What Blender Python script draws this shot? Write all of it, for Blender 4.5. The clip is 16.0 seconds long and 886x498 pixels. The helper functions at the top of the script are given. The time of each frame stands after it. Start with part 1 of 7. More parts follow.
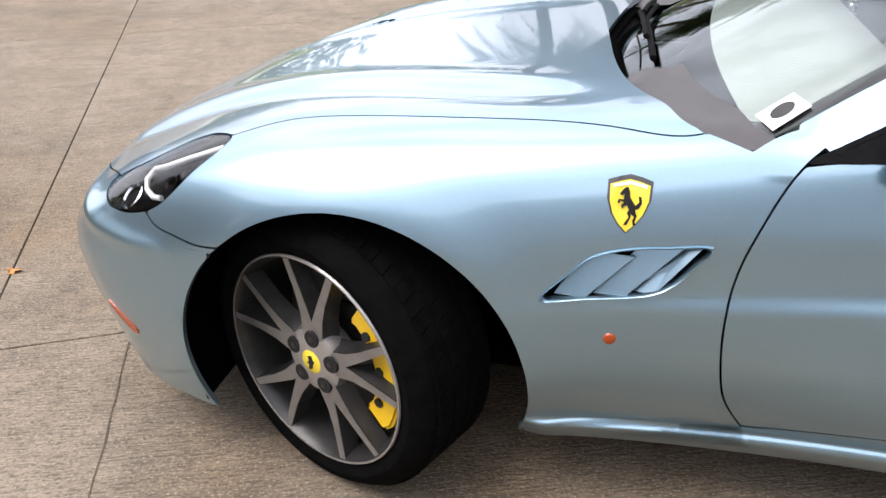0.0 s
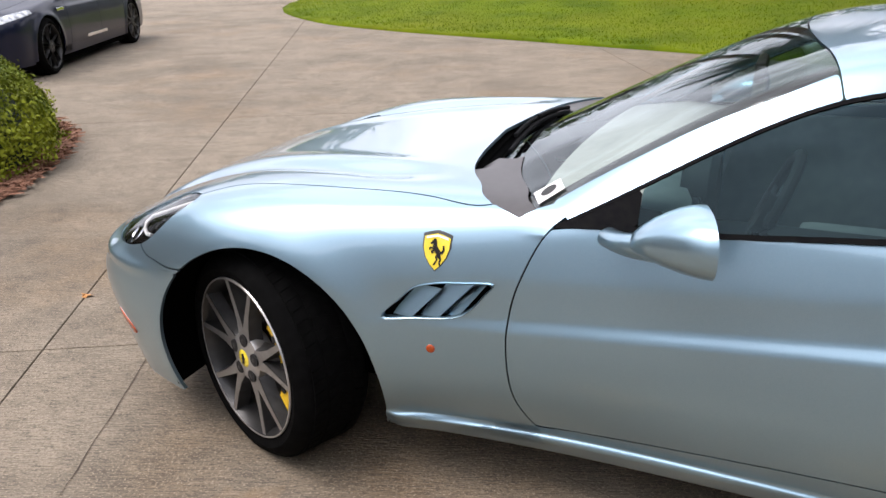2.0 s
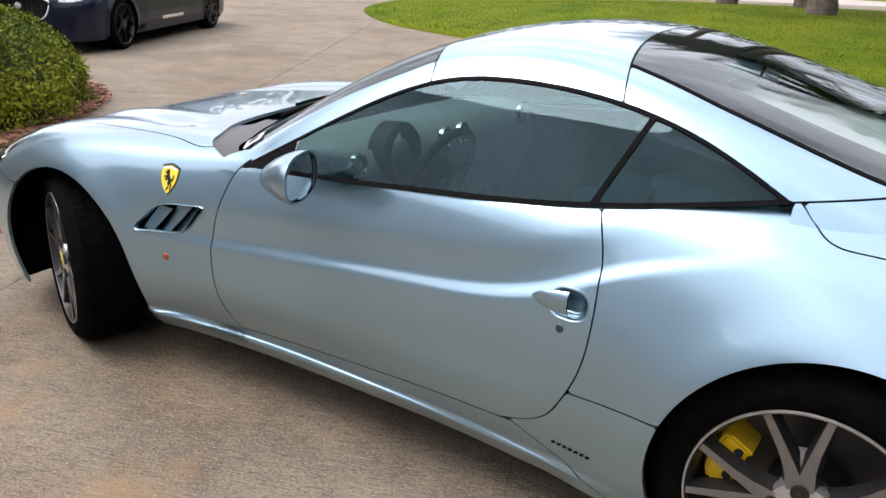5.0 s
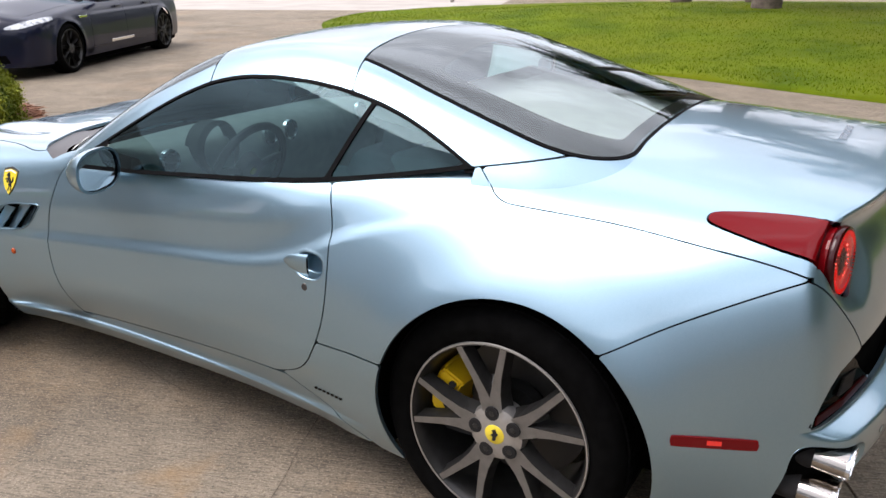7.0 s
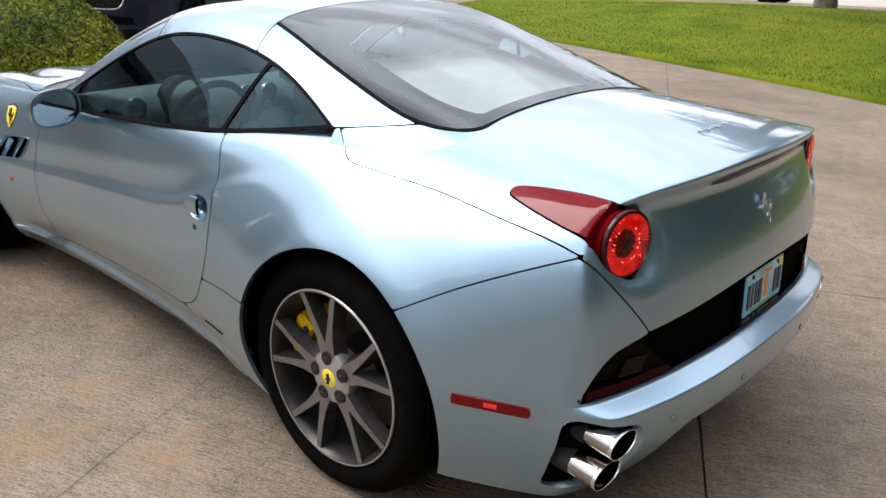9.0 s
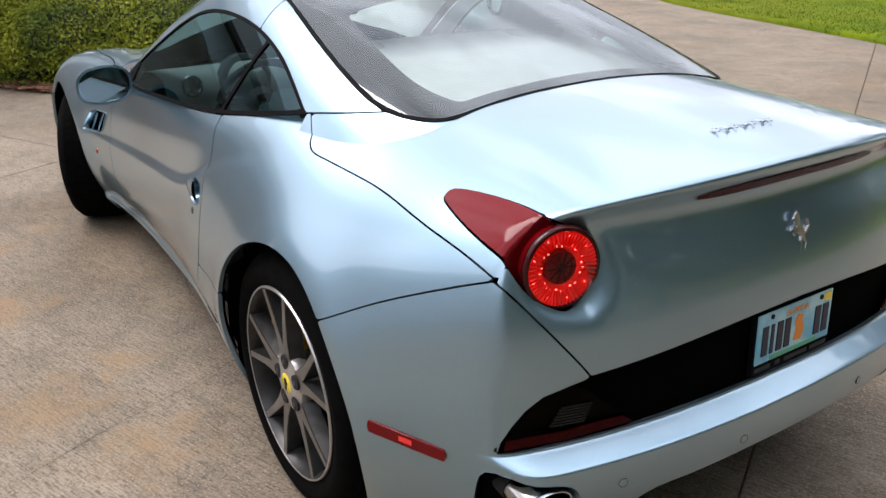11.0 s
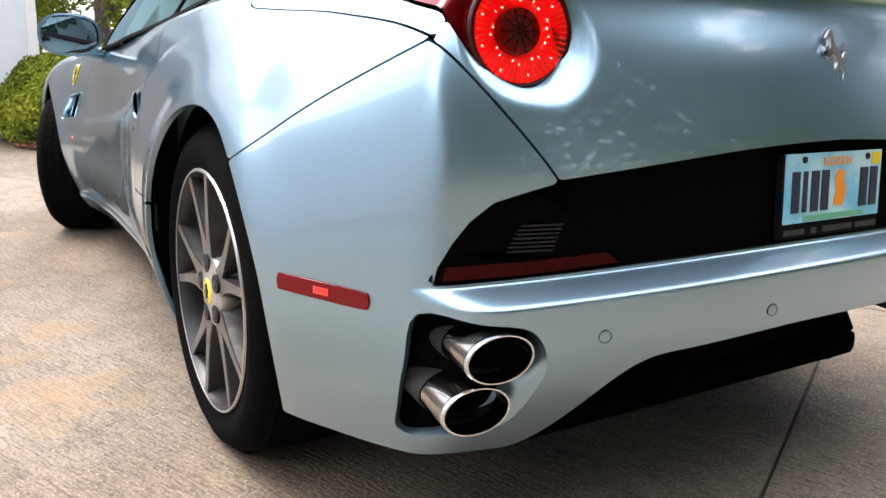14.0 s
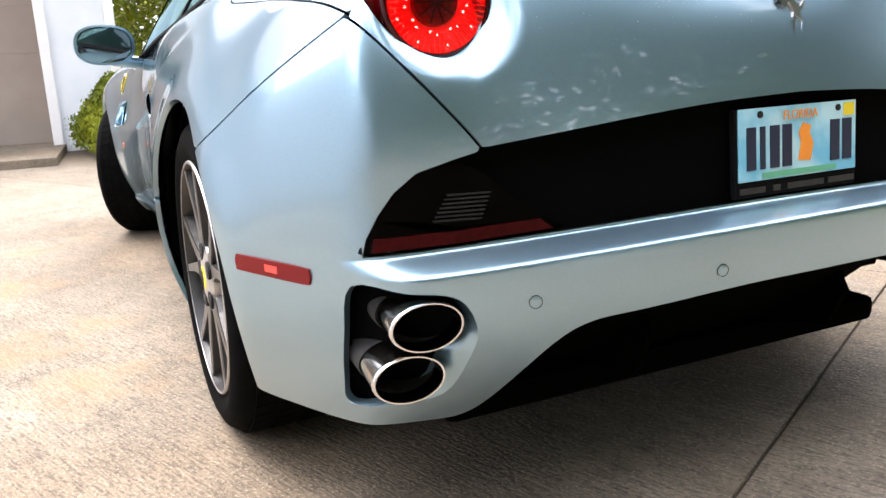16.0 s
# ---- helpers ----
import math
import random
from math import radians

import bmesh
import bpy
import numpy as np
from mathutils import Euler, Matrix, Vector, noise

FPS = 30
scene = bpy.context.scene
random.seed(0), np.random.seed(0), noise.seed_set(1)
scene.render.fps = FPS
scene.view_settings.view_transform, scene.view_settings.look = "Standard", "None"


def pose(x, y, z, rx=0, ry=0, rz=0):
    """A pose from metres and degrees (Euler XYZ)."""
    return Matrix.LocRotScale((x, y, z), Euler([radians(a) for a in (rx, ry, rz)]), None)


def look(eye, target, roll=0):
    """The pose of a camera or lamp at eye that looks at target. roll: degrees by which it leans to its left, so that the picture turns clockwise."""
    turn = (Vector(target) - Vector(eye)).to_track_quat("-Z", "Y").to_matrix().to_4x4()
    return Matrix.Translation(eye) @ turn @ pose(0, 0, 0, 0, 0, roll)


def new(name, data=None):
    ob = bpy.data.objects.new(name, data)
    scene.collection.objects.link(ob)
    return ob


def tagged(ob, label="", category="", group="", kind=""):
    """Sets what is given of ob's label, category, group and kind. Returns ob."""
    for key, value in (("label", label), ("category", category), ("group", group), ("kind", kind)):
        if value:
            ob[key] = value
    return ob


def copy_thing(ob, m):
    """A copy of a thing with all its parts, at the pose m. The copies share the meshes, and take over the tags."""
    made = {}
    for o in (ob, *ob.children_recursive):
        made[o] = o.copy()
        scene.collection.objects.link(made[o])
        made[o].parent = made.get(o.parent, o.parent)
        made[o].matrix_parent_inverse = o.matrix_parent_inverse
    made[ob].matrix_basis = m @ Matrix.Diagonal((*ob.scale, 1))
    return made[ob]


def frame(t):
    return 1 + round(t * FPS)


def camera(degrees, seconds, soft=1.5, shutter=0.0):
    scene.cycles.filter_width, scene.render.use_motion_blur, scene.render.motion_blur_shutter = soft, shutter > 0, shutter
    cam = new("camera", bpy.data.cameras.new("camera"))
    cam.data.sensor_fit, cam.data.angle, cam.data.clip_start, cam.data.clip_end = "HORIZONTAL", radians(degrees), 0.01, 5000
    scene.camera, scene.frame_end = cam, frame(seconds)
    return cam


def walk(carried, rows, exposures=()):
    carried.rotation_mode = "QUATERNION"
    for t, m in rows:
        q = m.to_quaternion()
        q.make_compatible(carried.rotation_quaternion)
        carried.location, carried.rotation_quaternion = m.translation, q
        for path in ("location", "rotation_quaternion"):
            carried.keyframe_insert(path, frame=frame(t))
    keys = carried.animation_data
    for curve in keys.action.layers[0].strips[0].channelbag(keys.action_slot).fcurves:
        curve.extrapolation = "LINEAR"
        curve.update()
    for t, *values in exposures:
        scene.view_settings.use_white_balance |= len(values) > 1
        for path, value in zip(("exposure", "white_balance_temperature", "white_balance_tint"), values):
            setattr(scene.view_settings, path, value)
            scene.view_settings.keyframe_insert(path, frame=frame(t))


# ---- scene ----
cam = camera(57.4, 16.0)
PATH = [
    (0, (0.633, -2.192, 1.366), (0.197, -0.472, 0.444), -0.9),
    (0.5, (0.875, -2.321, 1.434), (0.259, -0.646, 0.53), -1.3),
    (1, (1.071, -2.435, 1.472), (0.358, -0.754, 0.656), -2.2),
    (1.5, (1.234, -2.544, 1.501), (0.495, -0.853, 0.73), -2.3),
    (2, (1.429, -2.59, 1.523), (0.678, -0.885, 0.795), -1.4),
    (2.5, (1.696, -2.616, 1.534), (0.792, -0.968, 0.853), -0.6),
    (3, (1.873, -2.654, 1.533), (0.937, -1.012, 0.878), -0.6),
    (3.5, (2.078, -2.704, 1.551), (1.114, -1.083, 0.883), -1.1),
    (4, (2.323, -2.656, 1.524), (1.354, -1.043, 0.845), 1.3),
    (4.2, (2.424, -2.631, 1.521), (1.449, -1.037, 0.808), 2.2),
    (6.3, (3.244, -2.491, 1.536), (2.226, -0.909, 0.858), -0.0),
    (6.5, (3.322, -2.495, 1.533), (2.296, -0.918, 0.855), -0.9),
    (7, (3.524, -2.487, 1.539), (2.55, -0.88, 0.855), -0.5),
    (7.5, (3.71, -2.377, 1.532), (2.651, -0.82, 0.857), -0.3),
    (8, (3.903, -2.264, 1.523), (2.744, -0.789, 0.829), 1.7),
    (8.5, (4.093, -2.247, 1.505), (2.893, -0.807, 0.808), 0.3),
    (8.7, (4.153, -2.219, 1.514), (2.953, -0.783, 0.808), 1.3),
    (10.8, (4.403, -1.606, 1.508), (2.92, -0.499, 0.75), 1.1),
    (11, (4.422, -1.533, 1.494), (2.891, -0.502, 0.725), 0.4),
    (11.5, (4.443, -1.365, 1.339), (2.885, -0.399, 0.537), 2.3),
    (12, (4.356, -1.3, 1.045), (2.725, -0.324, 0.425), 1.1),
    (12.5, (4.362, -1.299, 0.898), (2.683, -0.31, 0.447), 1.2),
    (13, (4.376, -1.289, 0.853), (2.705, -0.282, 0.415), 1.3),
    (13.5, (4.375, -1.299, 0.849), (2.721, -0.267, 0.404), 1.3),
    (14, (4.374, -1.296, 0.844), (2.711, -0.281, 0.393), 1.3),
    (14.5, (4.384, -1.287, 0.843), (2.724, -0.269, 0.386), 0.7),
    (15, (4.426, -1.25, 0.852), (2.735, -0.277, 0.411), -0.6),
    (15.5, (4.513, -1.177, 0.854), (2.759, -0.33, 0.401), -1.1),
    (16, (4.507, -1.098, 0.813), (2.739, -0.287, 0.349), -2.7),
]
walk(cam, [(t, look(eye, target, roll)) for t, eye, target, roll in PATH], [(0, 0.70, 6420, 17), (0.5, 0.55, 6420, 17), (1.2, 0.50, 6420, 17), (11.2, 0.50, 6420, 17), (12.0, 0.52, 6420, 17), (12.5, 0.86, 6420, 17), (13.0, 1.10, 6420, 17), (14.3, 1.55, 6420, 17), (16, 1.82, 6420, 17)])

# ---- world, sun ----
world = bpy.data.worlds.new("sky")
scene.world = world
world.use_nodes = True
wn, wl = world.node_tree.nodes, world.node_tree.links
sky = wn.new("ShaderNodeTexSky")
sky.sky_type, sky.sun_disc = "NISHITA", False
sky.sun_elevation, sky.sun_rotation = radians(61), radians(234)
sky.air_density, sky.dust_density = 1.0, 2.0
wtc = wn.new("ShaderNodeTexCoord")
wmap = wn.new("ShaderNodeMapping")
wmap.inputs["Scale"].default_value = (1.0, 1.0, 1.4)
wno = wn.new("ShaderNodeTexNoise")
wno.inputs["Scale"].default_value, wno.inputs["Detail"].default_value, wno.inputs["Roughness"].default_value = 2.0, 9.0, 0.55
wramp = wn.new("ShaderNodeValToRGB")
wramp.color_ramp.elements[0].position, wramp.color_ramp.elements[1].position = 0.33, 0.47
wmix = wn.new("ShaderNodeMix")
wmix.data_type = "RGBA"
# overcast cloud, brightest overhead
wsep = wn.new("ShaderNodeSeparateXYZ")
wl.new(wtc.outputs["Generated"], wsep.inputs["Vector"])
wgr = wn.new("ShaderNodeMapRange")
wgr.inputs["From Min"].default_value, wgr.inputs["From Max"].default_value = 0.0, 1.0
wgr.inputs["To Min"].default_value, wgr.inputs["To Max"].default_value = 9.5, 17.0
wl.new(wsep.outputs["Z"], wgr.inputs["Value"])
# sunlit cloud tops against grey undersides
wn2 = wn.new("ShaderNodeTexNoise")
wn2.inputs["Scale"].default_value, wn2.inputs["Detail"].default_value, wn2.inputs["Roughness"].default_value = 3.0, 6.0, 0.52
wn2.inputs["Distortion"].default_value = 0.4
wl.new(wmap.outputs["Vector"], wn2.inputs["Vector"])
wpuff = wn.new("ShaderNodeMapRange")
wpuff.interpolation_type = "SMOOTHSTEP"
wpuff.inputs["From Min"].default_value, wpuff.inputs["From Max"].default_value = 0.44, 0.60
wpuff.inputs["To Min"].default_value, wpuff.inputs["To Max"].default_value = 1.0, 1.6
wl.new(wn2.outputs["Fac"], wpuff.inputs["Value"])
wlit = wn.new("ShaderNodeMath")
wlit.operation = "MULTIPLY"
wl.new(wgr.outputs["Result"], wlit.inputs[0])
wl.new(wpuff.outputs["Result"], wlit.inputs[1])
wcl = wn.new("ShaderNodeCombineColor")
for k, s in (("Red", 0.96), ("Green", 1.0), ("Blue", 1.06)):
    mm = wn.new("ShaderNodeMath")
    mm.operation = "MULTIPLY"
    mm.inputs[1].default_value = s
    wl.new(wlit.outputs["Value"], mm.inputs[0])
    wl.new(mm.outputs["Value"], wcl.inputs[k])
wl.new(wcl.outputs["Color"], wmix.inputs["B"])
wl.new(wtc.outputs["Generated"], wmap.inputs["Vector"])
wl.new(wmap.outputs["Vector"], wno.inputs["Vector"])
wl.new(wno.outputs["Fac"], wramp.inputs["Fac"])
wl.new(wramp.outputs["Color"], wmix.inputs["Factor"])
wl.new(sky.outputs["Color"], wmix.inputs["A"])
wbg = wn["Background"]
wbg.inputs["Strength"].default_value = 0.073
wl.new(wmix.outputs["Result"], wbg.inputs["Color"])
sun_data = bpy.data.lights.new("sun", "SUN")
sun_data.energy, sun_data.angle, sun_data.color = 2.25, radians(36), (1.0, 0.95, 0.88)
sun = new("sun", sun_data)
sun.matrix_world = look((0, 0, 20), (9.0, 6.5, 0.0))

# ---- materials ----
def material(name, color, rough=0.5, metal=0.0, color2=None, scale=8.0, detail=6.0, contrast=(0.35, 0.65), bump=0.0, bump_scale=None, coat=0.0, stain=None, stain_scale=0.6, random=0.0, spec=0.5):
    m = bpy.data.materials.new(name)
    m.use_nodes = True
    n, l = m.node_tree.nodes, m.node_tree.links
    b = n["Principled BSDF"]
    b.inputs["Base Color"].default_value = (*color, 1)
    b.inputs["Roughness"].default_value, b.inputs["Metallic"].default_value = rough, metal
    b.inputs["Coat Weight"].default_value, b.inputs["Coat Roughness"].default_value = coat, 0.03
    b.inputs["Specular IOR Level"].default_value = spec
    tc = n.new("ShaderNodeTexCoord")
    out = None
    if color2:
        no = n.new("ShaderNodeTexNoise")
        no.inputs["Scale"].default_value, no.inputs["Detail"].default_value = scale, detail
        l.new(tc.outputs["Object"], no.inputs["Vector"])
        ra = n.new("ShaderNodeValToRGB")
        ra.color_ramp.elements[0].position, ra.color_ramp.elements[1].position = contrast
        ra.color_ramp.elements[0].color, ra.color_ramp.elements[1].color = (*color, 1), (*color2, 1)
        l.new(no.outputs["Fac"], ra.inputs["Fac"])
        out = ra.outputs["Color"]
    if stain:
        no2 = n.new("ShaderNodeTexNoise")
        no2.inputs["Scale"].default_value, no2.inputs["Detail"].default_value = stain_scale, 5.0
        l.new(tc.outputs["Object"], no2.inputs["Vector"])
        rb = n.new("ShaderNodeValToRGB")
        rb.color_ramp.elements[0].position, rb.color_ramp.elements[1].position = 0.42, 0.68
        l.new(no2.outputs["Fac"], rb.inputs["Fac"])
        mx = n.new("ShaderNodeMix")
        mx.data_type = "RGBA"
        mx.inputs["A"].default_value, mx.inputs["B"].default_value = (*color, 1), (*stain, 1)
        if out:
            l.new(out, mx.inputs["A"])
        l.new(rb.outputs["Color"], mx.inputs["Factor"])
        out = mx.outputs["Result"]
    if random:
        oi = n.new("ShaderNodeObjectInfo")
        mr = n.new("ShaderNodeMapRange")
        mr.inputs["To Min"].default_value, mr.inputs["To Max"].default_value = 1 - random, 1 + random
        l.new(oi.outputs["Random"], mr.inputs["Value"])
        hs = n.new("ShaderNodeHueSaturation")
        hs.inputs["Color"].default_value = (*color, 1)
        if out:
            l.new(out, hs.inputs["Color"])
        l.new(mr.outputs["Result"], hs.inputs["Value"])
        out = hs.outputs["Color"]
    if out:
        l.new(out, b.inputs["Base Color"])
    if bump:
        nb = n.new("ShaderNodeTexNoise")
        nb.inputs["Scale"].default_value, nb.inputs["Detail"].default_value = bump_scale or scale * 4, 4.0
        l.new(tc.outputs["Object"], nb.inputs["Vector"])
        bu = n.new("ShaderNodeBump")
        bu.inputs["Strength"].default_value, bu.inputs["Distance"].default_value = bump, 0.01
        l.new(nb.outputs["Fac"], bu.inputs["Height"])
        l.new(bu.outputs["Normal"], b.inputs["Normal"])
    return m


def glass(name, tint, ior=1.5, rough=0.0, shine=(1, 1, 1)):
    m = bpy.data.materials.new(name)
    m.use_nodes = True
    n, l = m.node_tree.nodes, m.node_tree.links
    n.remove(n["Principled BSDF"])
    tr, gl, fr, mx = n.new("ShaderNodeBsdfTransparent"), n.new("ShaderNodeBsdfGlossy"), n.new("ShaderNodeFresnel"), n.new("ShaderNodeMixShader")
    tr.inputs["Color"].default_value = (*tint, 1)
    gl.inputs["Roughness"].default_value = rough
    gl.inputs["Color"].default_value = (*shine, 1)
    fr.inputs["IOR"].default_value = ior
    l.new(fr.outputs["Fac"], mx.inputs["Fac"])
    l.new(tr.outputs["BSDF"], mx.inputs[1])
    l.new(gl.outputs["BSDF"], mx.inputs[2])
    l.new(mx.outputs["Shader"], n["Material Output"].inputs["Surface"])
    return m


PAINT = material("pale_blue_paint", (0.258, 0.398, 0.488), 0.30, 0.90, coat=1.0, color2=(0.305, 0.455, 0.550), scale=900, detail=2)
BLACK = material("black_plastic", (0.005, 0.005, 0.006), 0.6, color2=(0.008, 0.008, 0.008), scale=60, spec=0.03)
# diffuse grey standing in for sky reflected in the dark screen border
CORNER = material("warm_grey_screen_corner", (0.064, 0.060, 0.061), 0.40, spec=0.4, color2=(0.072, 0.067, 0.068), scale=30)
BORDER = material("warm_grey_glass_border", (0.050, 0.044, 0.044), 0.4, color2=(0.058, 0.051, 0.051), scale=30, spec=0.3)
GLOSS = material("gloss_black", (0.008, 0.008, 0.009), 0.12, coat=0.6)
DEEP = material("deep_black_mesh", (0.0018, 0.0018, 0.002), 0.8, color2=(0.003, 0.003, 0.003), scale=200, spec=0.01)
# near-black: shade of gaps and hollows put into the colour; also the black diffuser
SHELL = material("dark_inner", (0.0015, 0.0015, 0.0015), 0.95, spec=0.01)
RUBBER = material("tyre_rubber", (0.0022, 0.0022, 0.0022), 0.9, color2=(0.004, 0.004, 0.004), scale=30, bump=0.15, bump_scale=300, spec=0.04)
RIMF = material("machined_alloy", (0.50, 0.49, 0.48), 0.32, 0.75, color2=(0.43, 0.42, 0.41), scale=45)
FACET = material("crosshatched_reflector", (0.008, 0.008, 0.008), 0.35, 0.5, color2=(0.026, 0.026, 0.028), scale=260, detail=1, contrast=(0.46, 0.54))
RIMD = material("grey_alloy", (0.055, 0.054, 0.053), 0.38, 0.65, color2=(0.042, 0.041, 0.040), scale=30)
DISC = material("brake_steel", (0.075, 0.072, 0.07), 0.45, 0.8)
BOWL = material("lamp_interior", (0.42, 0.43, 0.42), 0.40, 0.5, color2=(0.16, 0.17, 0.15), scale=9, detail=2, contrast=(0.42, 0.55))
YELLOW = material("yellow_caliper", (0.80, 0.50, 0.01), 0.35, coat=0.4)
BADGEY = material("badge_yellow", (0.85, 0.66, 0.04), 0.25, coat=0.8)
CHROME = material("chrome", (0.80, 0.80, 0.82), 0.08, 1.0)
STEEL = material("polished_tip", (0.46, 0.43, 0.40), 0.13, 1.0, color2=(0.36, 0.33, 0.30), scale=14)
# general flat black: exhaust soot, black print, and painted shade of wheel holes
SOOT_BLACK = material("soot", (0.008, 0.007, 0.007), 0.9)
RED = material("red_lens", (0.150, 0.002, 0.004), 0.06, spec=0.27)
REDB = material("bright_red_lens", (0.75, 0.02, 0.015), 0.2, coat=1.0)
DULLRED = material("dull_red_lens", (0.048, 0.003, 0.003), 0.35, spec=0.06, color2=(0.030, 0.002, 0.002), scale=90)
AMBER = material("amber_lens", (0.36, 0.055, 0.008), 0.2, coat=0.3)
PAINT.node_tree.nodes["Principled BSDF"].inputs["Coat IOR"].default_value = 1.68
WGLASS = glass("clear_glass", (0.92, 0.985, 0.96), 1.8, shine=(0.92, 0.98, 1.0))
RGLASS = glass("rear_glass", (0.90, 0.985, 0.955), 1.85, shine=(0.92, 0.98, 1.0))
SGLASS = glass("tinted_glass", (0.18, 0.285, 0.30), 1.47, shine=(0.62, 0.90, 1.0))
LGLASS = glass("lamp_glass", (0.95, 0.96, 0.97), 1.5)
SMOKE = glass("smoked_glass", (0.10, 0.10, 0.105), 1.12)
MIRROR = material("mirror", (0.75, 0.78, 0.80), 0.01, 1.0)
LEATHER = material("grey_leather", (0.40, 0.41, 0.40), 0.55, color2=(0.46, 0.465, 0.45), scale=20, bump=0.1)
TRIMIN = material("dark_cabin_trim", (0.02, 0.021, 0.023), 0.6, color2=(0.03, 0.03, 0.03), scale=20)
DASH = material("grey_dash_leather", (0.40, 0.42, 0.405), 0.6, color2=(0.47, 0.48, 0.46), scale=25, bump=0.1)
PALE = material("pale_lining", (0.80, 0.80, 0.77), 0.7, color2=(0.72, 0.72, 0.70), scale=15)
WHITE = material("white_paint", (0.80, 0.79, 0.77), 0.5)

# ---- geometry helpers ----
def obj(name, verts, faces, mat, parent=None, label="", smooth=True, normals=None):
    me = bpy.data.meshes.new(name)
    me.from_pydata([tuple(v) for v in verts], [], faces)
    if smooth:
        me.polygons.foreach_set("use_smooth", [True] * len(me.polygons))
    if normals is not None:
        me.normals_split_custom_set_from_vertices([tuple(v) for v in normals])
    me.materials.append(mat)
    ob = new(name, me)
    if parent is not None:
        ob.parent = parent
    if label:
        tagged(ob, label)
    return ob


def part(name, bm, mat, parent=None, label="", smooth=False, angle=35):
    me = bpy.data.meshes.new(name)
    if smooth:
        for f in bm.faces:
            f.smooth = True
        lim = radians(angle)
        for e in bm.edges:
            if len(e.link_faces) == 2 and e.calc_face_angle(0) > lim:
                e.smooth = False
    bm.to_mesh(me)
    bm.free()
    me.materials.append(mat)
    ob = new(name, me)
    if parent is not None:
        ob.parent = parent
    if label:
        tagged(ob, label)
    return ob


def empty(name, label, category, m=None, group=""):
    e = new(name)
    e.empty_display_size = 0.1
    if m is not None:
        e.matrix_world = m
    return tagged(e, label, category, group)


def box(cx, cy, cz, sx, sy, sz, bevel=0.0, bm=None, rot=None):
    b = bm or bmesh.new()
    r = bmesh.ops.create_cube(b, size=1.0)
    m = Matrix.Translation((cx, cy, cz)) @ (rot or Matrix()) @ Matrix.Diagonal((sx, sy, sz, 1))
    bmesh.ops.transform(b, matrix=m, verts=r["verts"])
    if bevel:
        es = list({e for v in r["verts"] for e in v.link_edges})
        bmesh.ops.bevel(b, geom=es, offset=bevel, segments=2, affect="EDGES", profile=0.6)
    return b


def lathe(profile, n=48, axis="y", bm=None, closed=False):
    """Turns (radius, along) pairs round an axis."""
    b = bm or bmesh.new()
    rings = []
    for r, a in profile:
        ring = []
        for i in range(n):
            t = 2 * math.pi * i / n
            c, s = r * math.cos(t), r * math.sin(t)
            ring.append(b.verts.new((c, a, s) if axis == "y" else (c, s, a) if axis == "z" else (a, c, s)))
        rings.append(ring)
    if closed:
        rings.append(rings[0])
    for p, q in zip(rings, rings[1:]):
        for i in range(n):
            j = (i + 1) % n
            b.faces.new((p[i], p[j], q[j], q[i]))
    bmesh.ops.recalc_face_normals(b, faces=b.faces)
    return b


def cyl(p0, p1, r0, r1=None, n=16, bm=None, caps=True):
    b = bm or bmesh.new()
    p0, p1 = Vector(p0), Vector(p1)
    r1 = r0 if r1 is None else r1
    q = (p1 - p0).to_track_quat("Z", "Y").to_matrix()
    rings = []
    for p, r in ((p0, r0), (p1, r1)):
        rings.append([b.verts.new(p + q @ Vector((r * math.cos(2 * math.pi * i / n), r * math.sin(2 * math.pi * i / n), 0))) for i in range(n)])
    for i in range(n):
        j = (i + 1) % n
        b.faces.new((rings[0][i], rings[0][j], rings[1][j], rings[1][i]))
    if caps:
        b.faces.new(rings[0][::-1])
        b.faces.new(rings[1])
    return b


def tube(points, r, n=10, bm=None):
    b = bm or bmesh.new()
    pts = [Vector(p) for p in points]
    rings = []
    for i, p in enumerate(pts):
        d = (pts[min(i + 1, len(pts) - 1)] - pts[max(i - 1, 0)]).normalized()
        q = d.to_track_quat("Z", "Y").to_matrix()
        rings.append([b.verts.new(p + q @ Vector((r * math.cos(2 * math.pi * k / n), r * math.sin(2 * math.pi * k / n), 0))) for k in range(n)])
    for p, q in zip(rings, rings[1:]):
        for k in range(n):
            j = (k + 1) % n
            b.faces.new((p[k], p[j], q[j], q[k]))
    b.faces.new(rings[0][::-1])
    b.faces.new(rings[-1])
    bmesh.ops.recalc_face_normals(b, faces=b.faces)
    return b


def plate(outline, depth, bm=None, m=None):
    """A flat outline in x and z, given thickness along +y."""
    b = bm or bmesh.new()
    m = m or Matrix()
    f = [b.verts.new(m @ Vector((x, 0, z))) for x, z in outline]
    k = [b.verts.new(m @ Vector((x, depth, z))) for x, z in outline]
    fs = [b.faces.new(f), b.faces.new(k[::-1])]
    for i in range(len(f)):
        j = (i + 1) % len(f)
        fs.append(b.faces.new((f[j], f[i], k[i], k[j])))
    bmesh.ops.recalc_face_normals(b, faces=fs)
    return b


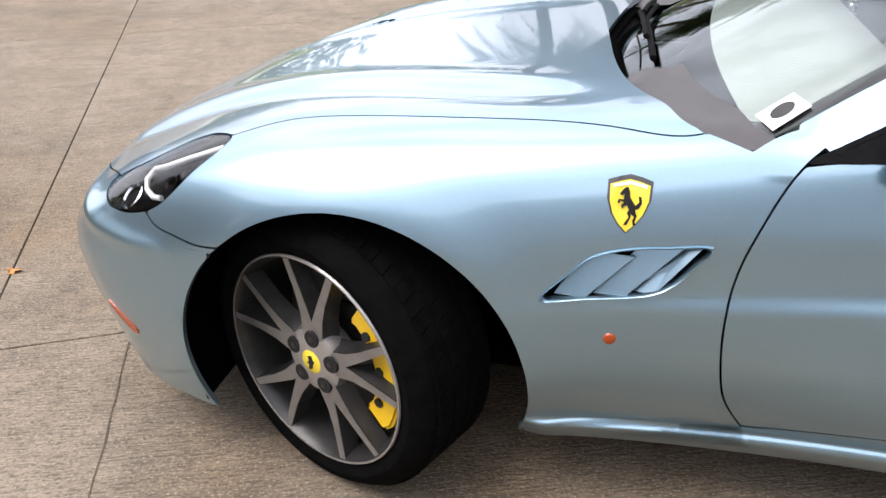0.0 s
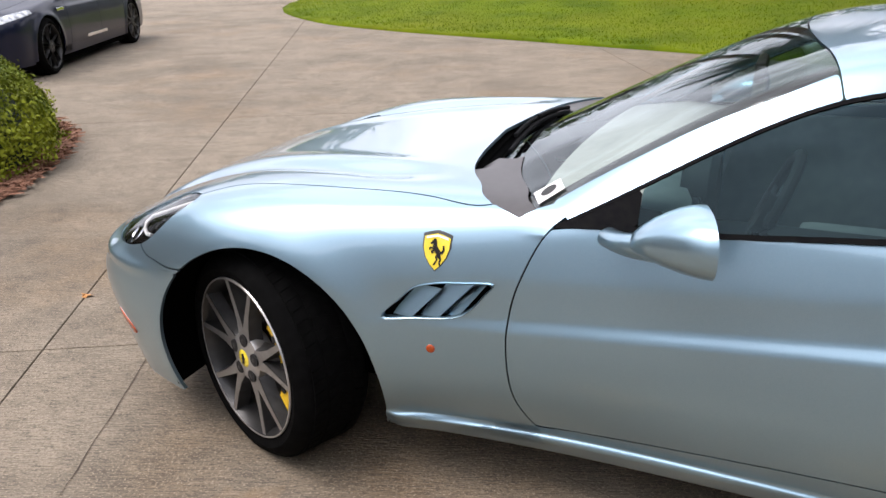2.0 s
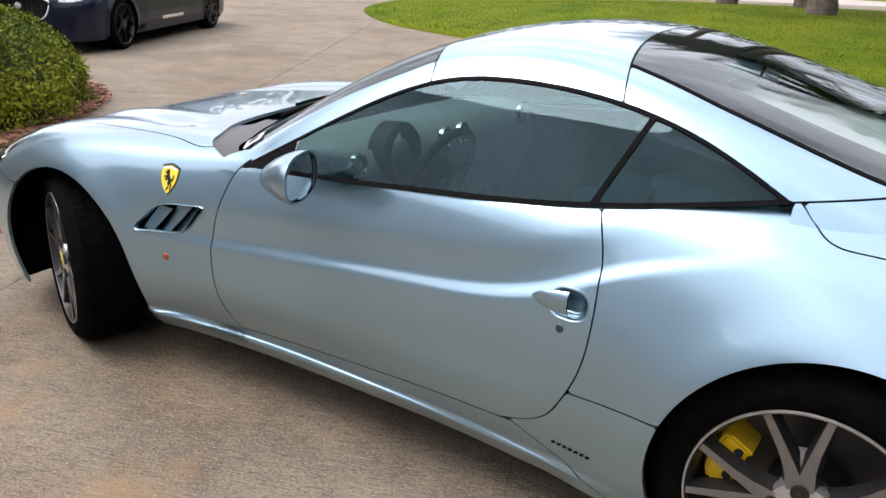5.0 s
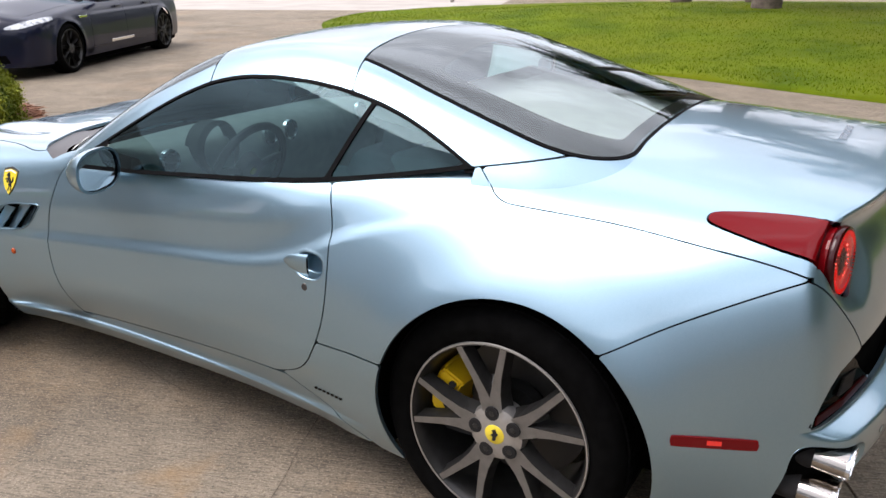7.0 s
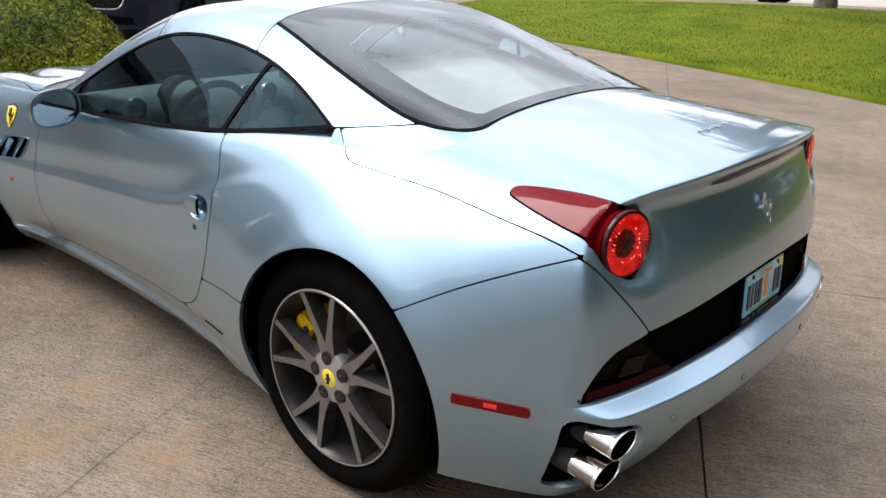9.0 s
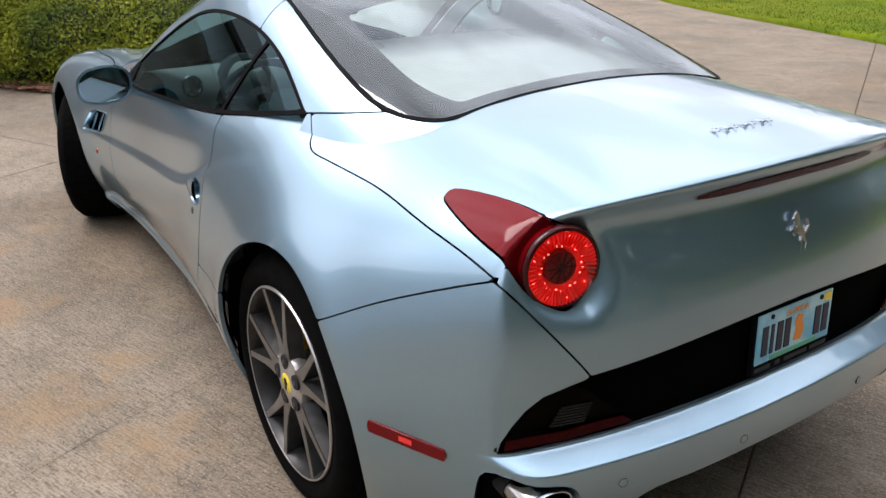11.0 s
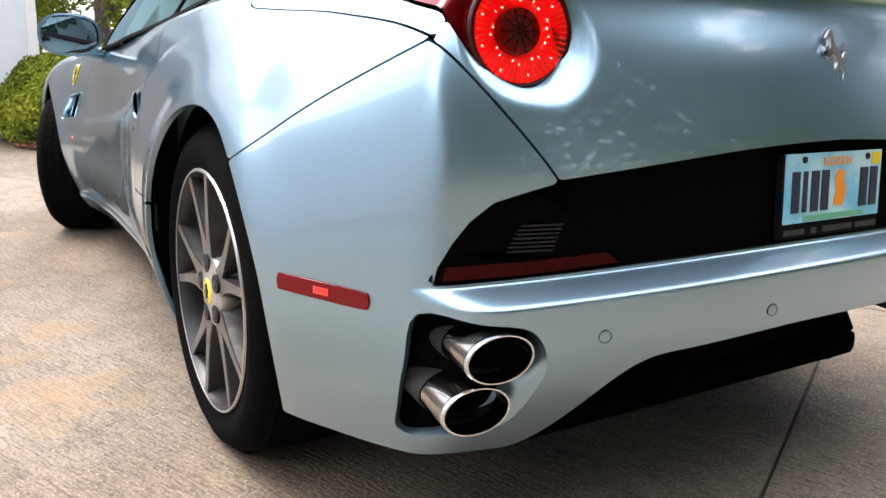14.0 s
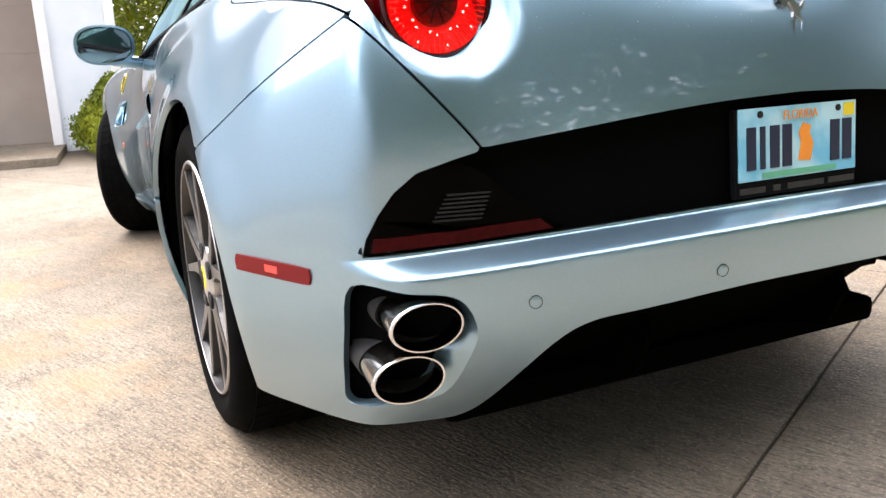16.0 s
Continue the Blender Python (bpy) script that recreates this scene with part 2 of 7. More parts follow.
def spline(*pts):
    """A natural cubic through (x, y) pairs, straight beyond its ends."""
    X, Y = np.array([p[0] for p in pts], float), np.array([p[1] for p in pts], float)
    n = len(X)
    h = np.diff(X)
    A, r = np.eye(n), np.zeros(n)
    for i in range(1, n - 1):
        A[i, i - 1:i + 2] = h[i - 1], 2 * (h[i - 1] + h[i]), h[i]
        r[i] = 6 * ((Y[i + 1] - Y[i]) / h[i] - (Y[i] - Y[i - 1]) / h[i - 1])
    M = np.linalg.solve(A, r)
    s0 = (Y[1] - Y[0]) / h[0] - h[0] * (2 * M[0] + M[1]) / 6
    s1 = (Y[-1] - Y[-2]) / h[-1] + h[-1] * (M[-2] + 2 * M[-1]) / 6

    def f(x):
        x = np.asarray(x, float)
        c = np.clip(x, X[0], X[-1])
        i = np.clip(np.searchsorted(X, c) - 1, 0, n - 2)
        a, b = X[i + 1] - c, c - X[i]
        y = (M[i] * a ** 3 + M[i + 1] * b ** 3) / (6 * h[i]) + (Y[i] / h[i] - M[i] * h[i] / 6) * a + (Y[i + 1] / h[i] - M[i + 1] * h[i] / 6) * b
        return y + np.where(x < X[0], s0 * (x - X[0]), 0) + np.where(x > X[-1], s1 * (x - X[-1]), 0)
    return f


def smax(a, b, k):
    h = np.maximum(k - np.abs(a - b), 0)
    return np.maximum(a, b) + h ** 3 / (6 * k * k)


def smooth01(x):
    x = np.clip(x, 0, 1)
    return x * x * x * (x * (6 * x - 15) + 10)


def rounded(pts, n=10):
    """A closed smooth outline through the points."""
    P = [Vector(p) for p in pts]
    out = []
    for i in range(len(P)):
        a, b, c, d = P[i - 1], P[i], P[(i + 1) % len(P)], P[(i + 2) % len(P)]
        for k in range(n):
            t = k / n
            out.append(tuple(0.5 * ((2 * b) + (c - a) * t + (2 * a - 5 * b + 4 * c - d) * t * t + (3 * b - a - 3 * c + d) * t ** 3)))
    return out


def outline_dist(u, v, poly):
    """Signed distance to a closed outline, negative inside."""
    d = np.full(u.shape, 1e9)
    inside = np.zeros(u.shape, bool)
    for i in range(len(poly)):
        (x0, y0), (x1, y1) = poly[i - 1], poly[i]
        ex, ey = x1 - x0, y1 - y0
        t = np.clip(((u - x0) * ex + (v - y0) * ey) / (ex * ex + ey * ey + 1e-12), 0, 1)
        d = np.minimum(d, np.hypot(u - x0 - t * ex, v - y0 - t * ey))
        if y0 != y1:
            inside ^= ((y0 > v) != (y1 > v)) & (u < ex * (v - y0) / ey + x0)
    return np.where(inside, -d, d)


def march(f, O, D, reach, level=0.0):
    """Where rays from inside a form leave it."""
    lo, hi = np.zeros(O.shape[:-1]), np.full(O.shape[:-1], reach)
    ok = f(O[..., 0], O[..., 1], O[..., 2]) < level
    for _ in range(34):
        mid = (lo + hi) / 2
        P = O + D * mid[..., None]
        inn = f(P[..., 0], P[..., 1], P[..., 2]) < level
        lo, hi = np.where(inn, mid, lo), np.where(inn, hi, mid)
    return O + D * lo[..., None], ok


def gradient(f, P, e=0.0015):
    x, y, z = P[:, 0], P[:, 1], P[:, 2]
    g = np.stack([f(x + e, y, z) - f(x - e, y, z), f(x, y + e, z) - f(x, np.abs(y - e), z), f(x, y, z + e) - f(x, y, z - e)], 1)
    g[:, 1] = np.where(y < e, 0, g[:, 1])
    return g / (np.linalg.norm(g, axis=1)[:, None] + 1e-12)


def cut_grid(P, g):
    """The part of a grid of points where g < 0, cut cleanly along g = 0."""
    nu, nv = g.shape
    flat, G = P.reshape(-1, 3), g.reshape(-1)
    I = np.arange(nu * nv).reshape(nu, nv)
    Q = np.stack([I[:-1, :-1], I[1:, :-1], I[1:, 1:], I[:-1, 1:]], -1).reshape(-1, 4)
    neg = (G[Q] < 0).sum(1)
    faces = [tuple(q) for q in Q[neg == 4]]
    extra, cache = [], {}

    def cross(a, b):
        key = (min(a, b), max(a, b))
        if key not in cache:
            t = G[a] / (G[a] - G[b])
            cache[key] = nu * nv + len(extra)
            extra.append(flat[a] + (flat[b] - flat[a]) * t)
        return cache[key]
    for q in Q[(neg > 0) & (neg < 4)]:
        poly = []
        for k in range(4):
            a, b = int(q[k]), int(q[(k + 1) % 4])
            if G[a] < 0:
                poly.append(a)
            if (G[a] < 0) != (G[b] < 0):
                poly.append(cross(a, b))
        if len(poly) >= 3:
            faces.append(tuple(poly))
    if not faces:
        return np.zeros((0, 3)), []
    V = np.concatenate([flat, np.array(extra)]) if extra else flat
    used = sorted({i for fc in faces for i in fc})
    remap = {o: i for i, o in enumerate(used)}
    return V[used], [tuple(remap[i] for i in fc) for fc in faces]


def skin(f, pieces, flange=0.012, raise_by=0.0):
    """Points, normals and faces of a panel in the half space of positive y, from (grid, keep) pairs, with edges turned inwards."""
    AV, AN, AF = [], [], []
    base = 0
    for P, g in pieces:
        V, F = cut_grid(P, g)
        if not F:
            continue
        N = gradient(f, V)
        a, b, c = (V[F[len(F) // 2][k]] for k in (0, 1, 2))
        if np.dot(np.cross(b - a, c - a), N[F[len(F) // 2][0]]) < 0:
            F = [fc[::-1] for fc in F]
        V = V + N * raise_by
        if flange:
            count = {}
            for fc in F:
                for k in range(len(fc)):
                    count[(fc[k], fc[(k + 1) % len(fc)])] = 1
            rim = [(a, b) for a, b in count if (b, a) not in count and not (V[a][1] < 1e-4 and V[b][1] < 1e-4)]
            M = {}
            for a, b in rim:
                m = np.cross(V[b] - V[a], N[a])
                M[a] = M.get(a, 0) + m
                M[b] = M.get(b, 0) + m
            keys = {v: i for i, v in enumerate(M)}
            ev, en = [], []
            for v, m in M.items():
                m = m / (np.linalg.norm(m) + 1e-12)
                ev += [V[v], V[v] - N[v] * flange]
                en += [m, m]
            o = len(V)
            F = F + [(o + 2 * keys[b], o + 2 * keys[a], o + 2 * keys[a] + 1, o + 2 * keys[b] + 1) for a, b in rim]
            if ev:
                V, N = np.concatenate([V, np.array(ev)]), np.concatenate([N, np.array(en)])
        AV.append(V)
        AN.append(N)
        AF += [tuple(i + base for i in fc) for fc in F]
        base += len(V)
    return np.concatenate(AV), np.concatenate(AN), AF


def panel(name, data, mat, parent, side="both", label=""):
    """Lays a panel on the left (negative y), the right, or over both as one piece."""
    V, N, F = data
    L, R = np.array([1, -1, 1]), np.array([1, 1, 1])
    if side == "left":
        return obj(name, V * L, [fc[::-1] for fc in F], mat, parent, label, normals=N * L)
    if side == "right":
        return obj(name, V, F, mat, parent, label, normals=N)
    o = len(V)
    return obj(name, np.concatenate([V * L, V]), [fc[::-1] for fc in F] + [tuple(i + o for i in fc) for fc in F], mat, parent, label, normals=np.concatenate([N * L, N]))

# ---- the sports car: forms ----
# x runs from the front axle to the tail, y is half width, z is height
FAX, RAX = (0.085, 0.33), (2.725, 0.365)
ARCH = 0.385
w_plan = spline((-0.7, 0.85), (-0.4, 0.875), (0.0, 0.912), (0.35, 0.902), (0.62, 0.872), (0.95, 0.850), (1.4, 0.852), (1.8, 0.872), (2.05, 0.895), (2.4, 0.917), (2.7, 0.934), (2.94, 0.914), (3.14, 0.868), (3.31, 0.801), (3.5, 0.714))
w_taper = spline((-0.5, 0.30), (0.3, 0.34), (0.9, 0.42), (1.5, 0.42), (2.1, 0.45), (2.5, 0.70), (2.94, 0.80), (3.15, 0.55), (3.36, 0.25))
ridge_z = spline((0.3, 0.545), (0.85, 0.575), (1.2, 0.605), (1.6, 0.645), (1.9, 0.69), (2.05, 0.74), (2.2, 0.81), (2.4, 0.87))
ridge_a = spline((0.3, 0.0), (0.6, 0.004), (0.9, 0.008), (1.4, 0.0115), (1.8, 0.0145), (2.05, 0.017), (2.25, 0.010), (2.5, 0.0), (2.8, 0.0))
t_mid = spline((-0.95, 0.46), (-0.85, 0.560), (-0.7, 0.647), (-0.4, 0.757), (0.0, 0.838), (0.4, 0.880), (0.7, 0.905), (1.0, 0.93), (1.6, 0.95), (2.2, 1.0), (2.6, 1.074), (2.8, 1.093), (3.0, 1.089), (3.3, 1.066), (3.6, 1.032))
t_edge = spline((-0.8, 0.52), (-0.6, 0.64), (-0.4, 0.738), (-0.2, 0.808), (0.0, 0.845), (0.3, 0.872), (0.6, 0.886), (0.9, 0.898), (1.3, 0.91), (1.8, 0.94), (2.2, 0.985), (2.5, 1.03), (2.8, 1.015), (3.1, 0.995), (3.5, 0.985))
r_base = spline((0.2, 3.40), (0.3, 3.483), (0.4, 3.537), (0.5, 3.552), (0.6, 3.546), (0.7, 3.544), (0.8, 3.527), (0.88, 3.500), (0.93, 3.477), (0.962, 3.470), (0.985, 3.479), (1.01, 3.500), (1.1, 3.51))
f_mid = spline((0.1, -0.74), (0.25, -0.79), (0.4, -0.84), (0.52, -0.88), (0.6, -0.885), (0.7, -0.85))


def shelf_z(y):
    return 0.567 - 0.032 * (np.asarray(y, float) / 0.73) ** 2


def r_mid(z, y=0.0):
    """The tail in profile, with a shelf along the top of the bumper."""
    u = (shelf_z(y) - 0.009 - np.asarray(z, float)) / 0.020
    return r_base(z) + 0.055 * (np.sqrt(u * u + 0.004) - np.sqrt((u - 1) ** 2 + 0.012) + 1) / 2


k_top = spline((-0.8, 0.22), (-0.2, 0.30), (0.3, 0.30), (0.8, 0.16), (1.0, 0.09), (1.9, 0.12), (2.3, 0.20), (2.7, 0.30), (3.2, 0.29), (3.6, 0.22))


def arch_r(x, z, c):
    return np.hypot(x - c[0], z - c[1])


def side_f(x, y, z):
    w = w_plan(x) - 0.019 - w_taper(x) * np.maximum(z - 0.5, 0) ** 2 - (0.40 + 0.85 * smooth01((x - 0.2) / 0.3) - 0.5 * smooth01((x - 2.0) / 0.3)) * np.maximum(0.47 - z, 0) ** 2
    a = np.clip(ridge_a(x), 0, None)
    zr = ridge_z(x)
    w = w + a * (smooth01((zr + 0.034 - z) / 0.052) - 0.55) + a * 0.6 * smooth01((z - zr - 0.03) / 0.13)
    w = w + (0.018 + 0.006 * smooth01((1.9 - x) / 0.7)) * smooth01((0.256 - z) / 0.026) * smooth01((x - 0.42) / 0.1) * smooth01((2.34 - x) / 0.3)
    for c in (FAX, RAX):
        r = arch_r(x, z, c)
        w = w + 0.012 * np.exp(-((r - ARCH) / 0.08) ** 2)
    return y - w


def top_f(x, y, z):
    q = (y / 0.65) ** 2
    t = t_mid(x) + (t_edge(x) - t_mid(x)) * q
    crease = 0.30 + 0.20 * smooth01((x + 0.7) / 1.6)
    fade = smooth01((x + 0.85) / 0.4) * smooth01((0.62 - x) / 0.35)
    t = t - 0.016 * fade * np.exp(-((y - crease - 0.09) / 0.055) ** 2) + 0.006 * fade * np.exp(-((y - crease + 0.02) / 0.06) ** 2)
    return (z - t) * 0.97


def rear_f(x, y, z):
    return x - (r_base(z) + (r_mid(z, np.minimum(y, 0.76)) - r_base(z)) * smooth01((0.79 - y) / 0.085) - 0.16 * y * y - 0.15 * y ** 4)


def front_f(x, y, z):
    return f_mid(z) + 0.46 * np.abs(y) ** 2.6 - x


def body0(x, y, z):
    """The skin without the hollow for the door handle."""
    f = smax(side_f(x, y, z), top_f(x, y, z), np.clip(k_top(x), 0.05, 0.4))
    f = smax(f, front_f(x, y, z), 0.30)
    r = rear_f(x, y, z)
    k = 0.034 + 0.020 * smooth01((0.98 - z) / 0.25) * smooth01((y - 0.5) / 0.2)
    f = smax(f, r, k)
    lamp = np.sqrt((x - 3.52) ** 2 * 0.2 + (y - 0.593) ** 2 + (z - 0.885) ** 2)
    return f + (0.016 + 0.008 * smooth01((0.60 - y) / 0.06)) * np.exp(-((lamp - 0.081) / (0.015 + 0.006 * smooth01((0.60 - y) / 0.06))) ** 2) * smooth01((x - 3.2) / 0.15) - 0.010 * np.exp(-((z - 0.585 - 0.12 * np.clip(-0.4 - x, 0, 1)) / 0.022) ** 2) * smooth01((-0.26 - x) / 0.15) * smooth01((x + 0.75) / 0.15)


def body(x, y, z):
    q = (np.abs(x - 2.098) / 0.056) ** 2.6 + (np.abs(z - 0.718) / 0.039) ** 2.6
    d = smooth01((1 - q) / 0.75)
    return body0(x, y, z) + 0.045 * d * smooth01((y - 0.5) / 0.2)


g_mid = spline((0.45, 0.78), (0.6, 0.872), (0.8, 0.975), (1.0, 1.075), (1.25, 1.19), (1.5, 1.275), (1.75, 1.306), (2.05, 1.297), (2.4, 1.229), (2.7, 1.148), (2.95, 1.077), (3.15, 1.02))
g_side = spline((0.7, 0.73), (0.95, 0.765), (1.3, 0.785), (1.8, 0.80), (2.1, 0.795), (2.55, 0.758), (2.8, 0.70), (3.0, 0.62))


def cabin(x, y, z):
    s = y - (g_side(x) - 0.56 * (z - 0.88) - 0.25 * np.maximum(z - 1.0, 0) ** 2)
    bow = np.where(x < 1.6, -0.30, 0.42) * y * y * np.clip(np.abs(x - 1.6) / 0.7, 0, 1)
    t = (z - g_mid(x + bow) + 0.10 * y * y) * 0.92
    return smax(s, t, 0.15)


# ---- ray grids over the forms ----
def loft_grid(f, x0, x1, dx, rim, dz, zo, level=0.0):
    xs = np.arange(x0, x1 + dx / 2, dx)
    tg = []
    for (ya, za), (yb, zb) in zip(rim, rim[1:]):
        n = max(2, int(math.hypot(yb - ya, zb - za) / dz))
        tg += [(ya + (yb - ya) * i / n, za + (zb - za) * i / n) for i in range(n)]
    tg.append(rim[-1])
    tg = np.array(tg)
    D = np.zeros((len(xs), len(tg), 3))
    D[..., 1], D[..., 2] = tg[:, 0], tg[:, 1] - zo
    D /= np.linalg.norm(D, axis=-1)[..., None]
    O = np.zeros_like(D)
    O[..., 0], O[..., 2] = xs[:, None], zo
    return march(f, O, D, 1.6, level)


def plan_grid(f, xo, rim, z0, z1, d, level=0.0, fine=None):
    tg = []
    for (xa, ya), (xb, yb) in zip(rim, rim[1:]):
        n = max(2, int(math.hypot(xb - xa, yb - ya) / d))
        tg += [(xa + (xb - xa) * i / n, ya + (yb - ya) * i / n) for i in range(n)]
    tg.append(rim[-1])
    tg = np.array(tg)
    zs = np.arange(z0, z1 + d / 2, d)
    if fine:
        zs = np.concatenate([zs[zs < fine[0]], np.arange(fine[0], fine[1], fine[2]), zs[zs > fine[1]]])
    D = np.zeros((len(tg), len(zs), 3))
    D[..., 0], D[..., 1] = tg[:, 0, None] - xo, tg[:, 1, None]
    D /= np.linalg.norm(D, axis=-1)[..., None]
    O = np.zeros_like(D)
    O[..., 0], O[..., 2] = xo, zs
    return march(f, O, D, 2.0, level)


RIM = [(0.80, 0.10), (0.92, 0.45), (0.92, 0.80), (0.66, 0.95), (0.0, 1.0)]
A, _ = loft_grid(body, -0.84, 3.52, 0.009, RIM, 0.009, 0.45)
AX, AY, AZ = A[..., 0], A[..., 1], A[..., 2]
B, bok = plan_grid(body, 2.86, [(2.88, 0.95), (3.4, 0.95), (3.62, 0.70), (3.64, 0.0)], 0.15, 1.035, 0.0065, fine=(0.500, 0.572, 0.002))
BX, BY, BZ = B[..., 0], B[..., 1], B[..., 2]
C, cok = plan_grid(body, -0.2, [(-0.20, 0.95), (-0.7, 0.9), (-0.95, 0.5), (-0.97, 0.0)], 0.14, 0.66, 0.009)
CX, CY, CZ = C[..., 0], C[..., 1], C[..., 2]
GRIM = [(0.86, 0.80), (0.78, 0.95), (0.62, 1.26), (0.5, 1.32), (0.0, 1.34)]
G, gok = loft_grid(cabin, 0.5, 3.06, 0.009, GRIM, 0.009, 0.78)
GX, GY, GZ = G[..., 0], G[..., 1], G[..., 2]
yl = np.arange(0.0, 0.93, 0.008)
al = np.concatenate([np.arange(110, 62, -1.5), np.arange(62, 30, -0.5), np.arange(30, -80, -1.5)])
LO, LD = np.zeros((len(yl), len(al), 3)), np.zeros((len(yl), len(al), 3))
LO[..., 0], LO[..., 1], LO[..., 2] = 3.27, 0.80 * yl[:, None], 0.865
LD[..., 0], LD[..., 1], LD[..., 2] = np.cos(np.radians(al)), 0.30 * yl[:, None], np.sin(np.radians(al))
LD /= np.linalg.norm(LD, axis=-1)[..., None]
L, lok = march(body, LO, LD, 1.0)
LX, LY, LZ = L[..., 0], L[..., 1], L[..., 2]
bad_g = np.where(gok, -1.0, 1.0)
bad_b = np.where(bok, -1.0, 1.0)
bad_c = np.where(cok, -1.0, 1.0)
GAP = 0.0022


def allof(*gs):
    g = gs[0]
    for h in gs[1:]:
        g = np.maximum(g, h)
    return g


# ---- cut lines, each positive on the far side ----
door_f = spline((0.2, 0.94), (0.28, 0.895), (0.36, 0.852), (0.43, 0.835), (0.58, 0.828), (0.68, 0.846), (0.74, 0.868), (0.80, 0.895), (0.84, 0.922), (0.88, 0.97), (0.92, 1.05))
door_r = spline((0.30, 1.78), (0.345, 1.955), (0.38, 2.035), (0.45, 2.10), (0.55, 2.145), (0.7, 2.165), (0.84, 2.155), (0.92, 2.13), (0.97, 2.105))
belt = spline((0.88, 0.83), (0.95, 0.843), (1.24, 0.862), (1.54, 0.885), (1.86, 0.91), (2.1, 0.937), (2.54, 1.012), (2.7, 1.04))
win_top = spline((0.92, 0.843), (1.1, 0.945), (1.32, 1.07), (1.54, 1.165), (1.8, 1.197), (2.1, 1.172), (2.26, 1.132), (2.41, 1.073), (2.54, 1.008))
hood_y = spline((-0.85, 0.46), (-0.6, 0.66), (-0.48, 0.715), (-0.3, 0.714), (-0.19, 0.722), (-0.1, 0.695), (0.05, 0.688), (0.3, 0.702), (0.6, 0.722), (0.74, 0.737), (0.82, 0.70), (0.95, 0.60))
cowl_x = spline((0.0, 0.535), (0.2, 0.556), (0.44, 0.595), (0.56, 0.642), (0.643, 0.690), (0.727, 0.748), (0.766, 0.835), (0.80, 0.95))
hole_y = spline((0.80, 0.785), (0.835, 0.766), (0.90, 0.728), (1.0, 0.70), (1.1, 0.68))
hood_x = spline((0.0, -0.80), (0.4, -0.72), (0.6, -0.60), (0.70, -0.505), (0.78, -0.45))
nose_z = spline((-0.9, 1.4), (-0.50, 0.95), (-0.42, 0.76), (-0.375, 0.675), (-0.345, 0.640), (-0.29, 0.622), (-0.24, 0.613), (-0.17, 0.615), (0.0, 0.63))
vent = rounded([(0.482, 0.566), (0.53, 0.620), (0.575, 0.662), (0.64, 0.681), (0.71, 0.688), (0.79, 0.692), (0.765, 0.655), (0.73, 0.612), (0.68, 0.585), (0.57, 0.572)], 4)
lid_z = spline((2.4, 1.10), (2.54, 1.022), (2.60, 0.965), (2.68, 0.943), (2.8, 0.936), (2.94, 0.929), (3.15, 0.912), (3.36, 0.880), (3.5, 0.83))
lid_y = spline((0.60, 0.51), (0.676, 0.555), (0.75, 0.612), (0.82, 0.668), (0.876, 0.713), (0.95, 0.77))
seam_z = spline((2.9, 0.637), (2.942, 0.656), (3.08, 0.735), (3.22, 0.808), (3.36, 0.872), (3.5, 0.93))
black_out = [(y, float(shelf_z(y)) - 0.004) for y in np.linspace(-0.1, 0.72, 16)] + [(0.728, 0.530), (0.722, 0.558), (0.705, 0.592), (0.682, 0.625), (0.65, 0.652), (0.60, 0.668), (0.555, 0.680), (0.42, 0.697), (0.17, 0.722), (-0.1, 0.728)]
pipe_out = rounded([(0.744, 0.488), (0.752, 0.405), (0.750, 0.33), (0.740, 0.282), (0.693, 0.296), (0.630, 0.314), (0.606, 0.377), (0.598, 0.427), (0.625, 0.478), (0.69, 0.489)], 4)
low_z = spline((0.0, 0.445), (0.16, 0.443), (0.38, 0.428), (0.47, 0.402), (0.53, 0.332), (0.575, 0.268), (0.62, 0.252), (0.70, 0.244), (0.77, 0.234), (0.90, 0.235))
head_out = rounded([(-0.525, 0.655), (-0.485, 0.640), (-0.452, 0.640), (-0.413, 0.643), (-0.366, 0.655), (-0.328, 0.674), (-0.289, 0.707), (-0.25, 0.745), (-0.19, 0.795), (-0.24, 0.790), (-0.303, 0.770), (-0.36, 0.745), (-0.441, 0.706), (-0.495, 0.678)], 4)


def lamp_cut(x, y, z):
    """The tail lamp: a drop that swells from a tip on the shoulder to a round end."""
    d = np.full(np.shape(x), 9.0)
    for i in range(25):
        t = i / 24
        ax, ay, az, r = 3.145 + 0.32 * t, 0.652 - 0.055 * t * t, 0.968 - 0.083 * t ** 1.6, 0.020 + 0.059 * t ** 0.8
        d = np.minimum(d, np.sqrt((x - ax) ** 2 + (y - ay) ** 2 + (z - az) ** 2) - r)
    return d


def metric(g, P, least=0.25):
    """Turns a field over a grid into distance along its surface."""
    pu, pv = np.gradient(P, axis=0), np.gradient(P, axis=1)
    gu, gv = np.gradient(g, axis=0), np.gradient(g, axis=1)
    E, F_, H = (pu * pu).sum(-1), (pu * pv).sum(-1), (pv * pv).sum(-1)
    d = np.maximum(E * H - F_ * F_, 1e-16)
    q = (H * gu * gu - 2 * F_ * gu * gv + E * gv * gv) / d
    return g / np.clip(np.sqrt(np.maximum(q, 0)), least, 8)


def head_cut(x, y, z):
    return np.where(y > 0.45, outline_dist(x, z, head_out), 1.0)


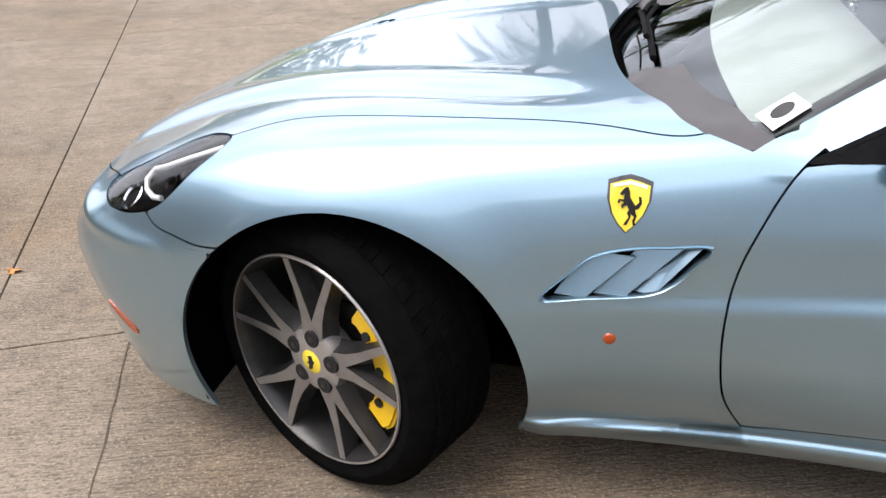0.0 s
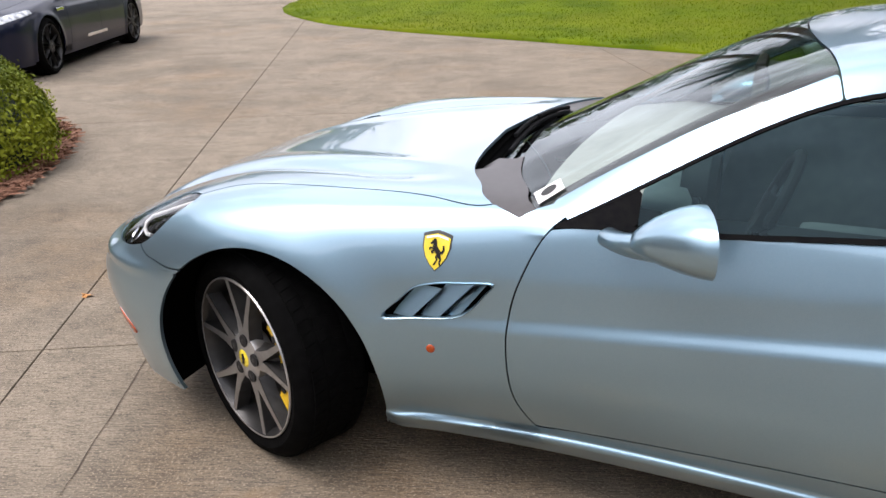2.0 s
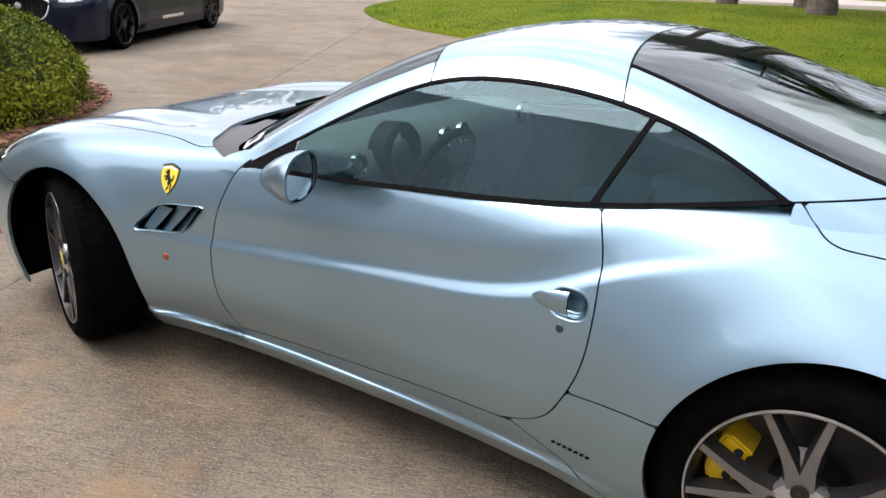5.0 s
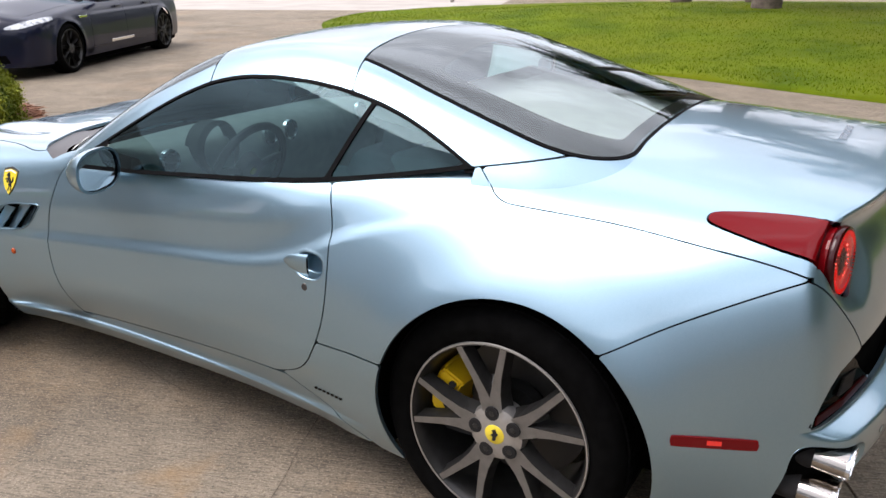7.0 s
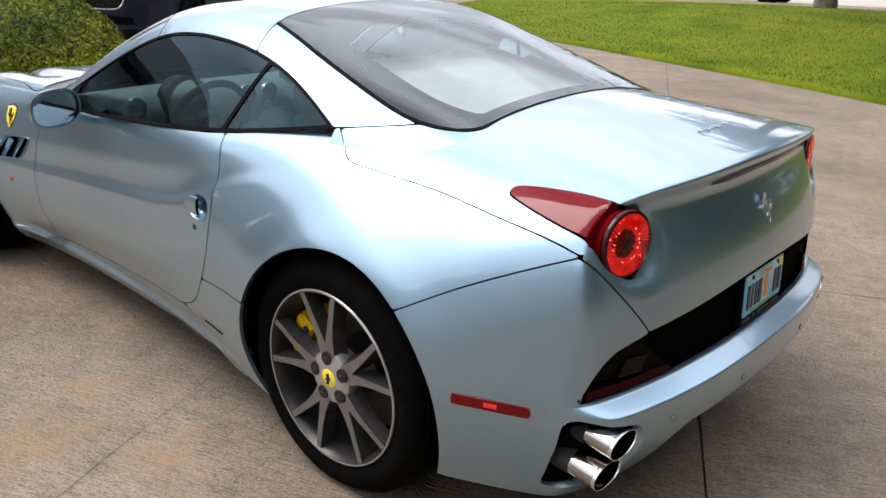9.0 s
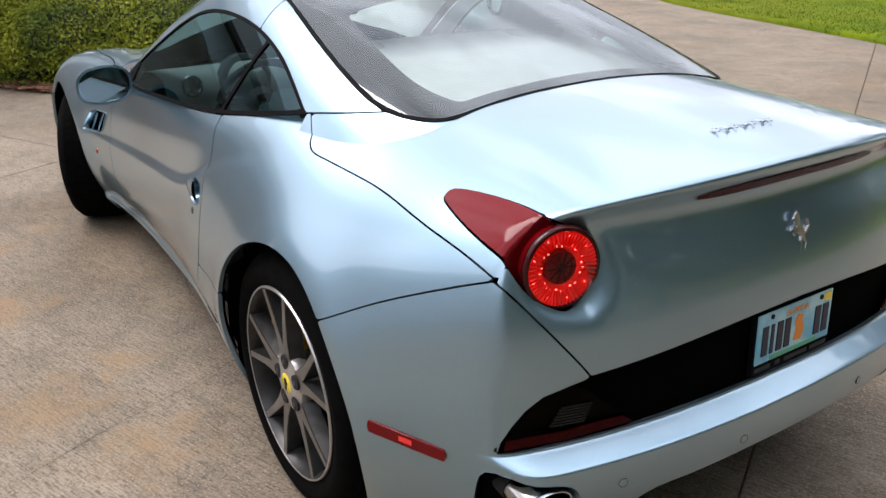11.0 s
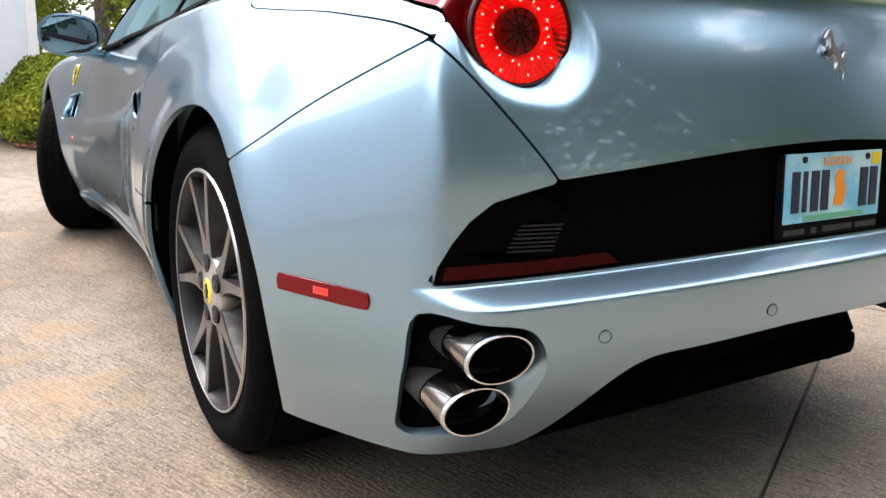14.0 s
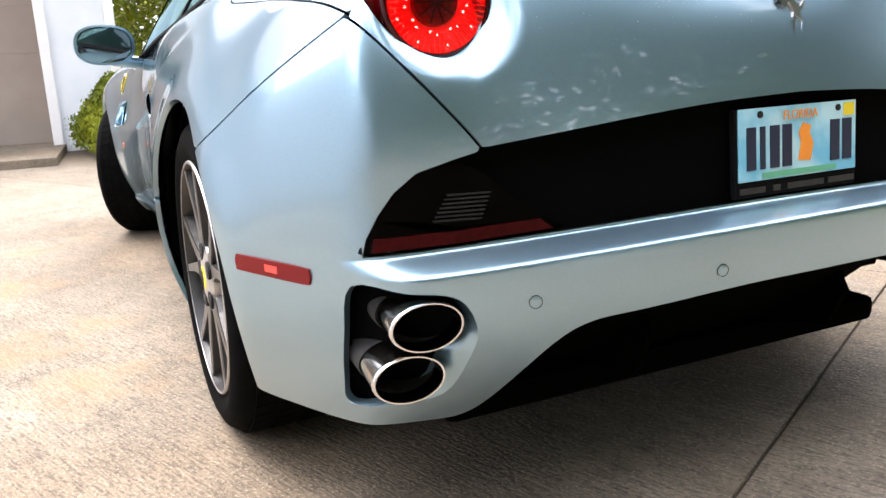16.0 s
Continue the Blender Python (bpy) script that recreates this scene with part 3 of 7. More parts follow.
hood_line_A = metric(AY - hood_y(AX), A)
cowl_A = AX - cowl_x(np.minimum(AY, 0.82))
arch_A = np.maximum(ARCH - arch_r(AX, AZ, FAX), ARCH - arch_r(AX, AZ, RAX))
arch_A = np.where(AY < 0.5, -1, arch_A)
lid_A = metric(AZ - lid_z(AX), A)
df_A, dr_A = metric(AX - door_f(AZ), A), metric(AX - door_r(AZ), A)
headA = metric(head_cut(AX, AY, AZ), A)
ventA = outline_dist(AX, AZ, vent)
lampA, lampB = lamp_cut(AX, AY, AZ), lamp_cut(BX, BY, BZ)
car = empty("sports_car", "pale metallic blue two-door hardtop sports car parked on the concrete drive", "car")
SIDES = ("left", "right")
SPLIT = 3.372
lampL = lamp_cut(LX, LY, LZ)

# hood
panel("hood", skin(body, [(A, allof(hood_line_A + GAP, cowl_A, hood_x(AY) - AX + GAP, -headA + GAP, AX - 0.95, 0.5 - AZ))]), PAINT, car)
# front fenders
def joined(x, y, z):
    """Body and cabin flowing into one another."""
    return -smax(-body(x, y, z), -cabin(x, y, z) - 2.0 * np.maximum(0.82 - z, 0), 0.03)


hole_A = np.minimum(cowl_A, metric(hole_y(AX) - AY, A))
fend = allof(-ventA, -hood_line_A + GAP, df_A + GAP, arch_A, 0.205 - AZ, -headA + GAP, np.where(AZ > 0.8, hole_A, -1), AX - 1.12,
             np.where(AX < 0.0, nose_z(AX) - AZ, -1) + GAP, -0.50 - AX)
fender = [panel("front_fender", skin(joined, [(A, fend)]), PAINT, car, s) for s in SIDES]
# doors
dbot = 0.28 + 0.055 * (AX - 0.95)
dr = allof(-df_A + GAP, dr_A + GAP, dbot - AZ + GAP, AZ - belt(AX), AX - 2.4)
doors = [panel("door", skin(body, [(A, dr)]), PAINT, car, s) for s in SIDES]
# sills
sl = allof(AZ - dbot + GAP, 0.178 - AZ, arch_A, AX - 2.42, 0.40 - AX, np.where(AX < 0.95, AZ - 0.205 - 0.07 * smooth01((AX - 0.5) / 0.45) + GAP, -1), np.where(AX > 1.95, AZ - 0.345 + 0.5 * (AX - 1.95) + GAP, -1))
for s in SIDES:
    panel("sill", skin(body, [(A, sl)]), PAINT, car, s)
# quarter panels
low_seam = 0.495 - AZ
qt = allof(-dr_A + GAP, lid_A + GAP, arch_A, AZ - belt(AX) - np.where(AX > 2.5, 9, 0), AX - 3.40, np.where(AX > 2.71, seam_z(AX) - AZ + GAP, low_seam + GAP), 1.9 - AX)
quarter = [panel("quarter_panel", skin(body, [(A, qt)]), PAINT, car, s) for s in SIDES]
ql = allof(-(AX - door_r(np.maximum(AZ, 0.345))) + GAP, -low_seam + GAP, arch_A, AX - 2.6, 0.17 - AZ, np.where(AX < 2.30, 0.345 - 0.5 * (AX - 1.95) - AZ + GAP, -1), 1.95 - AX)
for s in SIDES:
    panel("rear_sill_end", skin(body, [(A, ql)]), PAINT, car, s)
# boot lid: deck and rear face
decks = allof(-lid_A + GAP, 2.5 - AX, AX - SPLIT, -lampA + GAP, -cabin(AX, AY, AZ) - 0.004)
lid_edge_B = BY - lid_y(BZ)
lid_low = spline((0.0, 0.728), (0.17, 0.722), (0.42, 0.698), (0.555, 0.681), (0.7, 0.66))
faceL = allof(metric(LY - lid_y(LZ), L) + GAP, lid_low(LY) - LZ + GAP, SPLIT - LX, -lampL + GAP)
lid = panel("boot_lid", skin(body, [(A, decks), (L, faceL)]), PAINT, car)
# rear bumper
pipeB, blackB = outline_dist(BY, BZ, pipe_out), outline_dist(BY, BZ, black_out)
arch_B = ARCH - arch_r(BX, BZ, RAX)
bm_keep = allof(BZ - seam_z(BX) + GAP, -lid_edge_B + GAP - np.where(BZ < 0.683, 9, 0), -np.where(BX > 3.2, pipeB, 1), -np.where(BX > 3.2, blackB, 1), low_z(BY) - BZ, arch_B, bad_b, 2.9 - BX, BZ - lid_low(BY) - np.where(BY > 0.55, 9, 0))
panel("rear_bumper", skin(body, [(B, bm_keep)], 0.012), PAINT, car)
zz_ = np.arange(0.50, 0.74, 0.01)
yy_ = np.arange(0.0, 0.78, 0.012)
YB, ZB = np.meshgrid(yy_, zz_, indexing="ij")
PB = np.stack([r_base(ZB) - 0.03 - 0.16 * YB ** 2 - 0.15 * YB ** 4, YB, ZB], -1)
panel("rear_grille_panel", skin(lambda x, y, z: x - (r_base(z) - 0.03 - 0.16 * y * y - 0.15 * y ** 4), [(PB, allof(outline_dist(YB, ZB, black_out) - 0.012, body(PB[..., 0], PB[..., 1], PB[..., 2]) + 0.012))], 0.0), DEEP, car, label="matt black recessed panel")
B2, b2ok = plan_grid(body, 2.86, [(2.88, 0.95), (3.4, 0.95), (3.62, 0.70), (3.64, 0.0)], 0.15, 1.0, 0.012, -0.06)
B3, b3ok = plan_grid(body, 2.86, [(2.88, 0.95), (3.4, 0.95), (3.62, 0.70), (3.64, 0.0)], 0.15, 1.0, 0.012, -0.030)
pp2 = allof(outline_dist(B3[..., 1], B3[..., 2], pipe_out) - 0.02, 3.1 - B3[..., 0])
for s in SIDES:
    panel("exhaust_surround", skin(lambda x, y, z: body(x, y, z) + 0.030, [(B3, pp2)], 0.0), DEEP, car, s, "black mesh surround")
# front bumper
bf = allof(CZ - nose_z(CX) + GAP, ARCH - arch_r(CX, CZ, FAX), 0.165 - CZ, bad_c, CZ - 0.60)
bfa = allof(AZ - nose_z(AX) + GAP, arch_A, 0.60 - AZ, -headA + GAP, np.where(AY < hood_y(AX), AX - hood_x(AY) + GAP, -1), AX + 0.12)
panel("front_bumper", skin(body, [(C, bf), (A, bfa)]), PAINT, car)
# head lamps
for s in SIDES:
    h = panel("headlight", skin(body, [(A, np.maximum(headA + GAP, 0.62 - AY))], 0.006, -0.002), LGLASS, car, s, "clear swept-back headlight")
    panel("lamp_bowl", skin(lambda x, y, z: body(x, y, z), [(A, np.maximum(headA - 0.004, 0.60 - AY))], 0.0, -0.035), BOWL, h, s, "silver and grey lamp interior")
# tail lamps
drop = skin(body, [(A, allof(lampA + GAP, AX - SPLIT, 3.0 - AX)), (L, allof(lampL + GAP, SPLIT - LX)), (B, allof(lampB + GAP, SPLIT - 0.02 - BX, 0.60 - BY, bad_b))], 0.0, 0.004)
# the drop runs out straight to the rim of the round lamp
tip, end_ = np.array([3.145, 0.655, 0.955]), np.array([3.419, 0.591, 0.888])
ax_ = (end_ - tip) / np.linalg.norm(end_ - tip)
along = (drop[0] - tip) @ ax_
foot_ = tip + along[:, None] * ax_
rad = drop[0] - foot_
dist = np.linalg.norm(rad, axis=1)
want = 0.020 + 0.0580 * np.clip(along / np.linalg.norm(end_ - tip), 0, 1) ** 0.8
push = smooth01((drop[0][:, 0] - 3.24) / 0.15)[:, None] * np.maximum(want - dist, 0)[:, None]
DV = drop[0] + rad / np.maximum(dist, 1e-6)[:, None] * push
face_n = np.array([0.98, 0.18, 0.06]) / np.linalg.norm([0.98, 0.18, 0.06])
DV = DV - np.maximum((DV - end_) @ face_n + 0.034, 0)[:, None] * face_n
DN = np.zeros_like(DV)
for fc in drop[2]:
    c = np.cross(DV[fc[1]] - DV[fc[0]], DV[fc[2]] - DV[fc[0]])
    for k in fc:
        DN[k] += c
DN = DN / np.maximum(np.linalg.norm(DN, axis=1), 1e-12)[:, None]
for s in SIDES:
    panel("tail_light", (DV, DN, drop[2]), RED, car, s, "dark red teardrop tail light")

# black sheet under every gap, its colour standing in for the shade there
A2, _ = loft_grid(body, -0.80, 3.48, 0.03, RIM, 0.03, 0.45, -0.022)
a2 = np.maximum(ARCH + 0.012 - arch_r(A2[..., 0], A2[..., 2], FAX), ARCH + 0.012 - arch_r(A2[..., 0], A2[..., 2], RAX))
a2 = np.where(A2[..., 1] < 0.45, -1, a2)
cab_hole = allof(0.80 - A2[..., 0], cabin(A2[..., 0], A2[..., 1], A2[..., 2]) + 0.02, 0.80 - A2[..., 2])
cowl_hole = np.where((A2[..., 2] > 0.78) & (A2[..., 0] < 1.0) & (A2[..., 1] < 0.76), A2[..., 0] - cowl_x(np.minimum(A2[..., 1], 0.82)) - 0.02, -1.0)
panel("inner_shell", skin(body, [(A2, allof(a2, -cab_hole, cowl_hole, 0.19 + 0.10 * smooth01((A2[..., 0] - 2.8) / 0.1) - A2[..., 2], A2[..., 0] - 3.36)), (B2, allof(3.3 - B2[..., 0], B2[..., 2] - 0.95, low_z(B2[..., 1]) + 0.06 - B2[..., 2], ARCH + 0.012 - arch_r(B2[..., 0], B2[..., 2], RAX)))], 0.0), SHELL, car, label="black sheet painting the shade in the panel gaps")

# glasshouse
w_in = spline((0.7, 0.74), (0.83, 0.724), (0.9, 0.711), (1.02, 0.686), (1.13, 0.665), (1.25, 0.637), (1.4, 0.606), (1.55, 0.56))
bodyG = metric(body(GX, GY, GZ), G, 0.06)
seam1 = 1.44 + 0.23 * GY ** 2
seam2 = 2.0 + 0.24 * GY ** 2
win_g = allof(belt(GX) + 0.003 - GZ, GZ - win_top(GX))
div = GX - (2.085 + 0.42 * (GZ - 0.93))
glass_w = allof(GY - w_in(GX), GX - seam1 + GAP, bad_g)
windshield = panel("windshield", skin(cabin, [(G, glass_w)], 0.004), WGLASS, car, label="clear windscreen with a dark border")
frit_w = allof(-(GY - w_in(GX) + 0.030 + 0.07 * smooth01((0.90 - GX) / 0.14)), glass_w)
for s in SIDES:
    panel("windshield_border", skin(cabin, [(G, frit_w)], 0.0, -0.004), BORDER, windshield, s)
pil = allof(-(GY - w_in(GX)) + GAP, win_top(GX) - GZ, GX - seam1 + GAP, bad_g, -bodyG - 0.003, belt(GX) - 0.01 - GZ, 0.75 - GX)
for s in SIDES:
    panel("windshield_pillar", skin(joined, [(G, pil)]), PAINT, car, s)
panel("roof", skin(cabin, [(G, allof(seam1 - GX + GAP, GX - seam2 + GAP, -win_g, 1.0 - GZ))]), PAINT, car)
rw_y = spline((2.0, 0.50), (2.3, 0.545), (2.6, 0.575), (2.75, 0.565), (2.9, 0.5))
rwk = smax(GY - rw_y(GX), 0.004 - bodyG, 0.13)
rw = allof(rwk, seam2 - GX + GAP, bad_g)
rwin = panel("rear_window", skin(cabin, [(G, rw + GAP)], 0.004), RGLASS, car, label="large curved rear window with a dark border")
seal = allof(rwk - 0.008, -rwk - 0.002, seam2 - GX)
panel("rear_window_seal", skin(cabin, [(G, seal)], 0.006, 0.002), BLACK, rwin, label="black rubber seal")
inner = smax(smax(GY - rw_y(GX) + 0.115, 0.05 - bodyG, 0.04), seam2 + 0.235 - GX, 0.04)
panel("rear_window_border", skin(cabin, [(G, allof(rw + GAP, -inner))], 0.0, -0.004), BORDER, rwin)
foot = 1.018 + 0.15 * (GX - 2.54)
cp = allof(-rwk + 0.008 + GAP, seam2 - GX + GAP, -win_g, bad_g, np.where(GX < 2.52, win_top(GX) - GZ, foot - GZ + GAP))
foot_lid = allof(-rwk + 0.008 + GAP, 2.53 - GX, GZ - foot + GAP, -bodyG - 0.006, bad_g)
foot_side = allof(foot_lid, GZ - lid_z(GX) + GAP)
foot_lid = allof(foot_lid, lid_z(GX) - GZ + GAP)
for s in SIDES:
    panel("pillar_seal", skin(cabin, [(G, allof(-rwk, GX - 2.80, 2.50 - GX, np.abs(GZ - foot) - 0.012, bad_g))], 0.0, -0.004), BLACK, car, s, "black gap seal")
    panel("lid_shoulder", skin(cabin, [(G, foot_lid)], 0.004), PAINT, lid, s)
    panel("quarter_shoulder", skin(cabin, [(G, foot_side)], 0.004), PAINT, quarter[SIDES.index(s)], s)
    panel("rear_pillar", skin(cabin, [(G, cp)]), PAINT, car, s)
glass_in = allof(belt(GX) + 0.014 - GZ, GZ - win_top(GX) + 0.009)
for k, s in enumerate(SIDES):
    panel("window_trim", skin(cabin, [(G, allof(win_g, -np.maximum(glass_in, 0.008 - np.abs(div))))], 0.006, 0.001), BLACK, car, s, "black window surround")
    panel("side_window", skin(cabin, [(G, allof(glass_in, div + 0.007, 1.13 - GX - 0.0 * GZ))], 0.0, -0.003), SGLASS, doors[k], s, "dark tinted side glass")
    panel("quarter_glass", skin(cabin, [(G, allof(glass_in, -div + 0.007))], 0.0, -0.003), SGLASS, quarter[k], s, "dark tinted rear quarter glass")
    panel("mirror_triangle", skin(cabin, [(G, allof(glass_in, GX - 1.13))], 0.0, 0.0), BLACK, doors[k], s, "black corner trim")

# ---- wheels ----
def wheel(name, owner, cx, cy, cz, steer, tw, tr, rr, phase, capmat, face=None):
    """A wheel whose outer face looks along -y."""
    RIMF_ = face or RIMF
    e = new(name)
    e.parent = owner
    e.matrix_basis = pose(cx, cy, cz, 0, 0, steer)
    h = tw / 2
    prof = [(rr - 0.012, -h + 0.012), (rr + 0.006, -h + 0.004), (rr + 0.03, -h - 0.004), (tr - 0.045, -h - 0.006), (tr - 0.022, -h + 0.004), (tr - 0.006, -h + 0.022), (tr, -h + 0.05), (tr + 0.001, 0), (tr, h - 0.05), (tr - 0.006, h - 0.022), (tr - 0.022, h - 0.004), (rr, h)]
    t = part("tyre", lathe(prof, 96), RUBBER, e, "black low-profile tyre", True, 50)
    # tread blocks
    v, f = [], []
    for lane, (y0, y1) in enumerate(((-h + 0.035, -h + 0.075), (-h + 0.085, -0.008), (0.008, h - 0.085), (h - 0.075, h - 0.035))):
        n = 60
        for i in range(n):
            a0, a1 = 2 * math.pi * i / n, 2 * math.pi * (i + 0.92) / n
            sh_ = 0.03 if lane in (0, 1) else -0.03
            o = len(v)
            for r in (tr - 0.002, tr + 0.0035):
                for a, y, sk in ((a0, y0, 0), (a1, y0, 0), (a1, y1, sh_), (a0, y1, sh_)):
                    v.append((r * math.cos(a + sk), y, r * math.sin(a + sk)))
            f += [(o + 4, o + 5, o + 6, o + 7), (o, o + 1, o + 5, o + 4), (o + 1, o + 2, o + 6, o + 5), (o + 2, o + 3, o + 7, o + 6), (o + 3, o, o + 4, o + 7)]
    tagged(obj("tread", v, f, RUBBER, t, smooth=False), kind="stuff")
    rim = part("rim", lathe([(rr - 0.004, -h + 0.012), (rr, -h + 0.003), (rr - 0.007, -h + 0.0), (rr - 0.012, -h + 0.008), (rr - 0.02, -h + 0.03), (rr - 0.028, 0.0), (rr - 0.02, h - 0.01), (rr, h)], 72), RIMD, e, "dark grey alloy barrel", True, 40)
    part("rim_edge", lathe([(rr + 0.001, -h + 0.003), (rr - 0.001, -h - 0.001), (rr - 0.005, -h - 0.001), (rr - 0.006, -h + 0.006)], 72), RIMF_, rim, "bright machined rim edge", True, 60)
    # five pairs of V spokes
    for k in range(5):
        a = 2 * math.pi * k / 5 + phase
        for sgn in (-1, 1):
            b, q = bmesh.new(), bmesh.new()
            p0 = (0.055, 0.10 * sgn * 1.0)
            r0, r1 = 0.060, rr - 0.006
            w0, w1 = 0.017, 0.0105
            face, deep = [], []
            for r, d, w, yy in ((0.040, a + sgn * 0.16, 0.020, -h + 0.010), (0.085, a + sgn * 0.15, 0.0185, -h + 0.009), (0.118, a + sgn * 0.165, 0.0140, -h + 0.008), (0.165, a + sgn * 0.205, 0.0105, -h + 0.006), (r1, a + sgn * 0.262, 0.0088, -h + 0.002)):
                cx_, cz_ = r * math.cos(d), r * math.sin(d)
                tx, tz = -math.sin(d), math.cos(d)
                face.append([(cx_ - tx * w, yy, cz_ - tz * w), (cx_ + tx * w, yy, cz_ + tz * w)])
                deep.append([(cx_ - tx * w * 1.75, yy + 0.040, cz_ - tz * w * 1.75), (cx_ + tx * w * 1.75, yy + 0.040, cz_ + tz * w * 1.75)])
            vf = [[q.verts.new(p) for p in row] for row in face]
            for r_, s_ in zip(vf, vf[1:]):
                q.faces.new((r_[0], r_[1], s_[1], s_[0]))
            bmesh.ops.solidify(q, geom=q.faces[:], thickness=0.003)
            vb = [[b.verts.new((p[0], p[1] + 0.003, p[2])) for p in row] for row in face]
            vd = [[b.verts.new(p) for p in row] for row in deep]
            for i in range(4):
                b.faces.new((vb[i][0], vb[i + 1][0], vd[i + 1][0], vd[i][0]))
                b.faces.new((vb[i][1], vd[i][1], vd[i + 1][1], vb[i + 1][1]))
                b.faces.new((vd[i][0], vd[i + 1][0], vd[i + 1][1], vd[i][1]))
                b.faces.new((vb[i][0], vb[i][1], vb[i + 1][1], vb[i + 1][0]))
            bmesh.ops.recalc_face_normals(b, faces=b.faces)
            bmesh.ops.recalc_face_normals(q, faces=q.faces)
            sp = part("spoke", b, RIMD, rim, "dark grey spoke flank")
            part("spoke_face", q, RIMF_, rim, "bright machined spoke face")
        # sloping web in the crotch of each pair
        b = bmesh.new()
        web = [[b.verts.new((r * math.cos(a + q_), yy, r * math.sin(a + q_))) for q_ in (-0.17, -0.06, 0.06, 0.17)] for r, yy in ((0.080, -h + 0.012), (0.100, -h + 0.014), (0.125, -h + 0.030), (0.150, -h + 0.055))]
        for r_, s_ in zip(web, web[1:]):
            for i in range(3):
                b.faces.new((r_[i], r_[i + 1], s_[i + 1], s_[i]))
        bmesh.ops.recalc_face_normals(b, faces=b.faces)
        bmesh.ops.solidify(b, geom=b.faces[:], thickness=0.006)
        part("spoke_web", b, RIMD, rim, "grey sloping web", True, 60)
    part("hub", lathe([(0.0, -h + 0.003), (0.034, -h + 0.003), (0.06, -h + 0.007), (0.076, -h + 0.0115), (0.082, -h + 0.03), (0.075, -h + 0.07)], 40), RIMF_, rim, "machined hub centre", True, 40)
    for k in range(5):
        a = 2 * math.pi * k / 5 + phase
        # flat black disc in place of a hole, the recess shade in its colour
        part("lug_hole", lathe([(0.0, -h + 0.0035), (0.0165, -h + 0.0035), (0.0195, -h + 0.0035), (0.0205, -h + 0.006), (0.0205, -h + 0.03)], 20), SOOT_BLACK, rim, "black disc painting the shade of a bolt well").matrix_basis = pose(0.059 * math.cos(a), 0, 0.059 * math.sin(a))
        part("wheel_bolt", lathe([(0.0, -h + 0.001), (0.008, -h + 0.002), (0.010, -h + 0.01)], 6), RIMD, rim, "dark wheel bolt").matrix_basis = pose(0.059 * math.cos(a), 0, 0.059 * math.sin(a))
    cap = part("hub_cap", lathe([(0.0, -h + 0.0005), (0.026, -h + 0.001), (0.0285, -h + 0.003)], 32), capmat, rim, "yellow wheel cap with a black emblem", True, 60)
    part("emblem", plate([(-0.006, -0.018), (0.004, -0.016), (0.006, -0.004), (0.012, 0.004), (0.006, 0.008), (0.004, 0.018), (-0.006, 0.014), (-0.003, 0.004), (-0.010, -0.002), (-0.003, -0.006)], 0.003), SOOT_BLACK, cap).matrix_basis = pose(0, -h - 0.0015, 0)
    part("brake_disc", lathe([(0.09, 0.01), (0.20, 0.01), (0.20, 0.04), (0.09, 0.04), (0.09, 0.01)], 64), DISC, e, "steel brake disc", True, 30)
    part("disc_bell", lathe([(0.0, -0.03), (0.085, -0.03), (0.095, 0.0)], 40), RIMD, e, "dark disc bell", True, 30)
    return e


def caliper(parent, ang, w):
    b = bmesh.new()
    n = 12
    sect = [(0.155, -0.084), (0.224, -0.090), (0.233, -0.065), (0.232, 0.05), (0.150, 0.05)]
    rings = []
    for i in range(n + 1):
        a = ang - w / 2 + w * i / n
        bulge = 1.0 if 0 < i < n else 0.96
        rings.append([b.verts.new((r * bulge * math.cos(a), y, r * bulge * math.sin(a))) for r, y in sect])
    for p, q in zip(rings, rings[1:]):
        for k in range(5):
            j = (k + 1) % 5
            b.faces.new((p[k], p[j], q[j], q[k]))
    b.faces.new(rings[0])
    b.faces.new(rings[-1][::-1])
    bmesh.ops.recalc_face_normals(b, faces=b.faces)
    bmesh.ops.bevel(b, geom=[e for e in b.edges if e.calc_face_angle(0) > 0.5], offset=0.006, segments=2, affect="EDGES")
    c = part("brake_caliper", b, YELLOW, parent, "yellow painted brake caliper", True, 40)
    for k in (-0.3, 0.0, 0.3):
        a = ang + k * w
        part("caliper_bolt", cyl((0.175 * math.cos(a), -0.092, 0.18 * math.sin(a)), (0.175 * math.cos(a), -0.05, 0.168 * math.sin(a)), 0.011, n=10), SOOT_BLACK, c)


wf = wheel("front_wheel", car, 0.038, -0.735, 0.331, -24, 0.245, 0.331, 0.257, 0.245, BADGEY)
wr = wheel("rear_wheel", car, 2.688, -0.716, 0.354, 0, 0.285, 0.353, 0.262, 0.49, BADGEY)
caliper(wf, 0.16, 1.55)
caliper(wr, 2.88, 0.66)
for src, x, y in ((wf, 0.038, 0.735), (wr, 2.688, 0.716)):
    copy_thing(src, pose(x, y, src.location.z, 0, 0, 180 + (-24 if src == wf else 0)))

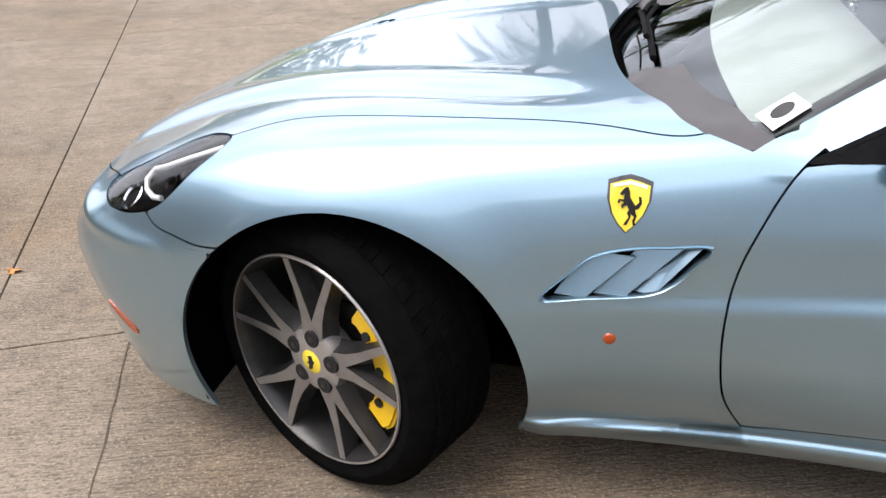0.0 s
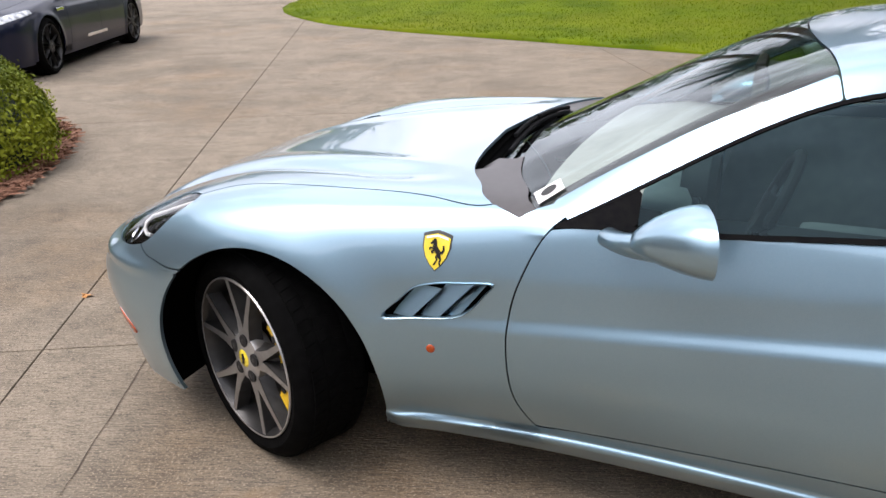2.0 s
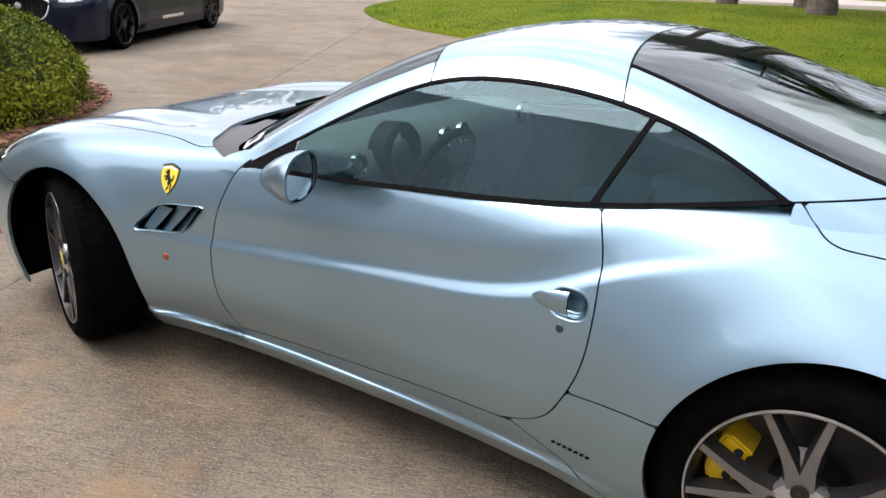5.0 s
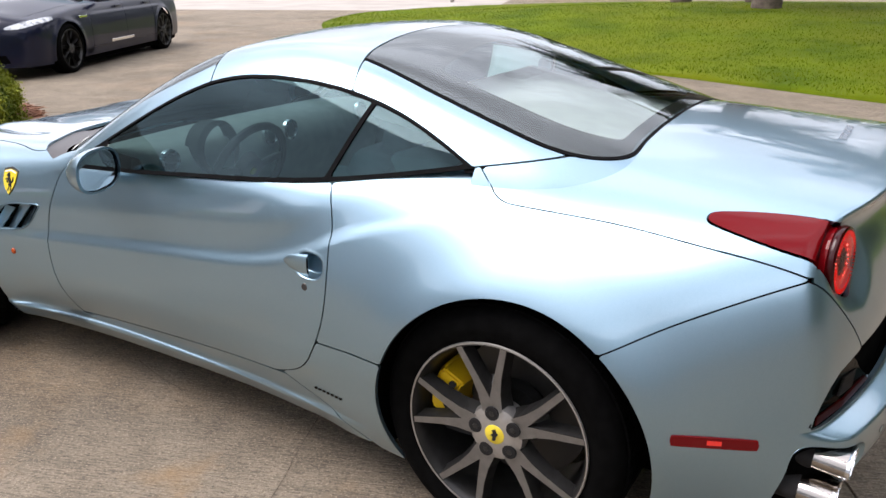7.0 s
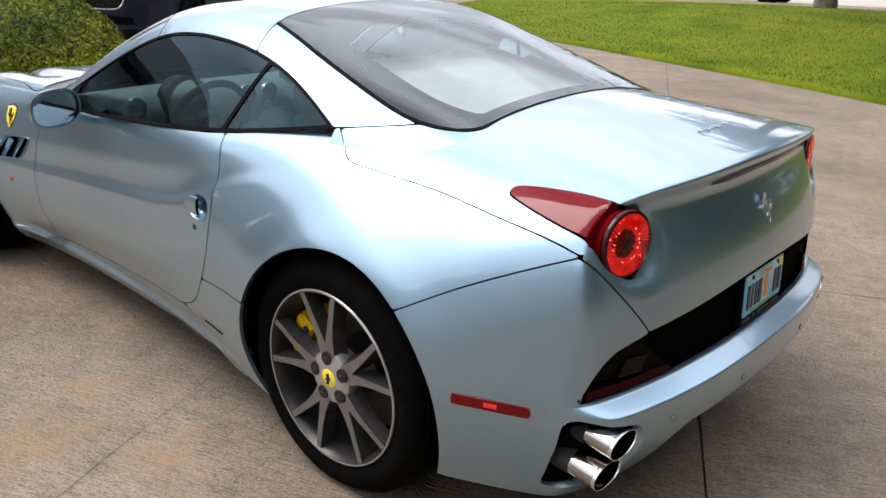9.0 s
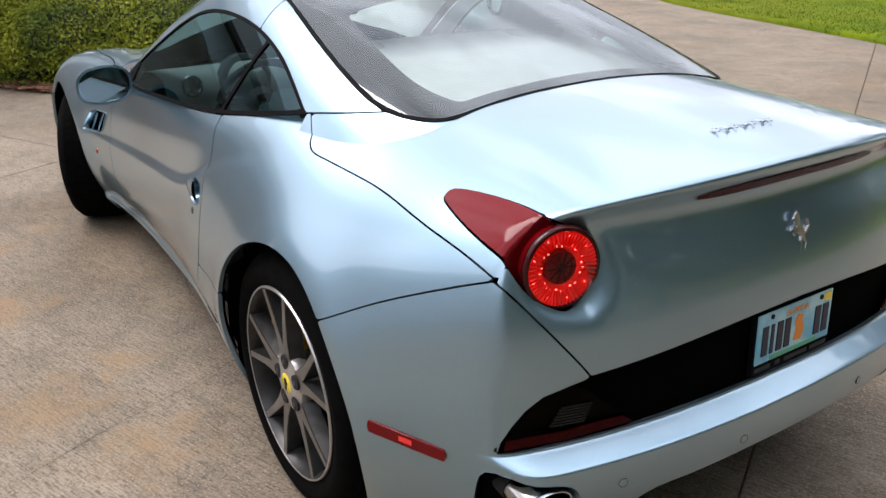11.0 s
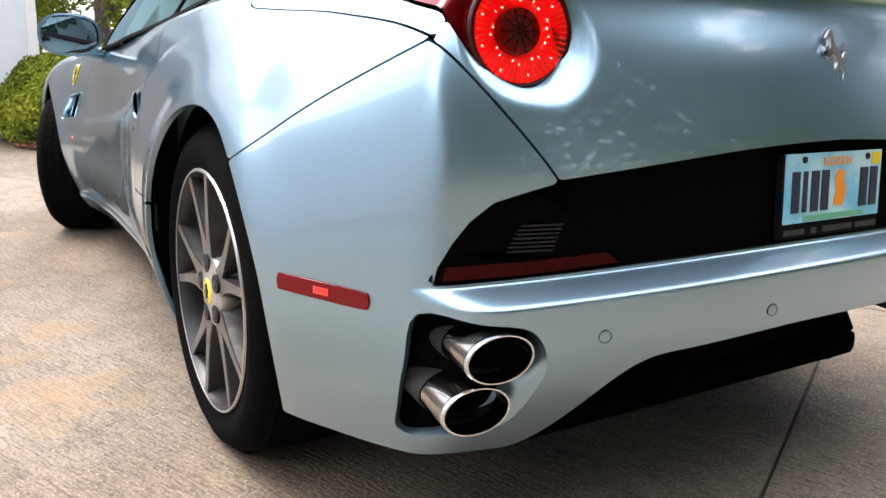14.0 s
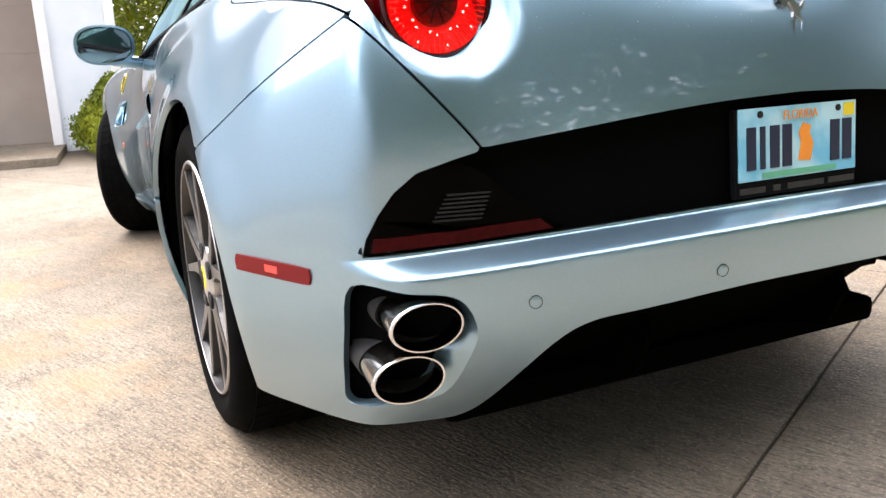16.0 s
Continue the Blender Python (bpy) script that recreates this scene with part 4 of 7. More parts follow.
# wheel wells
for s, sg in (("left", -1), ("right", 1)):
    for c in (FAX, RAX):
        b = bmesh.new()
        rg = []
        for i in range(33):
            a = math.pi * (i / 32 * 1.24 - 0.12)
            x, z = c[0] + (ARCH + 0.01) * math.cos(a), c[1] + (ARCH + 0.01) * math.sin(a)
            rg.append([b.verts.new((x, sg * ((0.842 if z > 0.62 else (0.878 if z > 0.36 else 0.862) if x < c[0] else 0.842 if z > 0.45 else 0.82) if c is RAX else 0.86 if z > 0.35 else 0.848 if x < c[0] else 0.80), z)), b.verts.new((x, sg * 0.42, z))])
        for p, q in zip(rg, rg[1:]):
            b.faces.new((p[0], p[1], q[1], q[0]))
        ctr = b.verts.new((c[0], sg * 0.42, c[1]))
        for p, q in zip(rg, rg[1:]):
            b.faces.new((p[1], ctr, q[1]))
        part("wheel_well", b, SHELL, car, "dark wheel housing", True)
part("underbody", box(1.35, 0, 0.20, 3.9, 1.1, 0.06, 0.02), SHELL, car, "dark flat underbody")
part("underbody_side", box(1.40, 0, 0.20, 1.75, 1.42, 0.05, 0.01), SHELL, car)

# ---- details of the sports car ----
def tail_x(y, z):
    """How far back the skin of the tail reaches at a place seen from behind."""
    lo, hi = 2.9, 3.8
    for _ in range(40):
        m = (lo + hi) / 2
        lo, hi = (m, hi) if body0(np.array(m), np.array(y), np.array(z)) < 0 else (lo, m)
    return lo


def on_body(x, z, y0=0.5, out=0.0, f=None):
    """The left skin at a place seen from the side: point and outward normal."""
    f = f or body
    lo, hi = 0.3, 1.2
    for _ in range(40):
        m = (lo + hi) / 2
        lo, hi = (m, hi) if f(np.array(x), np.array(m), np.array(z)) < 0 else (lo, m)
    n = gradient(f, np.array([[x, lo, z]]))[0]
    return Vector((x, -lo, z)) + out * Vector((n[0], -n[1], n[2])), Vector((n[0], -n[1], n[2]))


def side_patch(name, outline, depth, mat, parent, out=0.0, label=""):
    """A thin plate that follows the left skin, from an outline in x and z."""
    b = bmesh.new()
    up, dn = [], []
    for x, z in outline:
        p, n = on_body(x, z, f=body0)
        up.append(b.verts.new(p + n * (out + depth)))
        dn.append(b.verts.new(p + n * (out - 0.002)))
    b.faces.new(up)
    for i in range(len(up)):
        j = (i + 1) % len(up)
        b.faces.new((up[j], up[i], dn[i], dn[j]))
    bmesh.ops.recalc_face_normals(b, faces=b.faces)
    return part(name, b, mat, parent, label)


def mirrored(ob, parent):
    """The same part on the other flank."""
    me = ob.data.copy()
    me.transform(Matrix.Scale(-1, 4, (0, 1, 0)))
    me.flip_normals()
    o = new(ob.name.split(".")[0], me)
    o.parent = parent
    if "label" in ob:
        o["label"] = ob["label"]
    return o


# shield badge
HORSE = [(-0.006, 0.034), (-0.011, 0.030), (-0.017, 0.022), (-0.014, 0.019), (-0.008, 0.022), (-0.009, 0.012), (-0.018, 0.013), (-0.020, 0.006), (-0.017, 0.005), (-0.015, 0.010), (-0.007, 0.007), (-0.013, 0.002), (-0.011, -0.004), (-0.008, -0.003), (-0.009, 0.001), (-0.002, 0.002), (0.002, -0.006), (-0.001, -0.012), (0.003, -0.019), (-0.006, -0.034), (0.000, -0.034), (0.0065, -0.019), (0.006, -0.013), (0.013, -0.018), (0.010, -0.026), (0.012, -0.034), (0.017, -0.034), (0.0145, -0.026), (0.018, -0.017), (0.013, -0.006), (0.020, -0.003), (0.025, 0.006), (0.023, 0.018), (0.018, 0.018), (0.020, 0.008), (0.014, 0.002), (0.007, 0.010), (0.002, 0.017), (0.001, 0.027), (-0.003, 0.034)]
BADGERIM = material("badge_rim", (0.10, 0.10, 0.10), 0.3, 0.8)
sh_o = [(0.592, 0.800), (0.612, 0.806), (0.631, 0.810), (0.652, 0.806), (0.672, 0.800), (0.671, 0.770), (0.662, 0.745), (0.648, 0.725), (0.631, 0.708), (0.614, 0.725), (0.601, 0.745), (0.593, 0.770)]
cx_, cz_ = 0.632, 0.765
frame_b = side_patch("shield_badge", sh_o, 0.0015, BADGERIM, fender[0], 0.0, "yellow shield badge with a silver rim")
side_patch("badge_field", [(cx_ + (x - cx_) * 0.88, cz_ + (z - cz_) * 0.88 - 0.003) for x, z in sh_o], 0.0025, BADGEY, frame_b, 0.0015)
side_patch("badge_band", [(0.602, 0.793), (0.632, 0.799), (0.662, 0.793), (0.662, 0.788), (0.632, 0.794), (0.602, 0.788)], 0.0008, WHITE, frame_b, 0.004)
side_patch("badge_horse", [(0.631 + 0.95 * u, 0.757 + 0.95 * w) for u, w in HORSE], 0.0012, SOOT_BLACK, frame_b, 0.004)

# side vent: rim, recess and slanted vanes
vc = (0.63, 0.63)
ring = bmesh.new()
rows = []
for x, z in vent:
    p, n = on_body(x, z)
    xi, zi = vc[0] + (x - vc[0]) * 0.955, vc[1] + (z - vc[1]) * 0.90
    q, _ = on_body(xi, zi)
    rows.append([ring.verts.new(p - n * 0.002), ring.verts.new(p * 0.6 + q * 0.4 + n * 0.006), ring.verts.new(q + n * 0.003), ring.verts.new(q - n * 0.035)])
for p, q in zip(rows, rows[1:] + rows[:1]):
    for k in range(3):
        ring.faces.new((p[k], p[k + 1], q[k + 1], q[k]))
bmesh.ops.recalc_face_normals(ring, faces=ring.faces)
vr = part("side_vent", ring, PAINT, fender[0], "oval side vent with slanted vanes", True, 60)
side_patch("vent_back", [(vc[0] + (x - vc[0]) * 0.99, vc[1] + (z - vc[1]) * 0.97) for x, z in vent], 0.0005, GLOSS, vr, -0.034)
for (xb, zb, wb), (xt, zt, wt_) in (((0.500, 0.575, 0.068), (0.568, 0.663, 0.084)), ((0.572, 0.578, 0.066), (0.654, 0.684, 0.084)), ((0.642, 0.588, 0.052), (0.738, 0.690, 0.036))):
    b = bmesh.new()
    rw = []
    for x, z, w in ((xt, zt, wt_), (xb, zb, wb)):
        p, n = on_body(x, z)
        p2, n2 = on_body(x + w, z)
        rw.append((p - n * 0.026, p2 - n2 * 0.002, p2 - n2 * 0.007))
    vs = [[b.verts.new(c) for c in r] for r in rw]
    for i in range(3):
        j = (i + 1) % 3
        b.faces.new((vs[0][i], vs[0][j], vs[1][j], vs[1][i]))
    b.faces.new(vs[0])
    b.faces.new(vs[1][::-1])
    bmesh.ops.recalc_face_normals(b, faces=b.faces)
    part("vane", b, PAINT, vr)
mirrored(vr, fender[1])

# lip along the foot of the nose
b = bmesh.new()
rows = []
for i in range(33):
    a = math.pi * (i / 32 * 0.80 + 0.10)
    d = (-math.sin(a), -math.cos(a))
    lo, hi = 0.1, 1.4
    for _ in range(36):
        m = (lo + hi) / 2
        lo, hi = (m, hi) if body0(np.array(-0.30 + m * d[0]), np.array(abs(m * d[1])), np.array(0.25)) < 0 else (lo, m)
    out = 0.032 * math.sin(math.pi * i / 32) ** 0.8
    c, e_ = Vector((-0.30 + lo * d[0], lo * d[1], 0)), Vector((d[0], d[1], 0))
    rows.append([b.verts.new(c + e_ * o + Vector((0, 0, z))) for o, z in ((-0.01, 0.268), (out * 1.1 - 0.010, 0.248), (out * 1.35 - 0.012, 0.232), (out * 1.2 - 0.012, 0.212), (-0.02, 0.20))])
for p, q in zip(rows, rows[1:]):
    for k in range(4):
        b.faces.new((p[k], q[k], q[k + 1], p[k + 1]))
bmesh.ops.recalc_face_normals(b, faces=b.faces)
part("front_lip", b, PAINT, car, "body-coloured lip under the nose", True, 60)

# side markers
p, n = on_body(0.621, 0.491)
b = lathe([(0.0, 0.004), (0.008, 0.0035), (0.0115, 0.002), (0.0125, 0.0), (0.0135, -0.003)], 20, "z")
part("side_marker", b, AMBER, fender[0], "small round amber marker lamp", True, 60).matrix_basis = Matrix.Translation(p) @ n.to_track_quat("Z", "Y").to_matrix().to_4x4()
side_patch("rear_side_marker", rounded([(3.142, 0.500), (3.16, 0.503), (3.30, 0.503), (3.318, 0.498), (3.318, 0.480), (3.30, 0.475), (3.16, 0.475), (3.142, 0.480)], 3), 0.003, RED, car, 0.0, "long red side marker lamp")
side_patch("marker_glow", [(3.215, 0.495), (3.245, 0.495), (3.245, 0.483), (3.215, 0.483)], 0.001, REDB, bpy.data.objects["rear_side_marker"], 0.003)
side_patch("front_side_marker", rounded([(-0.535, 0.392), (-0.50, 0.372), (-0.455, 0.340), (-0.462, 0.322), (-0.50, 0.345), (-0.535, 0.372)], 3), 0.003, AMBER, car, 0.0, "amber side marker lamp")

# pull handle over its hollow
b = bmesh.new()
rows = []
for i in range(13):
    s = (0.02, 0.25, 0.42, 0.52, 0.60, 0.66, 0.71, 0.75, 0.79, 0.83, 0.88, 0.94, 1.0)[i]
    row = []
    for j in range(36):
        c, d = math.cos(math.pi * j / 18), math.sin(math.pi * j / 18)
        x, z = 2.098 + 0.064 * s * math.copysign(abs(c) ** 0.77, c), 0.718 + 0.046 * s * math.copysign(abs(d) ** 0.77, d)
        p, n = on_body(x, z, f=body0)
        row.append(b.verts.new(p + n * (0.0007 - 0.0008 * max(0.0, s - 0.88) / 0.12 - 0.034 * float(smooth01((0.86 - s) / 0.42)))))
    rows.append(row)
for p, q in zip(rows, rows[1:]):
    for j in range(36):
        k = (j + 1) % 36
        b.faces.new((p[j], p[k], q[k], q[j]))
b.faces.new(rows[0])
bmesh.ops.recalc_face_normals(b, faces=b.faces)
part("handle_cup", b, PAINT, doors[0], "smooth hollow behind the pull handle", True, 80)
b = bmesh.new()
pts = [(1.998, 0.715, 0.004, 0.003), (2.006, 0.7155, 0.0105, 0.005), (2.018, 0.716, 0.0165, 0.007), (2.035, 0.7165, 0.0220, 0.009), (2.06, 0.717, 0.0260, 0.011), (2.098, 0.718, 0.0290, 0.012)]
rows = []
for x, z, hh, oo in pts:
    p, n = on_body(x, z, f=body0)
    rows.append([b.verts.new(p + Vector((0, 0, hh * math.sin(a) * 1.15)) + n * (oo * max(0.0, math.cos(a)) - 0.002)) for a in [math.pi * (k / 10 * 1.0 - 0.5) for k in range(11)]])
for p, q in zip(rows, rows[1:]):
    for k in range(10):
        b.faces.new((p[k], p[k + 1], q[k + 1], q[k]))
mouth = [v.co.copy() for v in rows[-1]]
bmesh.ops.recalc_face_normals(b, faces=b.faces)
flap = part("door_handle", b, PAINT, doors[0], "body-coloured pull handle", True, 50)
mid_ = sum(mouth, Vector()) / len(mouth)
# black face across the open end, painted as the shade under the flap
b = bmesh.new()
b.faces.new([b.verts.new(mid_ + (p - mid_) * 0.93 + Vector((-0.003, 0, 0))) for p in mouth])
part("handle_mouth", b, SHELL, flap, "black face painting the shade under the handle")
p, n = on_body(2.085, 0.655)
part("door_lock", lathe([(0.0, 0.002), (0.009, 0.002), (0.011, 0.0), (0.011, -0.003)], 18, "z"), DISC, doors[0], "round silver key lock", True, 40).matrix_basis = Matrix.Translation(p) @ n.to_track_quat("Z", "Y").to_matrix().to_4x4()

# small model script low behind the door: plain strokes
for k in range(7):
    x = 2.085 + 0.0165 * k
    side_patch("script_stroke", [(x, 0.322 - 0.0008 * k), (x + 0.012, 0.323 - 0.0008 * k), (x + 0.014, 0.331 - 0.0008 * k), (x + 0.003, 0.330 - 0.0008 * k)], 0.002, BLACK, car)

# door mirrors
def door_mirror(parent, sg):
    c = Vector((1.30, -0.915, 0.905))
    b = bmesh.new()
    rings = []
    secs = [(0.00, 1.0), (-0.015, 0.995), (-0.035, 0.955), (-0.06, 0.87), (-0.085, 0.755), (-0.11, 0.62), (-0.135, 0.46), (-0.155, 0.29), (-0.165, 0.12)]
    for dx, k in secs:
        r = []
        for i in range(32):
            a = 2 * math.pi * i / 32
            ca, sa = math.cos(a), math.sin(a)
            yy = 0.104 * k * math.copysign(abs(ca) ** 0.8, ca)
            zz = 0.070 * k * math.copysign(abs(sa) ** 0.8, sa)
            r.append(b.verts.new(c + Vector((dx - 0.03 * (yy / 0.1), yy + 0.02 * (1 - k), zz - 0.036 * (1 - k)))))
        rings.append(r)
    for p, q in zip(rings, rings[1:]):
        for i in range(32):
            j = (i + 1) % 32
            b.faces.new((p[i], p[j], q[j], q[i]))
    b.faces.new(rings[-1])
    rim_i = [b.verts.new(c + (v.co - c) * 0.90 + Vector((0.002, 0, 0))) for v in rings[0]]
    for i in range(32):
        j = (i + 1) % 32
        b.faces.new((rings[0][j], rings[0][i], rim_i[i], rim_i[j]))
    bmesh.ops.recalc_face_normals(b, faces=b.faces)
    hs = part("door_mirror", b, PAINT, parent, "body-coloured oval door mirror", True, 50)
    b = bmesh.new()
    gv = [b.verts.new(c + Vector((-0.006 - 0.03 * (0.9 * 0.104 * math.cos(t_) / 0.1), 0.9 * 0.104 * math.copysign(abs(math.cos(t_)) ** 0.8, math.cos(t_)), 0.9 * 0.07 * math.copysign(abs(math.sin(t_)) ** 0.8, math.sin(t_))))) for t_ in [2 * math.pi * i / 32 for i in range(32)]]
    b.faces.new(gv)
    bmesh.ops.recalc_face_normals(b, faces=b.faces)
    if b.faces[:][0].normal.x < 0:
        b.faces[:][0].normal_flip()
    gl_ = part("mirror_glass", b, MIRROR, hs, "mirror glass")
    b = bmesh.new()
    rings = []
    for t_ in range(11):
        u = t_ / 10
        p = Vector((1.065, -0.790, 0.842)).lerp(Vector((1.245, -0.905, 0.888)), u) + Vector((-0.012, -0.022, -0.006)) * math.sin(math.pi * u)
        dr_ = Vector((0.18, -0.115 - 0.07 * math.cos(math.pi * u), 0.046)).normalized()
        si = dr_.cross(Vector((0, 0, 1))).normalized()
        up = si.cross(dr_).normalized()
        ra, rb = 0.030 + 0.016 * u * u, 0.024 + 0.022 * u * u
        rings.append([b.verts.new(p + si * ra * math.cos(a) + up * rb * math.sin(a)) for a in [2 * math.pi * i / 16 for i in range(16)]])
    for p, q in zip(rings, rings[1:]):
        for i in range(16):
            j = (i + 1) % 16
            b.faces.new((p[i], p[j], q[j], q[i]))
    b.faces.new(rings[0])
    b.faces.new(rings[-1])
    bmesh.ops.recalc_face_normals(b, faces=b.faces)
    st = part("mirror_stalk", b, PAINT, hs, "", True, 50)
    if sg > 0:
        for o in (hs, gl_, st):
            o.data.transform(Matrix.Scale(-1, 4, (0, 1, 0)))
            o.data.flip_normals()


door_mirror(doors[0], -1)
door_mirror(doors[1], 1)

# round lamps in the tail
def tail_round(sg):
    n = Vector((0.98, sg * 0.18, 0.06)).normalized()
    m = Matrix.Translation(Vector((3.419, sg * 0.590, 0.889)) - n * 0.011) @ Matrix.Scale(0.84, 4) @ n.to_track_quat("Z", "Y").to_matrix().to_4x4()
    t = part("round_tail_lamp", lathe([(0.060, -0.20), (0.082, -0.09), (0.0925, -0.025), (0.0945, -0.002), (0.0940, 0.006), (0.0925, 0.010), (0.0905, 0.010), (0.0895, 0.004)], 56, "z"), RED, car, "round red LED tail lamp in a dark ring", True, 50)
    t.matrix_basis = m
    part("lamp_ring", lathe([(0.0865, 0.010), (0.0880, 0.0128), (0.0945, 0.0120), (0.0975, 0.006), (0.0980, -0.004), (0.0940, -0.010)], 56, "z"), DARKRED, t, "nearly black red rim", True, 60)
    part("reflector_bowl", lathe([(0.0895, 0.004), (0.07, -0.006), (0.045, -0.014), (0.041, -0.02), (0.0, -0.02)], 48, "z"), REDB, t, "bright red faceted reflector", True, 20)
    c = part("lens_centre", lathe([(0.0, 0.002), (0.012, 0.0015), (0.013, 0.004), (0.026, 0.003), (0.027, 0.006), (0.039, 0.002), (0.041, -0.014)], 40, "z"), RED, t, "dark red ringed inner lens", True, 30)
    for k in range(10):
        part("centre_rib", box(0.020, 0, 0.0055, 0.034, 0.0022, 0.003), DARKRED, c).matrix_basis = Matrix.Rotation(2 * math.pi * k / 10, 4, "Z")
    for k in range(52):
        a = 2 * math.pi * k / 52
        part("reflector_fin", box(0.069, 0, -0.002, 0.034, 0.0016, 0.008), REDB, t).matrix_basis = Matrix.Rotation(a, 4, "Z") @ Matrix.Rotation(-0.16, 4, "Y")
    for k in range(26):
        a = 2 * math.pi * (k + 0.5) / 26
        b = lathe([(0.0, 0.002), (0.0019, 0.0015), (0.0026, 0.0)], 8, "z")
        r = (0.051, 0.055, 0.074)[k % 3]
        part("diode", b, DIODE, t).matrix_basis = Matrix.Translation((r * math.cos(a), r * math.sin(a), 0.004))
    part("lens_cover", lathe([(0.0905, 0.010), (0.06, 0.017), (0.03, 0.021), (0.0, 0.022)], 48, "z"), RLENS, t, "clear red cover", True, 60).matrix_basis = pose(0, 0, -0.001)


DARKRED = material("dark_red_lens", (0.035, 0.0015, 0.002), 0.15, spec=0.35)
DIODE = material("lit_diode", (0.9, 0.1, 0.06), 0.3)
DIODE.node_tree.nodes["Principled BSDF"].inputs["Emission Color"].default_value = (1, 0.30, 0.24, 1)
DIODE.node_tree.nodes["Principled BSDF"].inputs["Emission Strength"].default_value = 4.0
REDB.node_tree.nodes["Principled BSDF"].inputs["Emission Color"].default_value = (1, 0.02, 0.012, 1)
REDB.node_tree.nodes["Principled BSDF"].inputs["Emission Strength"].default_value = 0.12
RLENS = glass("red_cover_glass", (0.95, 0.35, 0.32), 1.35)
tail_round(-1)
tail_round(1)

# exhaust tips
for sg in (-1, 1):
    for yy, zz in ((0.670, 0.441), (0.694, 0.360)):
        e = part("exhaust_tip", lathe([(0.040, -0.14), (0.046, -0.10), (0.0485, -0.03), (0.0490, -0.006), (0.0455, -0.004), (0.045, -0.03), (0.044, -0.16)], 48, "x"), STEEL, car, "polished oval exhaust tip", True, 40)
        e.matrix_basis = pose(3.508 if zz > 0.4 else 3.488, sg * yy, zz, 0, 3, sg * 4) @ Matrix.Diagonal((1, 1.12, 0.74, 1))
        part("tip_lip", lathe([(0.0485, -0.008), (0.0502, -0.004), (0.0505, 0.0), (0.0492, 0.003), (0.0465, 0.003), (0.0452, 0.0), (0.0455, -0.006)], 48, "x"), CHROME, e, "bright rolled lip", True, 60)
        part("tip_stamp", box(-0.018, -sg * 0.0465, 0.010, 0.020, 0.004, 0.014, 0.001), RIMD, e, "small stamped plate")
        part("tip_root", lathe([(0.0495, -0.14), (0.0495, -0.082), (0.0480, -0.076)], 40, "x"), SOOT_BLACK, e, "sooty black root of the pipe", True, 40)
        part("exhaust_bore", lathe([(0.0445, -0.03), (0.0445, -0.10), (0.0, -0.10)], 32, "x"), SOOT_BLACK, e, "sooty dark bore")
# painted bevel inside the exhaust opening, widest towards the middle of the car
pc_y, pc_z = 0.685, 0.385
for sg in (-1, 1):
    b = bmesh.new()
    rows = []
    for y, z in pipe_out:
        inn = 0.034 * float(smooth01((0.70 - y) / 0.075)) * float(smooth01((0.45 - z) / 0.06)) + 0.003
        dy, dz = pc_y - y, pc_z - z
        d = math.hypot(dy, dz)
        row = []
        for u, back in ((0.0, -0.001), (0.35, 0.007), (0.75, 0.018), (1.0, 0.029)):
            yy, zz = y + dy / d * inn * u, z + dz / d * inn * u
            row.append(b.verts.new((tail_x(yy, zz) - back, sg * yy, zz)))
        rows.append(row)
    for p, q in zip(rows, rows[1:] + rows[:1]):
        for k in range(3):
            b.faces.new((p[k], p[k + 1], q[k + 1], q[k]))
    bmesh.ops.recalc_face_normals(b, faces=b.faces)
    part("exhaust_bevel", b, PAINT, car, "painted hollow edge of the exhaust opening", True, 70)

# smoked lamp units in the black panel
def rear_x(y, z, back=0.0):
    return float((r_mid(z, abs(y)) if back == 0 else r_base(z)) - 0.16 * y * y - 0.15 * y ** 4) - back


def rear_plate(name, outline, mat, parent, back, thick, label="", sg=-1):
    b = bmesh.new()
    f_ = [b.verts.new((rear_x(y, z, back) + thick, sg * y, z)) for y, z in outline]
    k_ = [b.verts.new((rear_x(y, z, back) - 0.004, sg * y, z)) for y, z in outline]
    b.faces.new(f_)
    for i in range(len(f_)):
        j = (i + 1) % len(f_)
        b.faces.new((f_[j], f_[i], k_[i], k_[j]))
    bmesh.ops.recalc_face_normals(b, faces=b.faces)
    return part(name, b, mat, parent, label)


